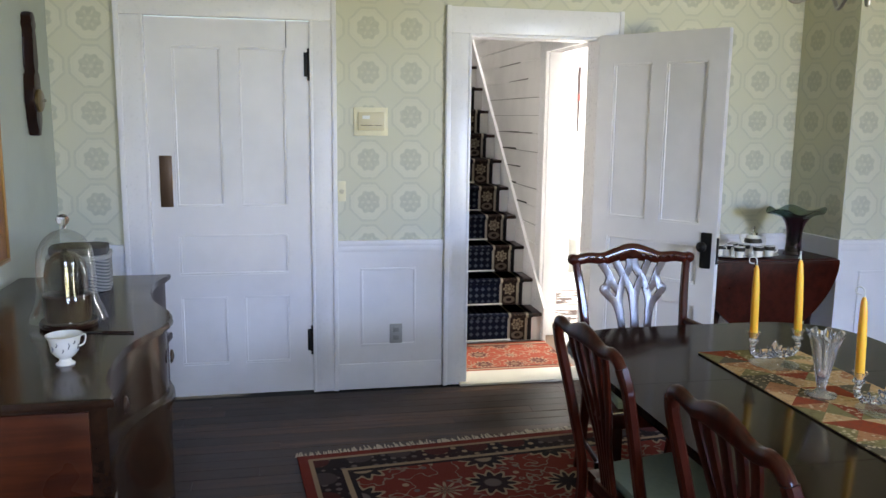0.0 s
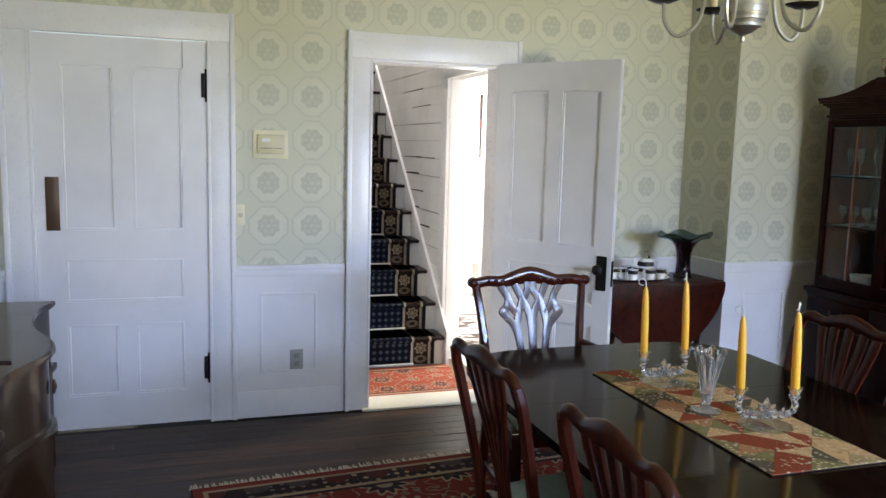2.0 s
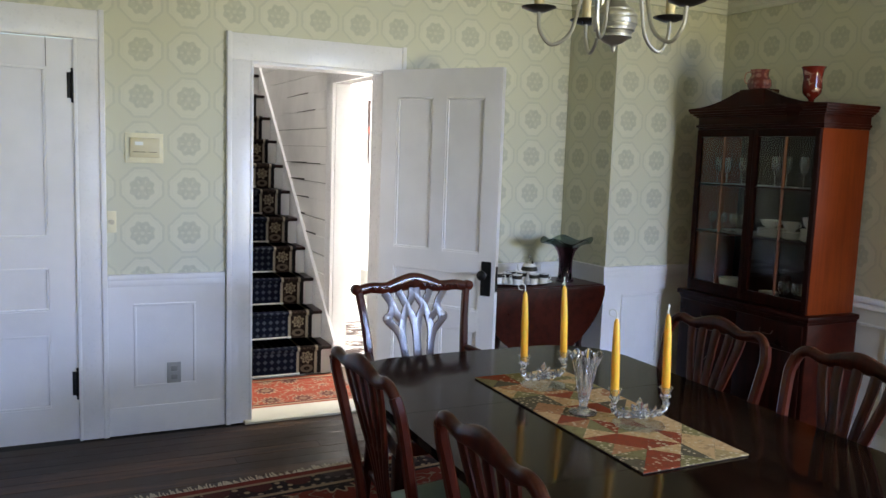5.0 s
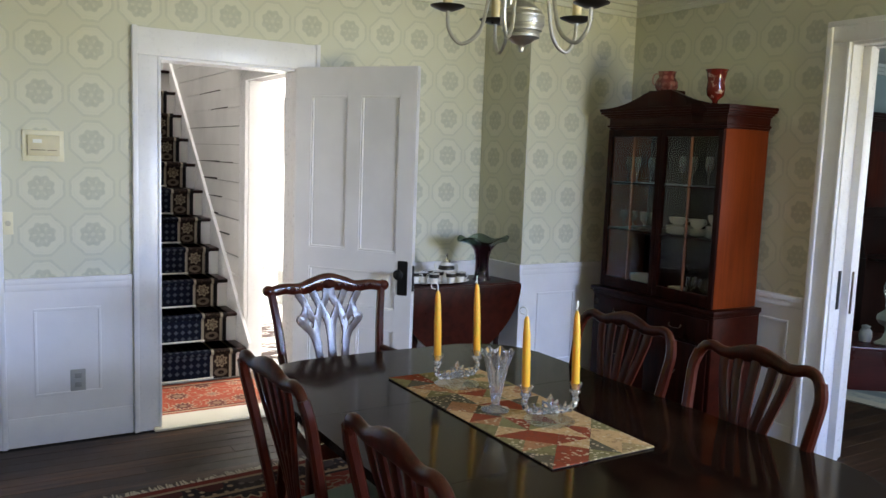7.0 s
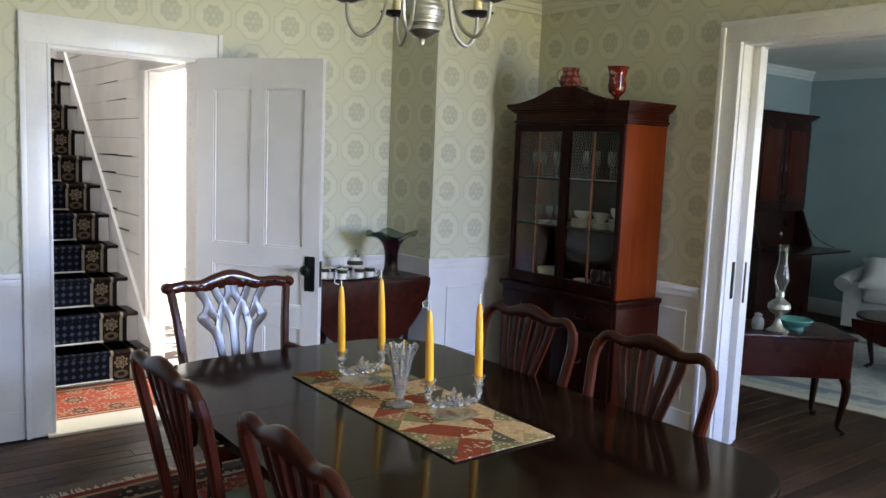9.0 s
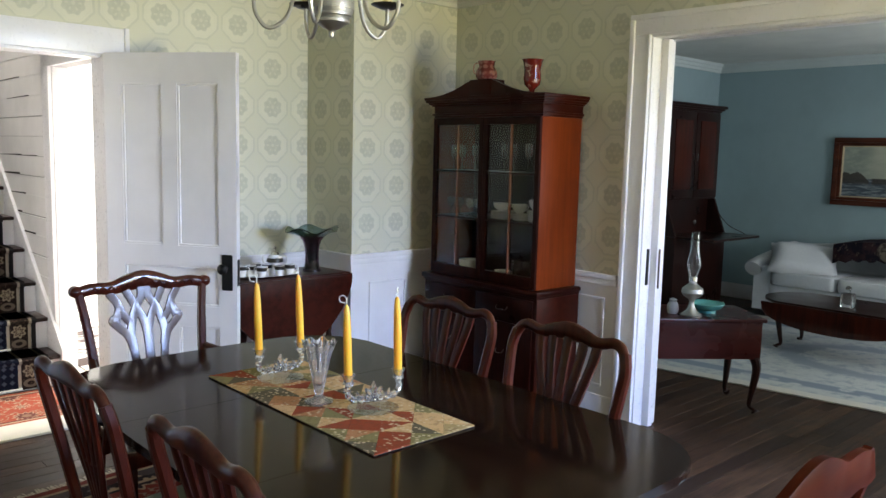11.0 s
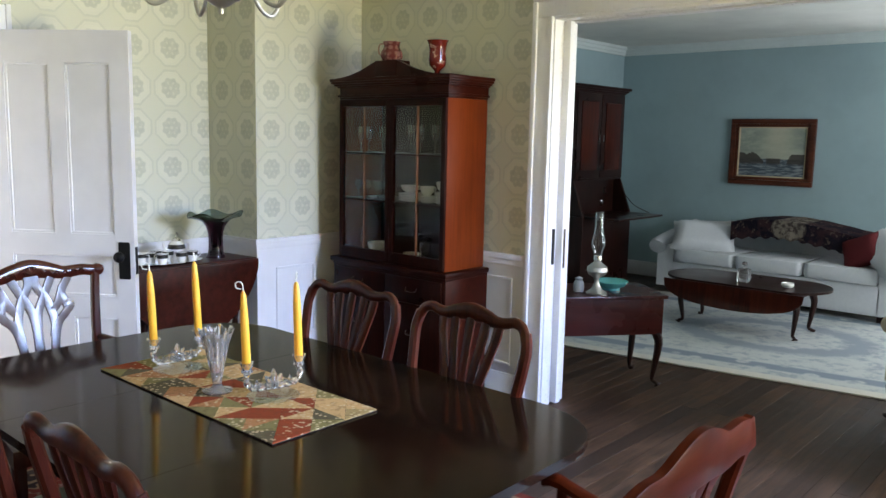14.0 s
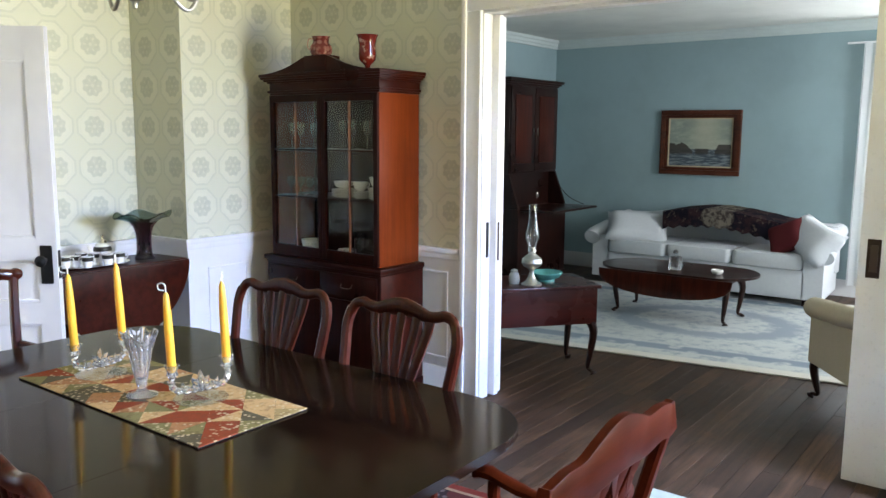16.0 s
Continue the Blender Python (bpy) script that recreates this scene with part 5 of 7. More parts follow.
for k in range(5):
    a = radians(72 * k + 148.7)
    u = Vector((math.cos(a), math.sin(a), 0))
    pts = smooth_path([u * 0.045 + Vector((0, 0, 2.05)), u * 0.08 + Vector((0, 0, 2.08)), u * 0.10 + Vector((0, 0, 2.0)), u * 0.125 + Vector((0, 0, 1.90)), u * 0.178 + Vector((0, 0, 1.862)), u * 0.215 + Vector((0, 0, 1.90)), u * 0.222 + Vector((0, 0, 1.957))], 6)
    arm = part("arm", bar(B(), pts, 0.012, 0.012, u.cross(Vector((0, 0, 1))), 8, 1), PEWTER, ch)
    bm = B()
    lathe(bm, [(0.0, 0.0), (0.02, 0.0), (0.05, 0.012), (0.052, 0.015), (0.02, 0.006), (0.0, 0.006)], 24, u * 0.222 + Vector((0, 0, 1.955)))
    part("drip_pan", bm, PANMAT, arm, "dark drip pan")
    bm = B()
    lathe(bm, [(0.014, 0.0), (0.0145, 0.04), (0.014, 0.10), (0.0, 0.10)], 14, u * 0.222 + Vector((0, 0, 1.961)))
    part("candle_sleeve", bm, plain("cream_candle_sleeve", (0.66, 0.55, 0.30), 0.5) if k == 0 else bpy.data.materials["cream_candle_sleeve"], arm, "cream wax-look candle sleeve")
    bm = B()
    lathe(bm, [(0.006, 0.10), (0.012, 0.118), (0.009, 0.14), (0.0, 0.165)], 12, u * 0.222 + Vector((0, 0, 1.961)))
    part("bulb", bm, CLEAR, arm, "clear flame bulb")


# ---- drop-leaf table in the corner ----
dl = thing("drop_leaf_table", "mahogany drop-leaf table with its leaf hanging down", "table")
DX0, DX1, DZ = 2.04, 2.885, 0.785
part("tabletop", slab(B(), [(DX0, 2.967), (DX1, 2.967), (DX1 - 0.03, 3.30), (DX0, 3.30)], DZ - 0.02, DZ, 0.005), MAHOG_H, dl, "", 10)
xm, hw = (DX0 + DX1) / 2, (DX1 - DX0) / 2
leaf = [(DX0, DZ - 0.006)]
for k in range(25):
    a = math.pi * k / 24
    c, e = math.cos(a), math.sin(a)
    leaf.append((xm - hw * math.copysign(abs(c) ** 1.3, c), DZ - 0.03 - 0.42 * e ** 1.15))
leaf.append((DX1, DZ - 0.006))
part("drop_leaf", slab(B(), leaf, 2.945, 2.963, 0.004, (0, 2, 1)), CORN, dl, "rounded hanging leaf")
part("apron", box(B(), DX0 + 0.12, DX1 - 0.14, 2.992, 3.26, DZ - 0.12, DZ - 0.02), DARKWOOD, dl)
for x in (DX0 + 0.15, DX1 - 0.12):
    for y in (3.02, 3.22):
        bm = B()
        lathe(bm, [(0.014, 0), (0.018, 0.02), (0.013, 0.05), (0.022, 0.15), (0.014, 0.25), (0.026, 0.35), (0.016, 0.42), (0.028, 0.5), (0.022, DZ - 0.12)], 14, (x, y, 0))
        part("leg", bm, DARKWOOD, dl)
for y in (3.02, 3.22):
    part("stretcher", box(B(), DX0 + 0.15, DX1 - 0.12, y - 0.012, y + 0.012, 0.1, 0.13, 0.003), DARKWOOD, dl)
# tea set
tray = thing("serving_tray", "oval silver tray under the tea set", "tray", pose(2.375, 3.10, DZ))
bm = B()
lathe(bm, [(0.0, 0.0), (0.13, 0.0), (0.15, 0.012), (0.146, 0.012), (0.128, 0.004), (0.0, 0.004)], 36)
bmesh.ops.scale(bm, vec=(1.45, 0.80, 1), verts=bm.verts[:])
part("tray_body", bm, SILVER, tray)
for k, (x, y) in enumerate(((2.505, 3.04), (2.43, 3.03), (2.315, 3.03), (2.29, 3.11), (2.40, 3.12), (2.24, 3.12), (2.36, 3.18))):
    tea_cup(pose(x, y, DZ + 0.005, 0, 0, 60 * k), "white china cup with black and gold rim", r=0.030, h=0.062, band=True, group="tea cups on the tray", foot=0.75)
pot = thing("teapot", "white and silver teapot with a black band", "teapot", pose(2.475, 3.158, DZ + 0.005))
pot.scale = (0.82, 0.82, 1.08)
bm = B()
lathe(bm, [(0.0, 0), (0.035, 0), (0.04, 0.01), (0.058, 0.04), (0.06, 0.065), (0.045, 0.09), (0.03, 0.10), (0.0, 0.10)], 24)
part("pot_body", bm, CHINA, pot)
bm = B()
lathe(bm, [(0.059, 0.058), (0.062, 0.06), (0.055, 0.08), (0.05, 0.082)], 24)
part("band", bm, DARKBAND, pot, "black and gold band")
bm = B()
lathe(bm, [(0.032, 0.10), (0.026, 0.112), (0.008, 0.12), (0.005, 0.128), (0.011, 0.138), (0.0, 0.148)], 18)
part("lid", bm, SILVER, pot, "silver lid")
part("spout", bar(B(), smooth_path([(-0.05, 0, 0.04), (-0.085, 0, 0.06), (-0.10, 0, 0.095)], 5), [0.024, 0.018, 0.012], [0.024, 0.018, 0.012], (0, 1, 0), 8, 1), CHINA, pot)
part("handle", bar(B(), smooth_path([(0.05, 0, 0.08), (0.09, 0, 0.085), (0.095, 0, 0.05), (0.055, 0, 0.03)], 5), 0.007, 0.009, (0, 1, 0), 8, 1), CHINA, pot)
fv = thing("flared_vase", "dark purple glass vase with a wide ruffled rim", "vase", pose(2.705, 3.115, DZ))
bm = B()
lathe(bm, [(0.0, 0), (0.055, 0), (0.056, 0.010), (0.046, 0.026), (0.042, 0.06), (0.041, 0.11), (0.045, 0.15), (0.056, 0.185), (0.076, 0.212), (0.072, 0.216), (0.051, 0.188), (0.040, 0.15), (0.036, 0.11), (0.0, 0.03)], 36)
PURPLE = glass("purple_art_glass", (0.16, 0.05, 0.10), 0.08)
part("vase_body", bm, PURPLE, fv)
bm = B()
wave = lambda a, i: 1 + (0.09 * math.cos(4 * a + 0.6) if 0 < i < 5 else 0)
lathe(bm, [(0.073, 0.211), (0.100, 0.232), (0.152, 0.252), (0.154, 0.258), (0.100, 0.239), (0.071, 0.216)], 48, (0, 0, 0), wave)
for q in bm.verts:
    q.co.z += 0.014 * math.cos(5 * math.atan2(q.co.y, q.co.x) + 0.8) * max(0.0, (q.co.xy.length - 0.075) / 0.08)
for f in [f for f in bm.faces if len(f.verts) > 4]:
    bm.faces.remove(f)
part("ruffled_rim", bm, glass("smoky_teal_glass", (0.25, 0.36, 0.38), 0.05), fv, "smoky teal ruffled rim")


# ---- sideboard and what stands on it ----
SZ = 0.84
sb = thing("sideboard", "serpentine-front dark wooden sideboard with brass pulls", "sideboard")


def serpentine(inset):
    """Plan of the sideboard: flat back, wavy front."""
    y0, y1 = 1.07 + inset, 2.70 - inset
    front = []
    for k in range(29):
        s = k / 28
        y = y0 + (y1 - y0) * s
        bulge = math.exp(-((s - 0.5) / 0.15) ** 2)
        ends = 0.05 * (1 - math.exp(-((abs(s - 0.5) - 0.5) / 0.07) ** 2))
        front.append((-0.572 - 0.075 * s - ends + 0.125 * bulge - inset, y))
    return front + [(-1.265 + 0.0, y1), (-1.265, y0)]


part("top", slab(B(), serpentine(0.0), SZ - 0.024, SZ, 0.008), WALNUT, sb, "", 10)
part("upper_case", slab(B(), serpentine(0.022), 0.575, SZ - 0.024), WALNUT, sb)
part("ledge_moulding", slab(B(), serpentine(0.002), 0.545, 0.577, 0.008), WALNUT, sb)
part("lower_case", slab(B(), serpentine(0.018), 0.12, 0.547), WALNUT, sb)
for x in (-0.70, -1.22):
    for y in (1.13, 2.60):
        part("foot", box(B(), x - 0.03, x + 0.03, y - 0.03, y + 0.03, 0.0, 0.125, 0.008), WALNUT, sb)
# end facing the windows: brighter, redder sideboard wood, the light put into the colour
ENDWOOD = wood("lit_end_panel_wood", (0.085, 0.021, 0.007), (0.028, 0.007, 0.0035), 0, 0.3)
part("end_panel", box(B(), -1.22, -0.635, 1.084, 1.093, 0.585, 0.805, 0.004), ENDWOOD, sb, "end panel toned red-brown as if lit")
part("end_panel", box(B(), -1.22, -0.635, 1.081, 1.09, 0.14, 0.535, 0.004), ENDWOOD, sb, "end panel toned red-brown as if lit")
for y in (1.42, 1.9, 2.38):
    x = -0.60 + 0.09 * math.exp(-((y - 1.885) / 0.24) ** 2) - 0.075 * (y - 1.07) / 1.63
    bm = B()
    lathe(bm, [(0.026, 0), (0.022, 0.006), (0.008, 0.01), (0.0, 0.012)], 16)
    bmesh.ops.rotate(bm, cent=(0, 0, 0), matrix=Matrix.Rotation(radians(90), 3, "Y"), verts=bm.verts[:])
    bmesh.ops.translate(bm, vec=(x, y, 0.70), verts=bm.verts[:])
    part("rosette_pull", bm, BRONZE, sb, "bronze rosette pull")

cl = thing("glass_cloche", "glass dome over a dark cake stand", "cloche", pose(-0.858, 1.84, SZ) @ Matrix.Diagonal((0.87, 0.87, 1.0, 1.0)))
bm = B()
lathe(bm, [(0.0, 0.0), (0.10, 0.0), (0.105, 0.012), (0.10, 0.02), (0.0, 0.02)], 32)
part("base_plate", bm, DARKWOOD, cl, "dark wooden base")
bm = B()
prof = [(0.138, 0.0215), (0.139, 0.034), (0.128, 0.054), (0.112, 0.085), (0.106, 0.12), (0.104, 0.2), (0.096, 0.255), (0.072, 0.292), (0.04, 0.314), (0.012, 0.321), (0.0, 0.322)]
lathe(bm, [(0.1365, 0.021), (0.1405, 0.0212), (0.1415, 0.024), (0.1395, 0.027)] + prof[1:], 40)
for f in [f for f in bm.faces if len(f.verts) > 4]:
    bm.faces.remove(f)
dome = part("dome", bm, DOME, cl, "clear glass dome")
dome.visible_shadow = False
bm = B()
lathe(bm, [(0.0, 0.322), (0.009, 0.323), (0.008, 0.332), (0.021, 0.342), (0.024, 0.354), (0.017, 0.367), (0.0, 0.372)], 20)
part("knob", bm, CLEAR, cl, "round glass knob")
tin = thing("covered_tin", "dark lidded tin under the glass dome", "tin", pose(-0.858, 1.84, SZ + 0.02) @ Matrix.Diagonal((0.9, 0.9, 1.0, 1.0)))
bm = B()
lathe(bm, [(0.0, 0.0), (0.078, 0.0), (0.08, 0.01), (0.08, 0.07), (0.083, 0.075), (0.083, 0.085), (0.076, 0.09), (0.0, 0.09)], 28)
part("tin_body", bm, plain("red_brown_tin", (0.035, 0.012, 0.008), 0.3, 0.3), tin)
bm = B()
lathe(bm, [(0.074, 0.09), (0.076, 0.15), (0.066, 0.195), (0.036, 0.222), (0.010, 0.228), (0.010, 0.238), (0.0, 0.242)], 28)
part("domed_lid", bm, thin_glass("smoky_lid_glass", 0.25, (0.50, 0.44, 0.41), 0.08), tin, "smoky glass domed lid")
cup = thing("footed_cup", "white footed china cup with dark painted sprigs", "cup", pose(-0.760, 1.39, SZ, 0, 0, 35) @ Matrix.Scale(0.86, 4))
bm = B()
lathe(bm, [(0.0, 0.0), (0.029, 0.0), (0.030, 0.004), (0.020, 0.012), (0.017, 0.02), (0.030, 0.03), (0.042, 0.045), (0.045, 0.065), (0.049, 0.085), (0.057, 0.10), (0.054, 0.10), (0.046, 0.085), (0.042, 0.062), (0.034, 0.042), (0.0, 0.03)], 32)
part("cup_body", bm, CHINA, cup)
part("handle", bar(B(), smooth_path([(0.046, 0, 0.086), (0.068, 0, 0.088), (0.064, 0, 0.06), (0.042, 0, 0.05)], 5), 0.005, 0.007, (0, 1, 0), 6, 1), CHINA, cup)
SPRIG = plain("grey_sprig_paint", (0.12, 0.12, 0.13), 0.4)
for k, (z, ln) in enumerate(((0.06, 0.02), (0.075, 0.014), (0.055, 0.012), (0.07, 0.02), (0.08, 0.01), (0.062, 0.016))):
    q = radians(195 + 22 * k)
    rr = 0.0445 + max(0.0, z - 0.062) * 0.16
    part("painted_sprig", bar(B(), smooth_path([(rr * math.cos(q), rr * math.sin(q), z - ln / 2), ((rr + 0.001) * math.cos(q + 0.1), (rr + 0.001) * math.sin(q + 0.1), z), ((rr + 0.0015) * math.cos(q + 0.05), (rr + 0.0015) * math.sin(q + 0.05), z + ln / 2)], 3), 0.007, 0.003, (0, 0, 1), 6, 1), SPRIG, cup)
n = Nodes("grey_striped_fabric", 0.9)
p = n.xyz(n.coords("Object"))
stripe = n.step(n.m("SINE", n.m("MULTIPLY", n.m("MULTIPLY_ADD", p[0], 0.25, p[2]), 420.0)), -0.2, 0.2)
STRIPED = n.done(n.mix(stripe, (0.09, 0.10, 0.11), (0.24, 0.25, 0.26)))
bk = thing("storage_basket", "grey striped lidded basket against the wall", "basket", pose(-0.955, 2.44, SZ, 0, 0, 6) @ Matrix.Scale(0.87, 4))
part("basket_body", slab(B(), rounded(-0.13, 0.13, -0.12, 0.12, 0.05, 5), 0.0, 0.15, 0.01), STRIPED, bk)
part("lid", slab(B(), rounded(-0.122, 0.122, -0.112, 0.112, 0.05, 5), 0.165, 0.20, 0.012), plain("dark_grey_lid", (0.04, 0.04, 0.045), 0.7), bk, "dark grey lid")
part("piping", slab(B(), rounded(-0.134, 0.134, -0.124, 0.124, 0.05, 5), 0.148, 0.166, 0.006), plain("white_piping", (0.3, 0.3, 0.3), 0.8), bk, "white piping")
kn = thing("cake_knife", "thin dark-handled cake knife on the sideboard", "knife", pose(-0.76, 1.72, SZ, 0, 0, -8))
part("blade", box(B(), -0.11, 0.03, -0.009, 0.009, 0.001, 0.003, 0.001), BLACKIRON, kn)
part("handle", bar(B(), [(0.03, 0, 0.004), (0.13, 0, 0.004)], 0.006, 0.006, (0, 0, 1)), DARKWOOD, kn)

# left wall: framed picture and barometer
pf = thing("picture_frame", "wide brown wooden frame with a gilt edge", "picture")
bm = B()
for q in ((1.8, 2.55, 0.95, 1.05), (1.8, 2.55, 1.77, 1.87), (1.8, 1.9, 1.05, 1.77), (2.45, 2.55, 1.05, 1.77)):
    box(bm, WX, WX + 0.035, q[0], q[1], q[2], q[3], 0.006)
part("frame", bm, wood("orange_frame_wood", (0.34, 0.15, 0.04), (0.17, 0.06, 0.018), 2, 0.35), pf)
bm = B()
for q in ((1.785, 2.565, 0.935, 0.95), (1.785, 2.565, 1.87, 1.885), (1.785, 1.8, 0.95, 1.87), (2.55, 2.565, 0.95, 1.87)):
    box(bm, WX, WX + 0.042, q[0], q[1], q[2], q[3], 0.004)
part("gilt_edge", bm, GILT, pf, "gilt outer edge")
part("canvas", box(B(), WX, WX + 0.012, 1.9, 2.45, 1.05, 1.77), plain("brown_canvas", (0.12, 0.08, 0.05), 0.6, 0, 0.4, 5), pf, "dark brown picture")
ba = thing("wall_barometer", "dark wooden banjo barometer on the wall", "barometer", pose(WX, 3.09, 1.70, 0, 0, 0))
half = [(0.0, 0.285), (0.020, 0.282), (0.040, 0.262), (0.036, 0.245), (0.024, 0.232), (0.034, 0.205), (0.028, 0.17), (0.024, 0.05), (0.034, 0.02), (0.030, 0.0), (0.062, -0.055), (0.064, -0.11), (0.055, -0.155), (0.03, -0.195), (0.022, -0.22), (0.03, -0.25), (0.024, -0.268), (0.0, -0.272)]
part("case", slab(B(), half + [(-u, z) for u, z in half[::-1] if u > 0], 0.0, 0.045, 0.012, (1, 2, 0)), DARKWOOD, ba)
bm = B()
lathe(bm, [(0.052, 0.03), (0.052, 0.055), (0.044, 0.06), (0.0, 0.06)], 28)
bmesh.ops.rotate(bm, cent=(0, 0, 0), matrix=Matrix.Rotation(radians(90), 3, "Y"), verts=bm.verts[:])
bmesh.ops.translate(bm, vec=(0, 0, -0.11), verts=bm.verts[:])
part("dial", bm, plain("brass_bezel", (0.22, 0.16, 0.08), 0.3, 0.9), ba, "brass bezel dial")
part("set_knob", bar(B(), [(0.055, 0, -0.11), (0.078, 0, -0.11)], 0.012, 0.012, (0, 0, 1), 8, 1), SILVER, ba, "small bright knob")


# ---- rugs ----
def fringe(bm, x0, x1, y, out, jitter):
    x = x0
    while x < x1:
        w = random.uniform(0.006, 0.013)
        ln = out * random.uniform(0.55, 1.15)
        lean = random.uniform(-0.012, 0.012)
        vs = [bm.verts.new(p) for p in ((x, y, 0.005), (x + w, y, 0.005), (x + w * 0.8 + lean, y + ln, 0.003), (x + w * 0.2 + lean, y + ln, 0.003))]
        bm.faces.new(vs)
        x += w * random.uniform(0.8, 1.15)
    return bm


RED, NAVY, CREAM, BLUEGREY = (0.125, 0.019, 0.013), (0.014, 0.010, 0.012), (0.25, 0.18, 0.115), (0.10, 0.08, 0.075)
HX, HY, ROT = 1.37, 1.75, 4.5
c_, s_ = math.cos(radians(ROT)), math.sin(radians(ROT))
centre = (-0.115 + HX * c_ + HY * s_, 2.555 + HX * s_ - HY * c_)
rug = thing("persian_rug", "red persian rug with a dark floral border", "rug", pose(centre[0], centre[1], 0.001, 0, 0, ROT))
part("rug_body", slab(B(), [(-HX, -HY), (HX, -HY), (HX, HY), (-HX, HY)], 0.0, 0.009, 0.003), persian("persian_rug_wool", HX, HY, RED, NAVY, CREAM, BLUEGREY), rug, "", 0)
FR = cloth("cream_fringe", (0.46, 0.40, 0.31), (0.34, 0.29, 0.22), 200)
part("fringe", fringe(B(), -HX - 0.01, HX, HY - 0.002, 0.06, 0.0), FR, rug, "cream cotton fringe", 0)
hr = thing("hall_rug", "faded red oriental rug at the foot of the stairs", "rug", pose(1.24, 3.925, 0.0))
part("rug_body", slab(B(), [(-0.37, -0.29), (0.37, -0.29), (0.37, 0.30), (-0.37, 0.30)], 0.001, 0.012, 0.003), persian("hall_rug_wool", 0.62, 0.31, (0.29, 0.06, 0.032), (0.11, 0.04, 0.032), (0.38, 0.26, 0.17), (0.22, 0.14, 0.09), 0.05, 5.5), hr, "", 0)
mt = thing("pale_mat", "pale grey-green woven mat on the floor", "mat", pose(2.95, -0.45, 0.001))
part("weave", slab(B(), [(-0.31, -0.7), (0.31, -0.7), (0.31, 0.69), (-0.31, 0.69)], 0.0, 0.008, 0.002), cloth("pale_mat_weave", (0.42, 0.46, 0.42), (0.30, 0.34, 0.31), 70), mt)


# ---- parlour ----
n = Nodes("pale_rug_wool", 0.95, 0, 0.1)
v = n.coords("Object")
p = n.xyz(v)
scroll = n.noise(n.coords("Object", (1, 1, 0)), 8.5, 5, 0.7)
fine = n.voronoi(n.coords("Object", (1, 1, 0)), 6.5, 0.8)
edge = n.m("MINIMUM", n.m("SUBTRACT", 1.3, n.m("ABSOLUTE", p[0])), n.m("SUBTRACT", 1.75, n.m("ABSOLUTE", p[1])))
r_ = n.m("SQRT", n.m("ADD", n.m("MULTIPLY", p[0], p[0]), n.m("MULTIPLY", n.m("MULTIPLY", p[1], 0.75), n.m("MULTIPLY", p[1], 0.75))))
medal = n.m("SUBTRACT", 1.0, n.step(n.m("ABSOLUTE", n.m("SUBTRACT", n.m("MULTIPLY_ADD", scroll, 0.3, r_), 0.62)), 0.04, 0.14))
band = n.m("SUBTRACT", 1.0, n.step(n.m("ABSOLUTE", n.m("SUBTRACT", edge, 0.32)), 0.05, 0.09))
motif = n.m("MAXIMUM", n.m("MULTIPLY", n.step(scroll, 0.45, 0.66), 0.65), n.m("MAXIMUM", n.m("MULTIPLY", medal, 0.8), n.m("MULTIPLY", band, n.step(fine, 0.25, 0.4))))
col = n.mix(motif, (0.40, 0.42, 0.415), (0.18, 0.22, 0.26))
col = n.mix(n.m("SUBTRACT", 1.0, n.step(edge, 0.10, 0.12)), col, (0.48, 0.47, 0.42))
n.bump(n.noise(v, 180, 2), 0.4, 0.004)
PALERUG = n.done(col)
pr = thing("parlour_rug", "pale blue and cream rug under the coffee table", "rug", pose(6.49, 1.15, 0.001, 0, 0, 9))
part("rug_body", slab(B(), [(-1.3, -1.75), (1.3, -1.75), (1.3, 1.75), (-1.3, 1.75)], 0.0, 0.012, 0.004), PALERUG, pr, "", 0)

SOFA = cloth("white_sofa_cloth", (0.58, 0.59, 0.60), (0.46, 0.48, 0.51), 40)
so = thing("sofa", "white upholstered camelback sofa with rolled arms", "sofa", pose(7.93, 1.60, 0, 0, 0, -90))
# local: +y is towards the wall, x along the sofa; the front faces -y
part("base", slab(B(), rounded(-1.0, 1.0, -0.38, 0.36, 0.06, 4), 0.07, 0.34, 0.03), SOFA, so)
hump = []
for k in range(33):
    s = -1 + 2 * k / 32
    hump.append((s * 1.08, 0.69 + 0.11 * (0.5 + 0.5 * math.cos(min(1.0, abs(s) / 0.9) * math.pi))))
part("backrest", slab(B(), [(-1.08, 0.25)] + hump + [(1.08, 0.25)], 0.20, 0.40, 0.05, (0, 2, 1)), SOFA, so)
for k in range(3):
    x = -0.93 + 0.62 * k
    part("seat_cushion", slab(B(), rounded(x, x + 0.615, -0.42, 0.22, 0.06, 4), 0.335, 0.475, 0.045), SOFA, so)
for s in (-1, 1):
    bm = B()
    bar(bm, smooth_path([(s * 1.05, 0.38, 0.63), (s * 1.07, 0.0, 0.565), (s * 1.10, -0.33, 0.50), (s * 1.10, -0.41, 0.47)], 5), 0.165, 0.15, (0, 0, 1), 14, 1)
    slab(bm, [(s * 0.93, -0.38), (s * 1.10, -0.38), (s * 1.06, 0.36), (s * 0.93, 0.36)], 0.08, 0.50)
    part("arm", bm, SOFA, so)
    for y in (-0.3, 0.3):
        part("foot", box(B(), s * 0.95 - 0.025, s * 0.95 + 0.025, y - 0.025, y + 0.025, 0, 0.075, 0.004), DARKWOOD, so)


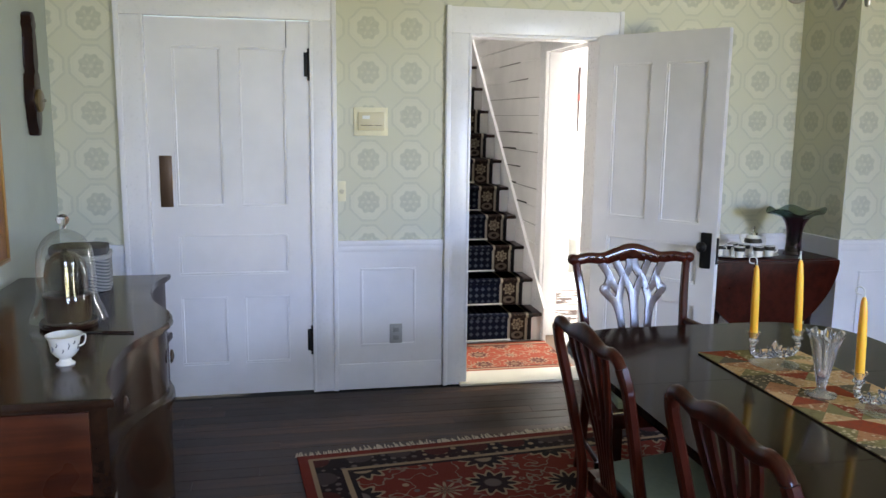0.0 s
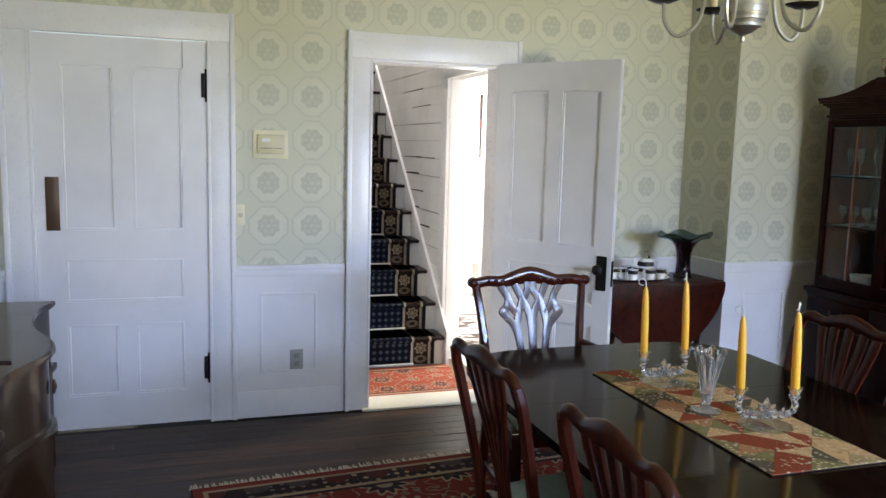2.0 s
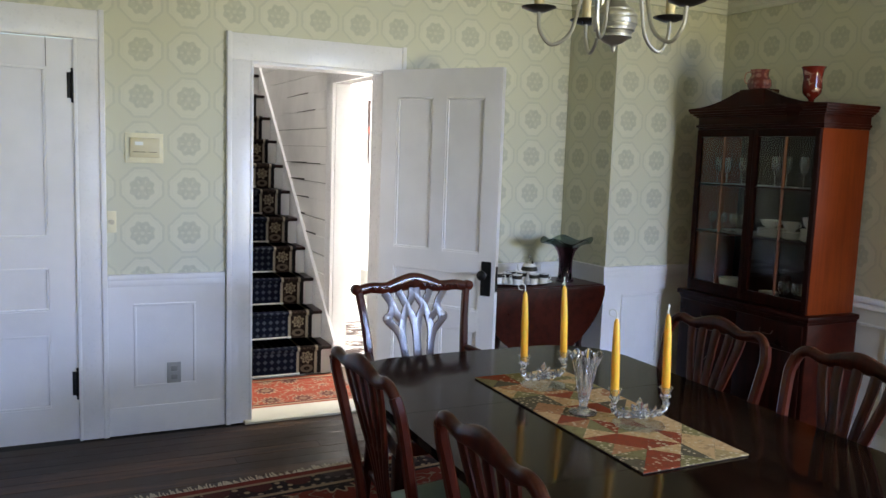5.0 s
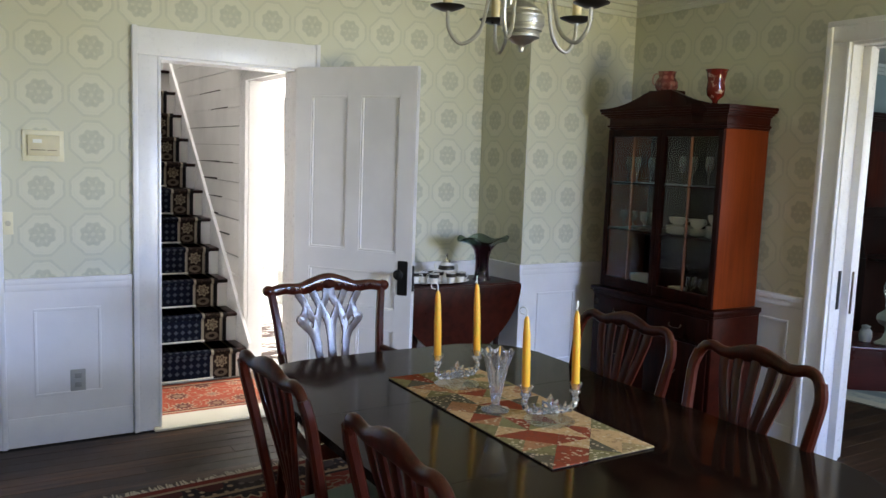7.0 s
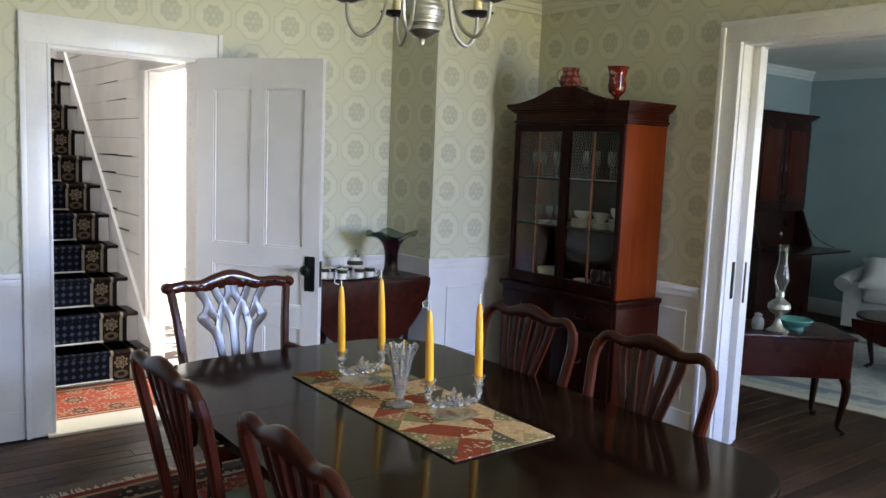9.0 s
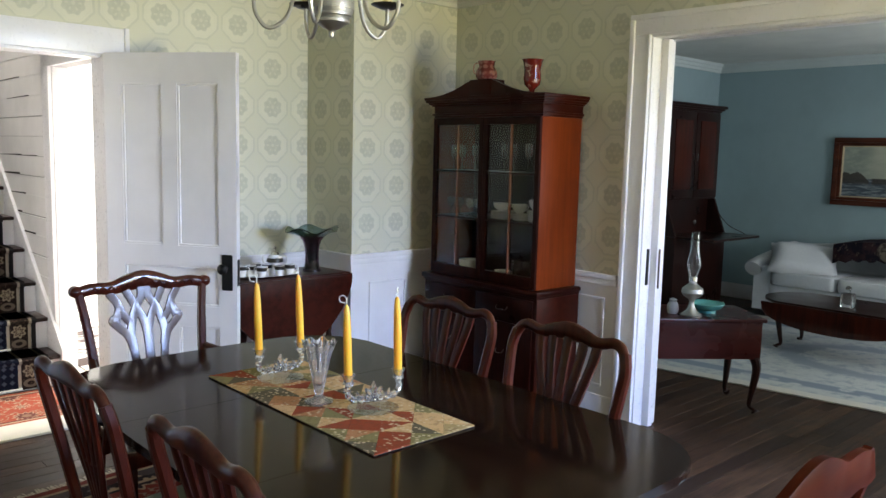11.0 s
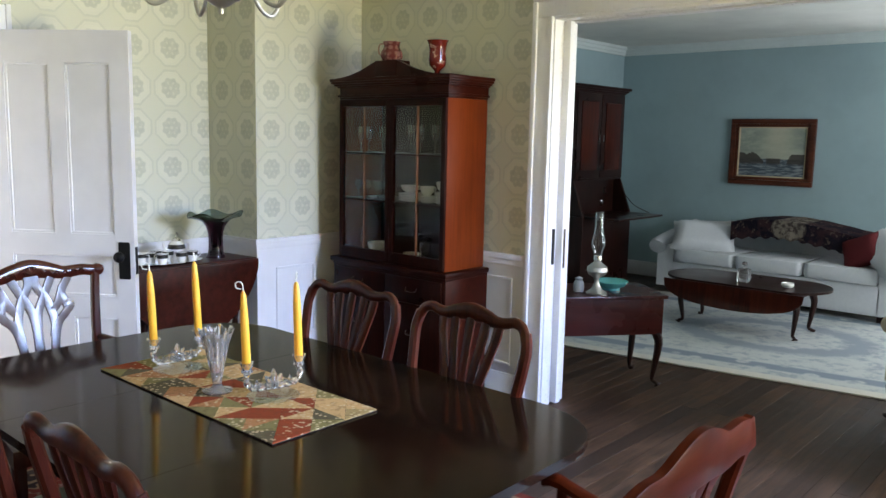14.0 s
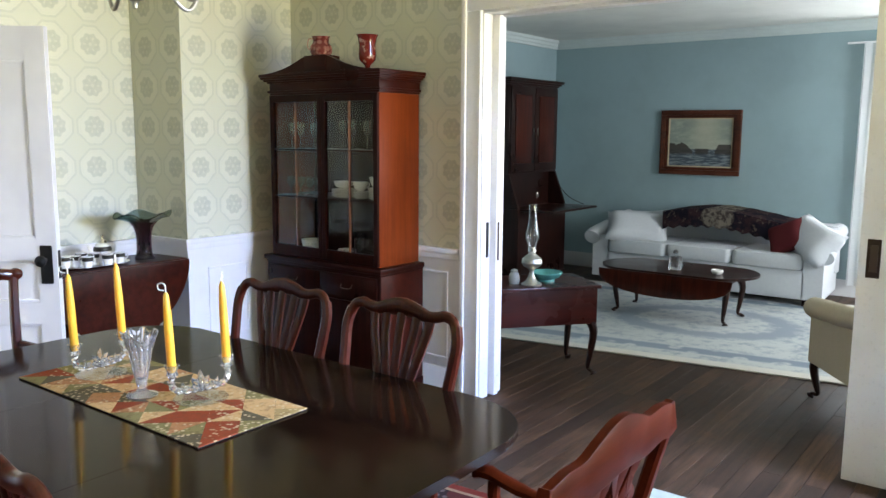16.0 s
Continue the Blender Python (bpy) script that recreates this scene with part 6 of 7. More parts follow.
def cushion(name, label, m, w, h, d, mat):
    c = thing(name, label, "pillow", m)
    bm = B()
    N = 10
    grid = {}
    for f in (-1, 1):
        for i in range(N + 1):
            for j in range(N + 1):
                u, q = -1 + 2 * i / N, -1 + 2 * j / N
                t_ = (max(0, (1 - u ** 4)) * max(0, (1 - q ** 4))) ** 0.5
                pinch = 1 - 0.09 * (1 - abs(u)) * abs(q) ** 3
                pinch2 = 1 - 0.09 * (1 - abs(q)) * abs(u) ** 3
                grid[f, i, j] = bm.verts.new((u * w / 2 * pinch2, q * h / 2 * pinch, f * d / 2 * t_))
        for i in range(N):
            for j in range(N):
                bm.faces.new([grid[f, a, b] for a, b in ((i, j), (i + 1, j), (i + 1, j + 1), (i, j + 1))][::f])
    bmesh.ops.remove_doubles(bm, verts=bm.verts[:], dist=0.0005)
    part("pillow_body", bm, mat, c, "", 80)
    return c


cushion("throw_pillow", "plump white pillow in the sofa corner", pose(7.72, 2.30, 0.575, 36, 4, -66), 0.62, 0.42, 0.2, SOFA)
cushion("throw_pillow", "white pillow leaning on the sofa arm", pose(7.68, 0.64, 0.595, 52, 0, -122) @ pose(0, 0, 0, 0, 0, -18), 0.60, 0.38, 0.22, SOFA)
cushion("red_pillow", "dark red pillow on the sofa", pose(7.68, 0.86, 0.60, 60, 0, -108) @ pose(0, 0, 0, 0, 0, 28), 0.33, 0.32, 0.13, cloth("dark_red_cloth", (0.085, 0.010, 0.012), (0.05, 0.006, 0.008), 60))
n = Nodes("tapestry_throw_cloth", 0.95, 0, 0.1)
v = n.world()
a, b = n.noise(v, 7, 5), n.noise(v, 24, 4)
p = n.xyz(v)
mo = n.m("ADD", n.m("POWER", n.m("MULTIPLY", n.m("SUBTRACT", p[1], 1.50), 4.6), 2.0), n.m("POWER", n.m("MULTIPLY", n.m("SUBTRACT", p[2], 0.74), 6.5), 2.0))
col = n.mix(n.step(a, 0.45, 0.6), (0.022, 0.018, 0.028), (0.065, 0.036, 0.04))
col = n.mix(n.m("MULTIPLY", n.step(b, 0.58, 0.66), 0.7), col, (0.20, 0.15, 0.12))
col = n.mix(n.m("MULTIPLY", n.m("SUBTRACT", 1.0, n.step(mo, 0.45, 0.6)), 0.9), col, n.mix(n.step(b, 0.42, 0.6), (0.36, 0.31, 0.25), (0.10, 0.08, 0.07)))
TAPESTRY = n.done(col)
th = thing("throw_blanket", "dark woven tapestry throw over the sofa back", "blanket")
bm = B()
N, M = 40, 8
verts = {}
for i in range(N + 1):
    y = 0.84 + 1.20 * i / N
    s = (y - 1.60) / 1.08
    zt = 0.70 + 0.11 * (0.5 + 0.5 * math.cos(min(1.0, abs(s) / 0.9) * math.pi))
    for j in range(M + 1):
        f = j / M
        wob = 0.006 * math.sin(i * 0.9 + j * 0.5)
        if f < 0.25:
            q = (8.10 + (0.25 - f) * 0.7, zt + 0.004 + wob * 0.3)
        else:
            q = (7.722 - 0.0 + wob, zt - (f - 0.25) / 0.75 * 0.16 - 0.01 + (0.012 * math.sin(i * 1.7) if j == M else 0))
        if j in (2,):
            q = (7.724, zt + 0.002)
        verts[i, j] = bm.verts.new((q[0], y, q[1]))
for i in range(N):
    for j in range(M):
        bm.faces.new((verts[i, j], verts[i + 1, j], verts[i + 1, j + 1], verts[i, j + 1]))
bmesh.ops.solidify(bm, geom=bm.faces[:], thickness=0.006)
part("woven_cloth", bm, TAPESTRY, th, "", 60)


def cabriole(parent, x, y, h, mat, out=(1, 1)):
    u = Vector((out[0], out[1], 0)).normalized()
    at = Vector((x, y, 0))
    pts = smooth_path([at + Vector((0, 0, h)), at + u * 0.025 + Vector((0, 0, h * 0.78)), at + u * 0.008 + Vector((0, 0, h * 0.4)), at - u * 0.006 + Vector((0, 0, h * 0.14)), at + u * 0.022 + Vector((0, 0, 0.03)), at + u * 0.034 + Vector((0, 0, 0.012))], 4)
    L = len(pts)
    ws = [0.062 - 0.038 * min(1, k / (L * 0.6)) + (0.02 if k > L * 0.82 else 0) for k in range(L)]
    side_n = Vector((0, 0, 1)).cross(u)
    bm = bar(B(), pts, ws, ws, side_n, 8, 0.9)
    for q in bm.verts:
        q.co.z = max(0.0, q.co.z)
    part("leg", bm, mat, parent, "curved cabriole leg")


ct = thing("coffee_table", "dark oval drop-leaf coffee table on cabriole legs", "coffee table")
top_o = [(min(6.95, max(6.29, 6.62 + 0.45 * math.cos(a))), 1.44 + 0.66 * math.sin(a)) for a in [2 * math.pi * k / 48 for k in range(48)]]
part("tabletop", slab(B(), top_o, 0.385, 0.405, 0.005), DARKWOOD, ct, "", 10)
drop = [(0.88, 0.392)] + [(1.44 - 0.56 * math.cos(math.pi * k / 20), 0.38 - 0.18 * math.sin(math.pi * k / 20) ** 0.7) for k in range(21)] + [(2.0, 0.392)]
part("drop_leaf", slab(B(), drop, 6.268, 6.286, 0.004, (1, 2, 0)), MAHOG, ct, "rounded hanging leaf")
part("apron", box(B(), 6.38, 6.86, 1.0, 1.88, 0.31, 0.385, 0.004), DARKWOOD, ct)
for x, y, o in ((6.40, 1.88, (-1, 1)), (6.80, 1.88, (1, 1)), (6.48 - 0.04, 0.985, (-1, -1)), (6.83, 0.985, (1, -1))):
    cabriole(ct, x, y, 0.33, DARKWOOD, o)
dc = thing("glass_decanter", "small square glass decanter with stopper", "decanter", pose(6.5, 1.42, 0.405))
part("bottle", slab(B(), rounded(-0.045, 0.045, -0.045, 0.045, 0.012, 3), 0.0, 0.11, 0.012), CRYSTAL, dc)
bm = B()
lathe(bm, [(0.014, 0.108), (0.014, 0.13), (0.022, 0.138), (0.018, 0.16), (0.0, 0.168)], 14)
part("stopper", bm, CRYSTAL, dc)
ds = thing("trinket_dish", "small white dish on the coffee table", "dish", pose(6.52, 1.08, 0.405))
bm = B()
lathe(bm, [(0.0, 0.0), (0.035, 0.0), (0.05, 0.02), (0.046, 0.035), (0.042, 0.022), (0.0, 0.01)], 20)
part("dish_body", bm, CHINA, ds)

# side table standing at an angle, with an oil lamp
stb = thing("side_table", "reddish mahogany side table on cabriole legs", "side table", pose(4.60, 1.17, 0, 0, 0, -38.4) @ pose(-0.74, 0, 0))
STW = wood("side_table_mahogany", (0.060, 0.012, 0.009), (0.025, 0.006, 0.005), 0, 0.28, 1.0, 0.1)
part("tabletop", slab(B(), rounded(-0.012, 0.752, -0.012, 0.45, 0.012, 3), 0.565, 0.585, 0.005), STW, stb, "", 10)
part("apron", box(B(), 0.01, 0.73, 0.008, 0.43, 0.34, 0.566, 0.004), STW, stb)
for x, y, o in ((0.04, 0.04, (-1, -1)), (0.70, 0.04, (1, -1)), (0.04, 0.40, (-1, 1)), (0.70, 0.40, (1, 1))):
    cabriole(stb, x, y, 0.36, DARKWOOD, o)
lm = thing("oil_lamp", "pewter oil lamp with a clear glass chimney", "oil lamp", pose(4.335, 1.505, 0.585))
bm = B()
lathe(bm, [(0.0, 0), (0.062, 0), (0.064, 0.008), (0.05, 0.016), (0.03, 0.03), (0.018, 0.06), (0.014, 0.085), (0.02, 0.1), (0.05, 0.118), (0.064, 0.14), (0.06, 0.165), (0.035, 0.185), (0.022, 0.195), (0.022, 0.205)], 28)
part("font", bm, PEWTER, lm)
bm = B()
lathe(bm, [(0.022, 0.205), (0.026, 0.21), (0.024, 0.235), (0.028, 0.24), (0.0, 0.242)], 20)
part("burner", bm, SILVER, lm)
bm = B()
ch_o = [(0.024, 0.24), (0.028, 0.26), (0.041, 0.295), (0.042, 0.32), (0.030, 0.37), (0.024, 0.41), (0.024, 0.50)]
lathe(bm, ch_o + [(0.0225, 0.50)] + [(r - 0.0018, z) for r, z in ch_o[::-1]], 24)
for f in [f for f in bm.faces if len(f.verts) > 4]:
    bm.faces.remove(f)
part("chimney", bm, CLEAR, lm, "clear glass chimney")
bw = thing("teal_bowl", "shallow teal glazed bowl on the side table", "bowl", pose(4.515, 1.505, 0.585))
bm = B()
lathe(bm, [(0.0, 0), (0.055, 0), (0.055, 0.016), (0.085, 0.028), (0.105, 0.055), (0.102, 0.06), (0.078, 0.036), (0.0, 0.026)], 32)
part("bowl_body", bm, TEAL, bw)
jr = thing("small_jar", "small grey jar beside the lamp", "jar", pose(4.31, 1.615, 0.585))
bm = B()
lathe(bm, [(0.0, 0), (0.03, 0), (0.036, 0.03), (0.03, 0.06), (0.02, 0.07), (0.024, 0.085), (0.0, 0.095)], 18)
part("jar_body", bm, plain("grey_jar_glaze", (0.34, 0.34, 0.33), 0.3), jr)

# secretary desk in the parlour corner
se = thing("secretary_desk", "tall dark secretary desk with its slant front open", "desk")
X0, X1, Y0, Y1 = 6.72, 7.66, 3.17, 3.64
part("lower_case", box(B(), X0, X1, Y0 - 0.08, Y1, 0.08, 0.78, 0.006), DARKWOOD, se)
part("plinth", box(B(), X0 - 0.012, X1 + 0.012, Y0 - 0.092, Y1, 0.0, 0.085, 0.006), DARKWOOD, se)
part("slant_side", slab(B(), [(Y0 - 0.08, 0.78), (Y1, 0.78), (Y1, 1.12), (Y0 + 0.05, 1.12)], X1 - 0.03, X1, 0.002, (1, 2, 0)), DARKWOOD, se)
part("slant_side", slab(B(), [(Y0 - 0.08, 0.78), (Y1, 0.78), (Y1, 1.12), (Y0 + 0.05, 1.12)], X0, X0 + 0.03, 0.002, (1, 2, 0)), DARKWOOD, se)
part("desk_back", box(B(), X0 + 0.03, X1 - 0.03, Y0 + 0.12, Y1, 0.78, 1.12), DARKWOOD, se)
part("writing_flap", box(B(), X0 + 0.03, X1 - 0.03, Y0 - 0.46, Y0 - 0.07, 0.765, 0.785, 0.004), DARKWOOD, se, "open writing flap")
part("flap_stay", bar(B(), smooth_path([(X1 - 0.02, Y0 + 0.02, 1.0), (X1 - 0.015, Y0 - 0.12, 0.86), (X1 - 0.02, Y0 - 0.30, 0.79)], 5), 0.008, 0.008, (1, 0, 0), 6, 1), BRONZE, se, "chain stay")
part("upper_case", box(B(), X0 + 0.01, X1 - 0.01, Y0 + 0.05, Y1, 1.12, 1.99, 0.004), DARKWOOD, se)
for k in range(2):
    x = X0 + 0.025 + k * 0.45
    dr = part("upper_door", box(B(), x, x + 0.44, Y0 + 0.034, Y0 + 0.051, 1.14, 1.97, 0.004), DARKWOOD, se)
    part("door_panel", box(B(), x + 0.07, x + 0.37, Y0 + 0.026, Y0 + 0.036, 1.22, 1.89, 0.008), MAHOG, dr)
    part("escutcheon", box(B(), x + (0.40 if k == 0 else 0.03), x + (0.412 if k == 0 else 0.042), Y0 + 0.026, Y0 + 0.034, 1.5, 1.57, 0.002), SILVER, dr, "bright escutcheon")
bm = B()
for off, z0, z1 in ((0.01, 1.985, 2.005), (0.03, 2.003, 2.025), (0.05, 2.023, 2.05)):
    box(bm, X0 - off, X1 + off, Y0 + 0.05 - off, Y1, z0, z1, 0.004)
part("cornice", bm, DARKWOOD, se)
part("side_panel", box(B(), X0 + 0.003, X0 + 0.011, Y0 + 0.12, Y1 - 0.07, 1.2, 1.9, 0.003), MAHOG, se)
gb = goblet(pose(7.4, 3.3, 0.785), 0.12, 0.03)
tagged(gb, "small glass standing in the open desk")

# painting over the sofa
pa = thing("seascape_painting", "framed seascape with dark rocks and grey sky", "painting")
PYA, PYB, PZA, PZB = 1.525, 2.36, 1.10, 1.765
bm = B()
for off, w, d in ((0.0, 0.05, 0.045), (0.05, 0.03, 0.03)):
    a0, a1, b0, b1 = PYA + off, PYB - off, PZA + off, PZB - off
    for q in ((a0, a1, b0, b0 + w), (a0, a1, b1 - w, b1), (a0, a0 + w, b0 + w, b1 - w), (a1 - w, a1, b0 + w, b1 - w)):
        box(bm, FX - d, FX, q[0], q[1], q[2], q[3], 0.005)
part("frame", bm, wood("painting_frame_wood", (0.10, 0.030, 0.015), (0.035, 0.011, 0.007), 1, 0.35), pa)
bm = B()
a0, a1, b0, b1, w = PYA + 0.08, PYB - 0.08, PZA + 0.08, PZB - 0.08, 0.012
for q in ((a0, a1, b0, b0 + w), (a0, a1, b1 - w, b1), (a0, a0 + w, b0 + w, b1 - w), (a1 - w, a1, b0 + w, b1 - w)):
    box(bm, FX - 0.022, FX, q[0], q[1], q[2], q[3], 0.002)
part("liner", bm, plain("pale_gold_liner", (0.55, 0.45, 0.28), 0.5), pa, "pale gold liner")
n = Nodes("seascape_paint", 0.5)
v = n.world()
p = n.xyz(v)
cloud, swell = n.noise(n.world((1, 2.5, 6)), 2.0, 5), n.noise(n.world((1, 5, 30)), 2.0, 4)
glow = n.m("SUBTRACT", 1.0, n.step(n.m("ABSOLUTE", n.m("SUBTRACT", p[1], 1.88)), 0.02, 0.28))
skyc = n.mix(n.step(cloud, 0.35, 0.7), (0.22, 0.26, 0.22), (0.38, 0.40, 0.32))
skyc = n.mix(n.m("MULTIPLY", glow, 0.6), skyc, (0.50, 0.48, 0.36))
sea = n.mix(n.step(swell, 0.42, 0.62), (0.05, 0.07, 0.09), (0.22, 0.25, 0.26))
col = n.mix(n.step(p[2], 1.355, 1.375), sea, skyc)
h1 = n.m("ADD", 1.33, n.m("MULTIPLY", n.step(p[1], 1.98, 2.12), n.m("MULTIPLY_ADD", n.noise(n.world((0, 9, 0)), 2.0, 3), 0.12, 0.03)))
h2 = n.m("ADD", 1.33, n.m("MULTIPLY", n.m("SUBTRACT", 1.0, n.step(p[1], 1.74, 1.80)), 0.085))
boat = n.m("MULTIPLY", n.m("MULTIPLY", n.step(p[1], 1.84, 1.86), n.m("SUBTRACT", 1.0, n.step(p[1], 1.98, 2.0))), n.m("SUBTRACT", 1.0, n.step(p[2], 1.365, 1.375)))
land = n.m("MAXIMUM", n.m("GREATER_THAN", h1, p[2]), n.m("GREATER_THAN", h2, p[2]))
land = n.m("MULTIPLY", n.m("MAXIMUM", n.m("MULTIPLY", land, n.m("GREATER_THAN", n.m("MAXIMUM", h1, h2), 1.345)), boat), n.step(p[2], 1.30, 1.33))
col = n.mix(n.m("MULTIPLY", land, 0.9), col, (0.04, 0.03, 0.022))
part("canvas", box(B(), FX - 0.012, FX - 0.001, PYA + 0.09, PYB - 0.09, PZA + 0.09, PZB - 0.09), n.done(col), pa, "painted canvas")

# curtain at the parlour window
n = Nodes("sheer_curtain_cloth", 0.9)
n.b.inputs["Transmission Weight"].default_value = 0.0
tr = n.t.nodes.new("ShaderNodeBsdfTranslucent")
tr.inputs[0].default_value = (0.9, 0.9, 0.9, 1)
mx = n.t.nodes.new("ShaderNodeMixShader")
mx.inputs[0].default_value = 0.55
n.t.links.new(n.b.outputs[0], mx.inputs[1])
n.t.links.new(tr.outputs[0], mx.inputs[2])
n.t.links.new(mx.outputs[0], n.t.nodes["Material Output"].inputs[0])
SHEER = n.done((0.85, 0.85, 0.85))
cu = thing("sheer_curtain", "sheer white curtain at the parlour window", "curtain")
bm = B()
rows2 = []
for i in range(61):
    y = -0.60 + 1.06 * i / 60
    x = 8.36 - 0.03 + 0.022 * math.sin(i * 1.25) + 0.01 * math.sin(i * 0.4)
    rows2.append([bm.verts.new((x - 0.004 * k * math.sin(i), y + 0.0 * k, 0.12 + 2.22 * k / 3)) for k in range(4)])
for a, b in zip(rows2, rows2[1:]):
    for k in range(3):
        bm.faces.new((a[k], b[k], b[k + 1], a[k + 1]))
part("cloth", bm, SHEER, cu, "", 80)
part("rod", bar(B(), [(8.33, -1.1, 2.35), (8.33, 0.6, 2.35)], 0.02, 0.02, (1, 0, 0), 8, 1), TRIM, cu, "white curtain rod")

# upholstered armchair by the opening
CRM = cloth("cream_chair_cloth", (0.50, 0.44, 0.33), (0.42, 0.37, 0.28), 50)
ac = thing("upholstered_armchair", "cream upholstered armchair with dark cabriole feet", "armchair", pose(4.92, -0.45, 0, 0, 0, -53))
part("seat_base", slab(B(), rounded(-0.33, 0.33, -0.36, 0.36, 0.04, 3), 0.22, 0.40, 0.02), CRM, ac)
part("seat_cushion", slab(B(), rounded(-0.24, 0.24, -0.25, 0.38, 0.05, 4), 0.395, 0.50, 0.035), CRM, ac)
part("backrest", slab(B(), [(-0.30, 0.3), (0.30, 0.3), (0.31, 0.80), (0.22, 0.90), (0, 0.93), (-0.22, 0.90), (-0.31, 0.80)], -0.40, -0.26, 0.04, (0, 2, 1)), CRM, ac)
for s in (-1, 1):
    bm = B()
    slab(bm, [(s * 0.25, -0.34), (s * 0.34, -0.34), (s * 0.34, 0.34), (s * 0.25, 0.34)], 0.22, 0.56)
    bar(bm, smooth_path([(s * 0.32, -0.36, 0.60), (s * 0.325, 0.0, 0.565), (s * 0.33, 0.28, 0.545), (s * 0.33, 0.36, 0.53)], 5), [0.13] * 12 + [0.12, 0.12, 0.11, 0.08], [0.12] * 12 + [0.12, 0.11, 0.10, 0.07], (0, 0, 1), 14, 1)
    part("arm", bm, CRM, ac)
for x, y, o in ((-0.29, 0.31, (-1, 1)), (0.29, 0.31, (1, 1)), (-0.29, -0.31, (-1, -1)), (0.29, -0.31, (1, -1))):
    cabriole(ac, x, y, 0.24, DARKWOOD, o)

# ---- side room ----
n = Nodes("zebra_rug_cloth", 0.95)
w_ = n.noise(n.world((1, 3, 0)), 4.0, 3)
ZEBRA = n.done(n.mix(n.step(w_, 0.47, 0.52), (0.62, 0.57, 0.52), (0.07, 0.045, 0.04)))
zr = thing("striped_rug", "dark and cream striped rug in the side room", "rug", pose(2.45, 5.2, 0.001))
part("weave", slab(B(), [(-0.62, -0.75), (0.62, -0.75), (0.62, 0.6), (-0.62, 0.6)], 0.0, 0.01, 0.002), ZEBRA, zr)
bn = thing("waste_bin", "pale grey metal waste bin", "bin", pose(2.78, 6.70, 0))
bm = B()
lathe(bm, [(0.0, 0), (0.095, 0), (0.105, 0.34), (0.11, 0.345), (0.10, 0.345), (0.09, 0.01), (0.0, 0.008)], 24)
part("bin_body", bm, plain("pale_grey_bin", (0.5, 0.5, 0.48), 0.4), bn)
fn = thing("floor_fan", "round grey floor fan on a slim stand", "fan", pose(2.33, 6.22, 0))
bm = B()
for r_, d_ in ((0.155, 0.0), (0.12, 0.03), (0.085, 0.045), (0.05, 0.05)):
    for f in (-1, 1):
        pts = [(r_ * math.cos(2 * math.pi * k / 28), f * (0.07 - d_ * 0.2) if d_ == 0 else f * (0.03 + d_), 0.56 + r_ * math.sin(2 * math.pi * k / 28)) for k in range(29)]
        bar(bm, pts, 0.006, 0.006, (0, 1, 0), 5, 1)
part("grille", bm, GREYPLATE, fn)
bm = B()
for k in range(4):
    a = math.pi / 2 * k
    slab(bm, [(0.02 * math.cos(a) - 0.02 * math.sin(a), 0.56 + 0.02 * math.sin(a) + 0.02 * math.cos(a)), (0.13 * math.cos(a) - 0.05 * math.sin(a), 0.56 + 0.13 * math.sin(a) + 0.05 * math.cos(a)), (0.13 * math.cos(a) + 0.05 * math.sin(a), 0.56 + 0.13 * math.sin(a) - 0.05 * math.cos(a))], -0.006, 0.006, 0, (0, 2, 1))
part("blade", bm, GREYPLATE, fn)
part("pole", bar(B(), [(0, 0.03, 0.02), (0, 0.03, 0.45)], 0.02, 0.02, (0, 1, 0), 8, 1), GREYPLATE, fn)
bm = B()
lathe(bm, [(0.12, 0.0), (0.12, 0.015), (0.02, 0.03), (0.0, 0.03)], 24)
part("base", bm, GREYPLATE, fn)
wh = thing("wall_hanging", "narrow dark wall hanging on the white wall", "wall hanging", pose(2.95, 7.30, 1.40))
part("cloth_strip", slab(B(), [(-0.006, 0.0), (0.006, 0.0), (0.015, 0.68), (-0.015, 0.68)], -0.012, 0.0, 0.002, (0, 2, 1)), plain("dark_hanging", (0.05, 0.03, 0.03), 0.8), wh)
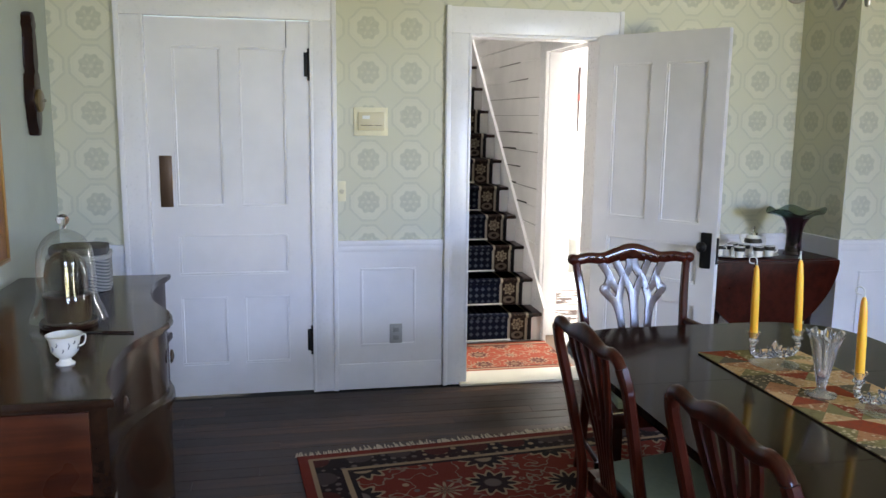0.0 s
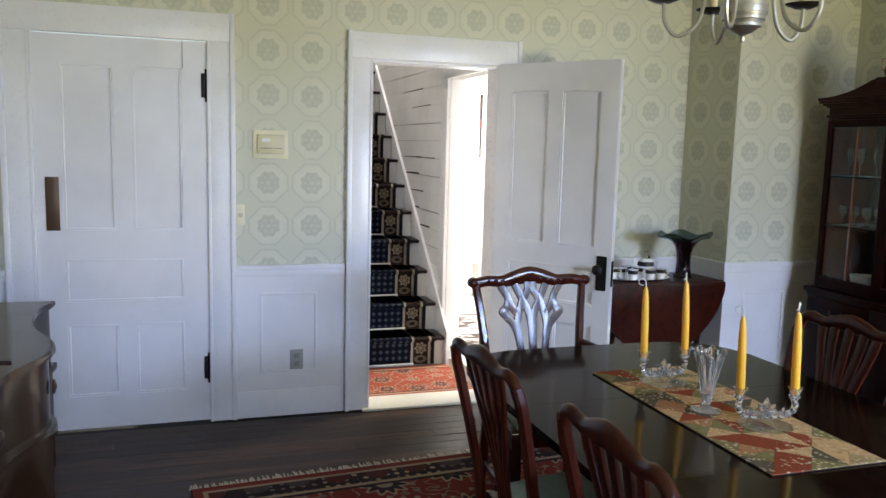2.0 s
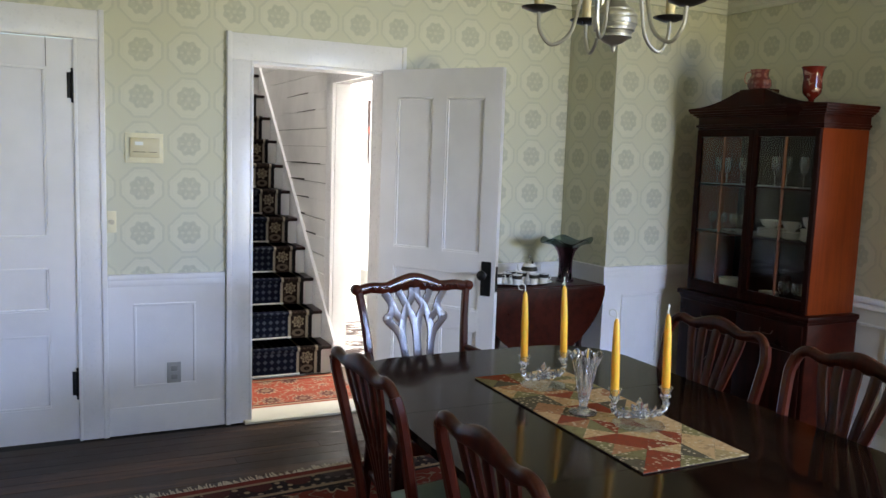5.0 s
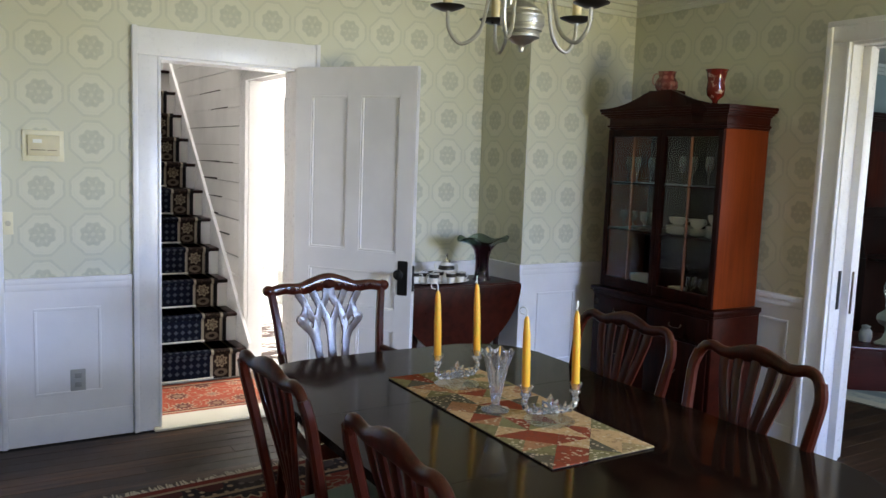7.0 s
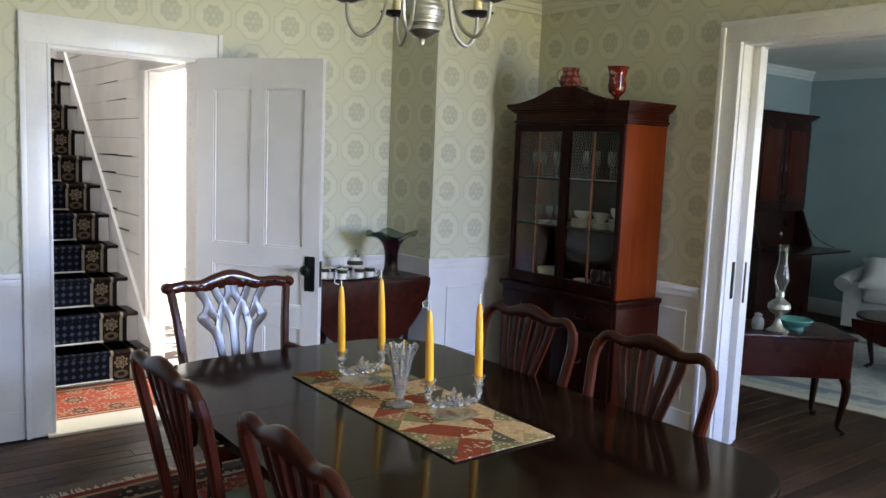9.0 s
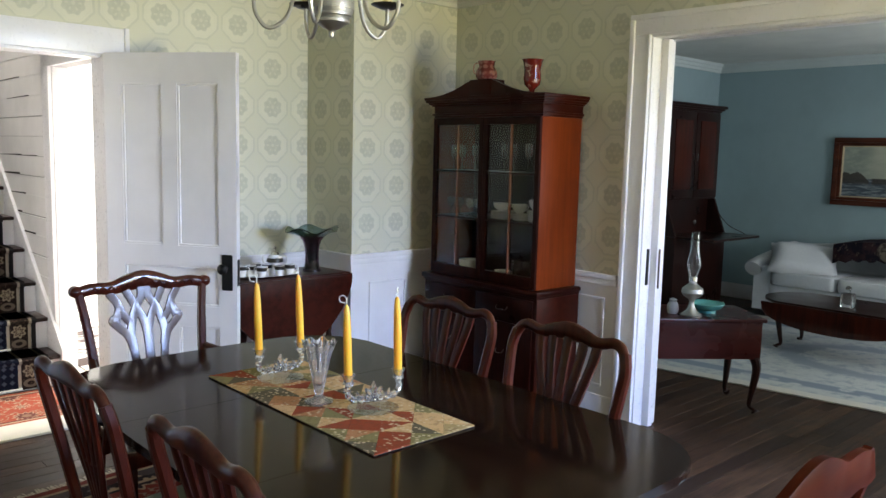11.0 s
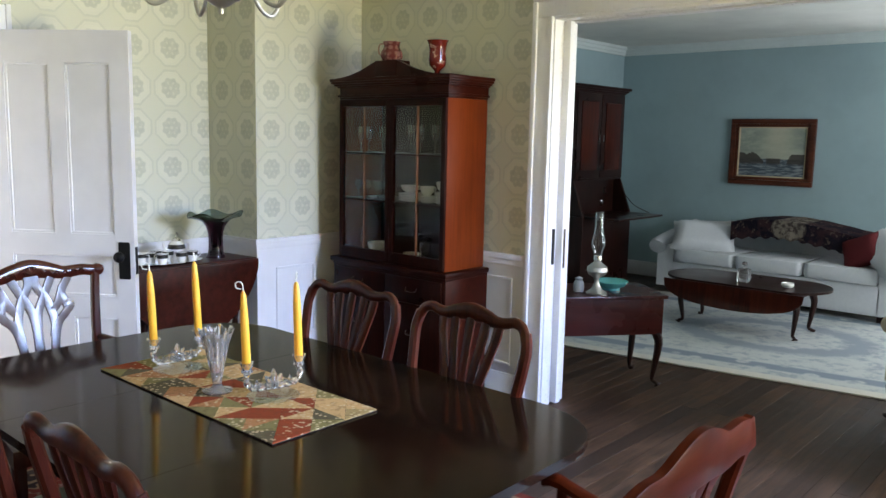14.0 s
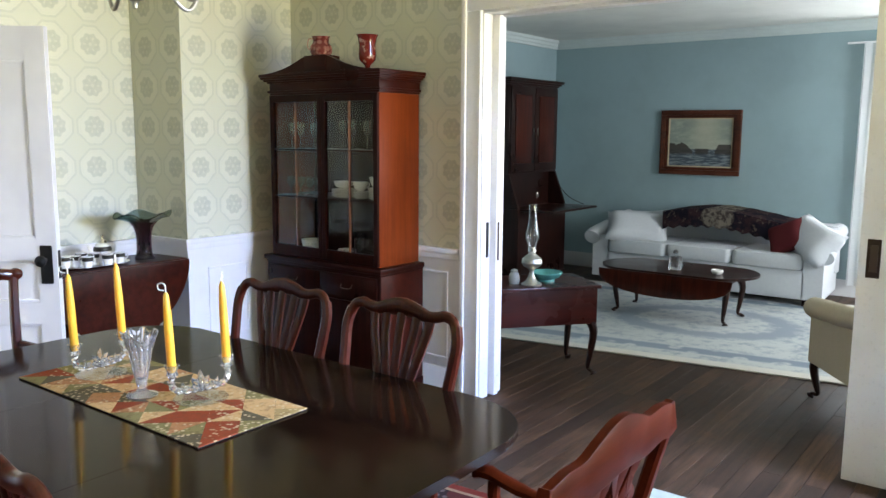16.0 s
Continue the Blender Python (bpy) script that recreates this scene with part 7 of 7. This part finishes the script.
part("ornament", box(B(), -0.015, 0.015, -0.018, -0.010, 0.33, 0.40, 0.004), plain("red_ornament", (0.25, 0.05, 0.04), 0.6), wh, "reddish ornament")

# ---- pieces of walls and floors ----
for k in range(26):
    z = 0.13 * k
    gap = random.choice((0.0015, 0.002, 0.003, 0.006, 0.010))
    bm = B()
    slab(bm, [(4.532, z), (8.49, z), (8.49, z + 0.13 - gap), (4.532, z + 0.13 - gap)], 1.624, 1.639, 0.0, (1, 2, 0))
    b_ = part("board", bm, HALLWHITE, bpy.data.objects["wall_hall_east"], "", 0)
    b_.location.x = random.uniform(-0.001, 0.001)
for k in range(15):
    z, y0, ln = 0.13 * random.randint(6, 22), random.uniform(4.6, 5.2), random.uniform(0.35, 1.1)
    h = random.uniform(0.006, 0.014)
    part("crack", slab(B(), [(y0, z), (y0 + ln, z - 0.003), (y0 + ln, z - 0.001), (y0 + ln * 0.3, z + h * 0.8), (y0, z + h)], 1.6215, 1.6235, 0.0, (1, 2, 0)), GAPDARK, bpy.data.objects["wall_hall_east"], "dark open board joint", 0)

rng = random.Random(7)
lengths = (1.45, 1.95, 2.5, 3.1, 3.7)
shared = {}


def plank_mesh(ln, w):
    key = (round(ln, 3), w)
    if key not in shared:
        bm = B()
        slab(bm, [(0, 0), (ln - 0.0012, 0), (ln - 0.0012, w - 0.0022), (0, w - 0.0022)], -0.02, 0.0, 0.0015)
        o = part("plank", bm, BOARDS, None, "", 0)
        shared[key] = o.data
        bpy.data.objects.remove(o)
    return shared[key]


y, W = -1.0, 0.092
while y < PY:
    x = WX - 0.06
    while x < FX:
        ln = min(rng.choice(lengths) * (rng.choice((0.35, 0.55, 0.8)) if x < WX else 1.0), FX + 0.06 - x)
        if y + W > NY and x + ln < EX + 0.2:
            x += ln
            continue
        o = new("plank", plank_mesh(ln, W))
        o.parent = floor
        o.location = (x, y, rng.uniform(-0.0012, 0.0))
        x += ln
    y += W
part("plank_field", box(B(), WX, FX, SY, -1.001, -0.012, -0.001), BOARDS, floor)
